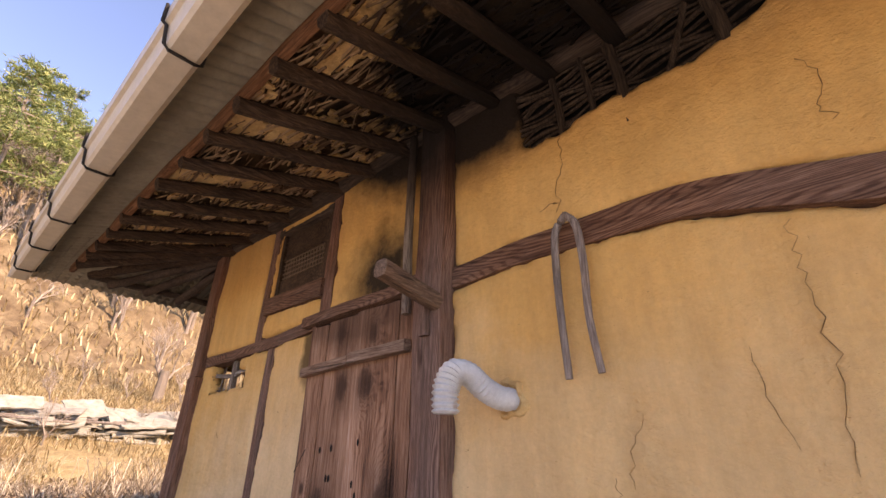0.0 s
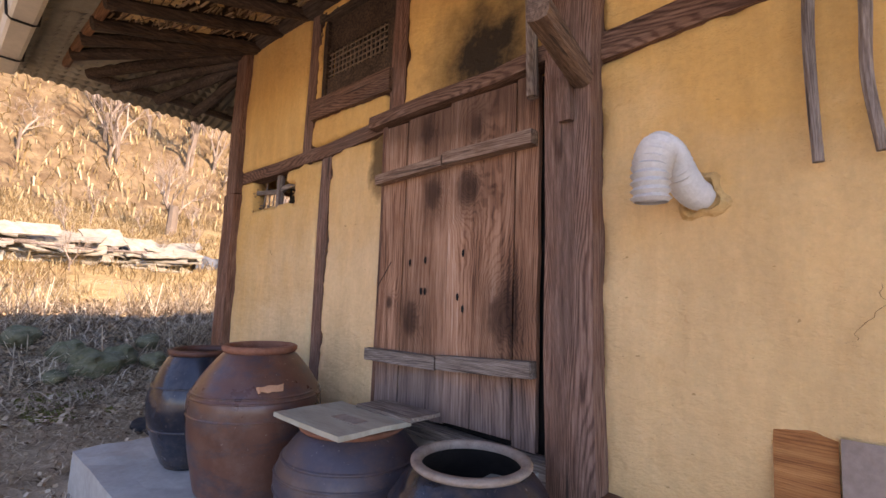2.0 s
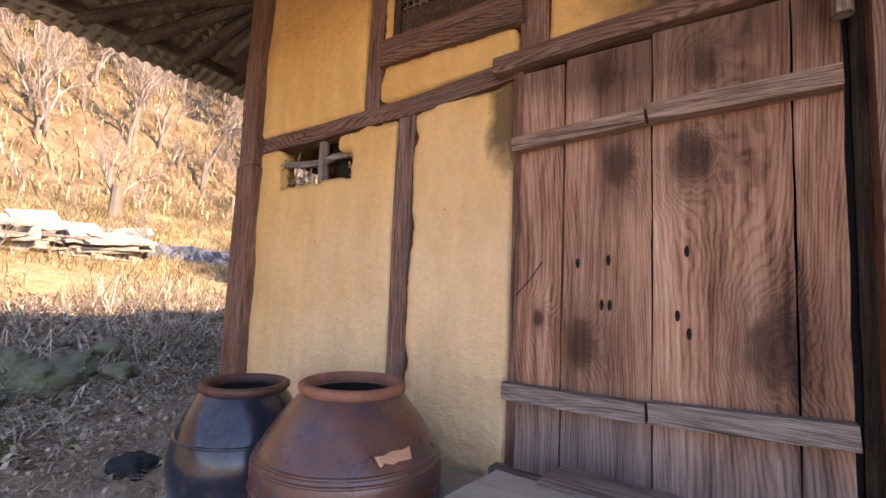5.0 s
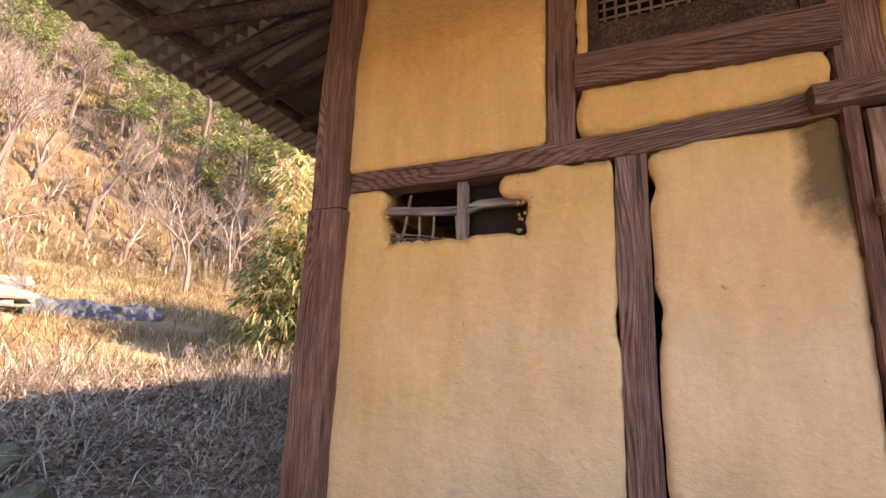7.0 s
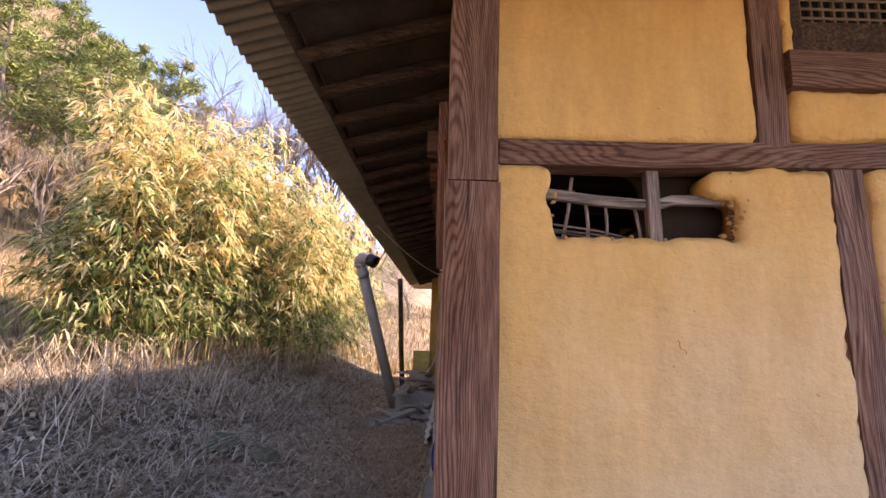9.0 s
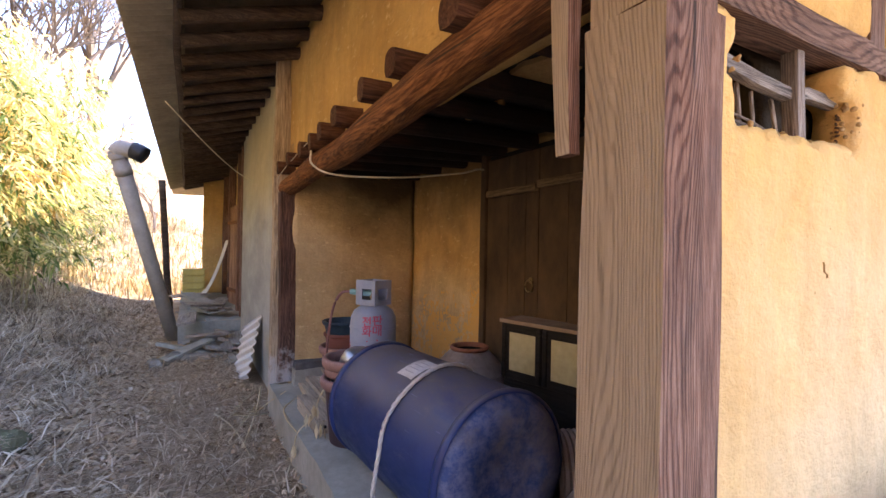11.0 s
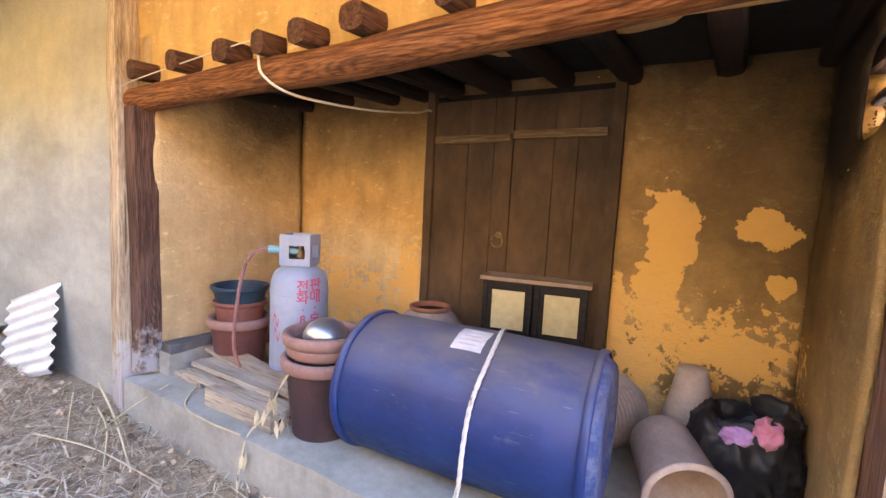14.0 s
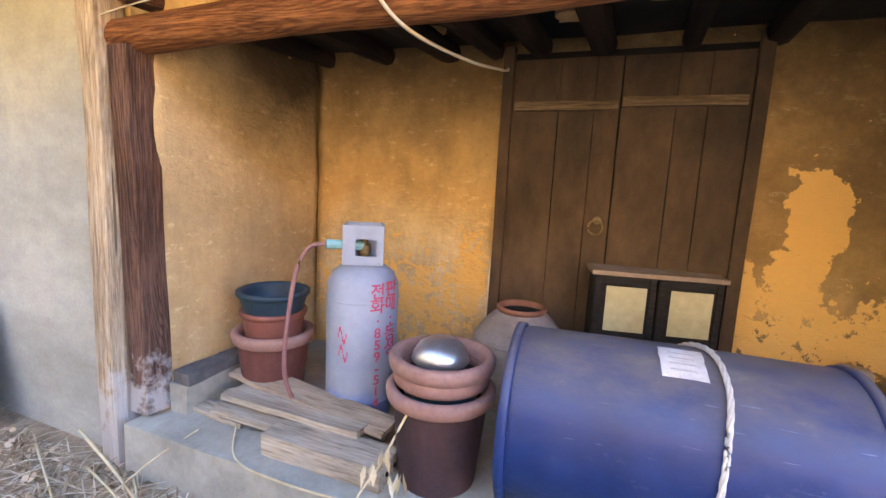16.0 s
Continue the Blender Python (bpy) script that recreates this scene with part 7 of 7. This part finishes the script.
lone = bare_tree(5, 4.4, 7, 0.55, "small bare fruit tree standing in dead grass", "twig", 0.085)
lone.matrix_world = pose(-14.1, 4.0, ground_z(-14.1, 4.0))
kinds = [bare_tree(21, 5.5, 6), bare_tree(22, 6.5, 6, 0.5), bare_tree(23, 4.2, 6, 0.75)]
rng = np.random.default_rng(3)
spots = [(-13.5, 9.5), (-15, 12.5), (-22, 0.5), (-23, 7.5)]
while len(spots) < 190:
    x, y = rng.uniform(-42, -20.0), rng.uniform(-16, 34)
    spots.append((x, y))
for x, y in ((-16, 16), (-14, 19), (-17, 13), (-13, 22), (-18, 10), (-7, 19), (-4, 21), (-10, 20), (-2, 23), (1, 25), (-12, 17), (-6, 24), (-8.5, 15.5), (-11, 14), (-13, 15.5), (-14.5, 17), (-17, 18), (-19.5, 15), (-20.5, 18), (-16, 20), (-12, 19.5), (-9.5, 23), (-10.5, 25), (-8, 21), (-18, 12), (-16.5, 14.5), (-21, 12), (-15, 21.5), (-19, 22)):
    spots.append((x, y))
for i, (x, y) in enumerate(spots):
    m = pose(x, y, ground_z(x, y) - 0.1, 0, 0, float(rng.uniform(0, 360)))
    s = float(rng.uniform(0.75, 1.35))
    if i < 3:
        kinds[i].matrix_world = m
    else:
        ob = copy_thing(kinds[i % 3], m)
        ob.scale = (s, s, s)
tall = bare_tree(41, 13.0, 7, 0.55, "tall bare tree above the bamboo, coloured dark as a silhouette", "twig_silhouette")
tall.matrix_world = pose(-8, 19, ground_z(-8, 19) - 0.1)
for i, (x, y) in enumerate(((-9.8, 21), (-6.4, 20.5), (-10.8, 18.5), (-7.2, 22.5), (-5.2, 21.5), (-4.4, 23.5))):
    ob = copy_thing(tall, pose(x, y, ground_z(x, y) - 0.1, 0, 0, i * 77))
    ob.scale = (1.1, 1.1, 1.0 + 0.1 * (i % 3))
for i in range(45):
    x, y = float(rng.uniform(-20, -8.5)), float(rng.uniform(-9, 15))
    ob = copy_thing(kinds[i % 3], pose(x, y, ground_z(x, y) - 0.05, 0, 0, float(rng.uniform(0, 360))))
    s = float(rng.uniform(0.14, 0.34))
    ob.scale = (s, s, s)
    tagged(ob, "low bare shrub in the dead grass", "shrub", "hillside shrubs")
    ob.name = "bare_shrub"
pk2 = [pine(31, 9.5), pine(32, 8.0)]
ps = [(-33, 2), (-30, 10), (-36, -3), (-31, 15), (-26, 19), (-34, 8), (-38, 4), (-29, 22), (-24, 24), (-40, -8), (-35, 13), (-22, 21), (-19, 24), (-27, 14), (-37, -14), (-32, -9), (-24, 17), (-21, 17.5), (-27, 9), (-28, 5), (-25, 21), (-20, 27), (-16, 26), (-30, -1), (-23, 13.5), (-18, 20), (-15.5, 17.5), (-17.5, 22.5), (-13.6, 19.5), (-14.5, 23), (-20, 20.5), (-12, 22), (-19, 16), (-22, 25), (-24, -2.6), (-25.5, -0.4), (-23.5, -5.2), (-26.5, -3.8), (-27, 1.5)]
for i, (x, y) in enumerate(ps):
    m = pose(x, y, ground_z(x, y) - 0.2, 0, 0, i * 47)
    if i < 2:
        pk2[i].matrix_world = m
    else:
        ob = copy_thing(pk2[i % 2], m)
        s = 0.8 + 0.05 * ((i * 5) % 9)
        ob.scale = (s, s, s)

# pale tarpaulin-covered pile across the field
M["slate_tarp"] = simple("blue_grey_sheeting", (0.06, 0.075, 0.10), (0.16, 0.18, 0.21), 5, 0.7, 0.4)
M["tarp"] = simple("pale_tarp", (0.19, 0.17, 0.13), (0.42, 0.39, 0.32), 5, 0.7, 0.4)
for i, (y0, y1, x0) in enumerate(((-4.5, -1.2, -9.5), (-1.3, 0.8, -9.5), (0.7, 3.0, -9.7))):
    t2 = thing("covered_pile", "low pile of pale boards and tattered sheeting in dead grass", "pile", (0, 0, 0), "covered piles")
    z = ground_z(x0, (y0 + y1) / 2)
    part("core", rough_box(x0 - 0.4, x0 + 0.4, y0, y1, z - 0.3, z + 0.32, 0.13, 0.12, 80 + i), "tarp", t2)
    random.seed(500 + i)
    for j in range(34):
        yy, L = random.uniform(y0, y1), random.uniform(0.25, 0.7)
        w2 = random.uniform(0.15, 0.4)
        ob = part("sheet_piece", rough_box(-w2, w2, -L, L, -0.018, 0.018, 0.12, 0.035, 600 + i * 30 + j), "tarp", t2)
        ob.matrix_basis = pose(x0 + random.uniform(-0.3, 0.55), yy, z + 0.02 + 0.52 * random.random(), random.uniform(-9, 9), random.uniform(8, 44), random.uniform(-25, 25))
    for j in range(4):
        yy = y0 + (y1 - y0) * (j + 0.3) / 4
        part("pole", timber([(x0 + 0.65, yy - 0.5, z + 0.24), (x0 + 0.62, yy + 0.5, z + 0.30 - 0.03 * j)], 0.06, 0.06, 90 + j + i * 5, 0.03, 0.8, 8), "grey_wood_x", t2)
t2 = thing("covered_pile", "dark blue-grey sheeting over a low pile", "pile", (0, 0, 0), "covered piles")
z = ground_z(-9.9, 4.0)
part("sheeting", rough_box(-10.3, -9.5, 3.1, 6.0, z - 0.3, z + 0.20, 0.2, 0.14, 99), "slate_tarp", t2)
for i, (x, y, s) in enumerate(((-2.35, -0.32, 0.20), (-2.55, -0.02, 0.17), (-2.2, 3.4, 0.15), (-3.1, -0.8, 0.15), (-1.75, 3.3, 0.12), (-2.35, 0.28, 0.14), (-2.75, -0.45, 0.16), (-2.2, -0.62, 0.10), (-2.9, 0.35, 0.13))):
    bm = bmesh.new()
    bmesh.ops.create_icosphere(bm, subdivisions=3, radius=s)
    for v in bm.verts:
        v.co *= 1 + 0.55 * noise.noise(v.co * 6 + Vector((i * 3, 0, 0))) + 0.18 * noise.noise(v.co * 19)
        v.co.z *= 0.8
    t2 = thing("stone", "mossy grey field stone half hidden in stalks", "stone", (x, y, ground_z(x, y) + s * 0.45), "field stones")
    part("stone", bm, "stone", t2)
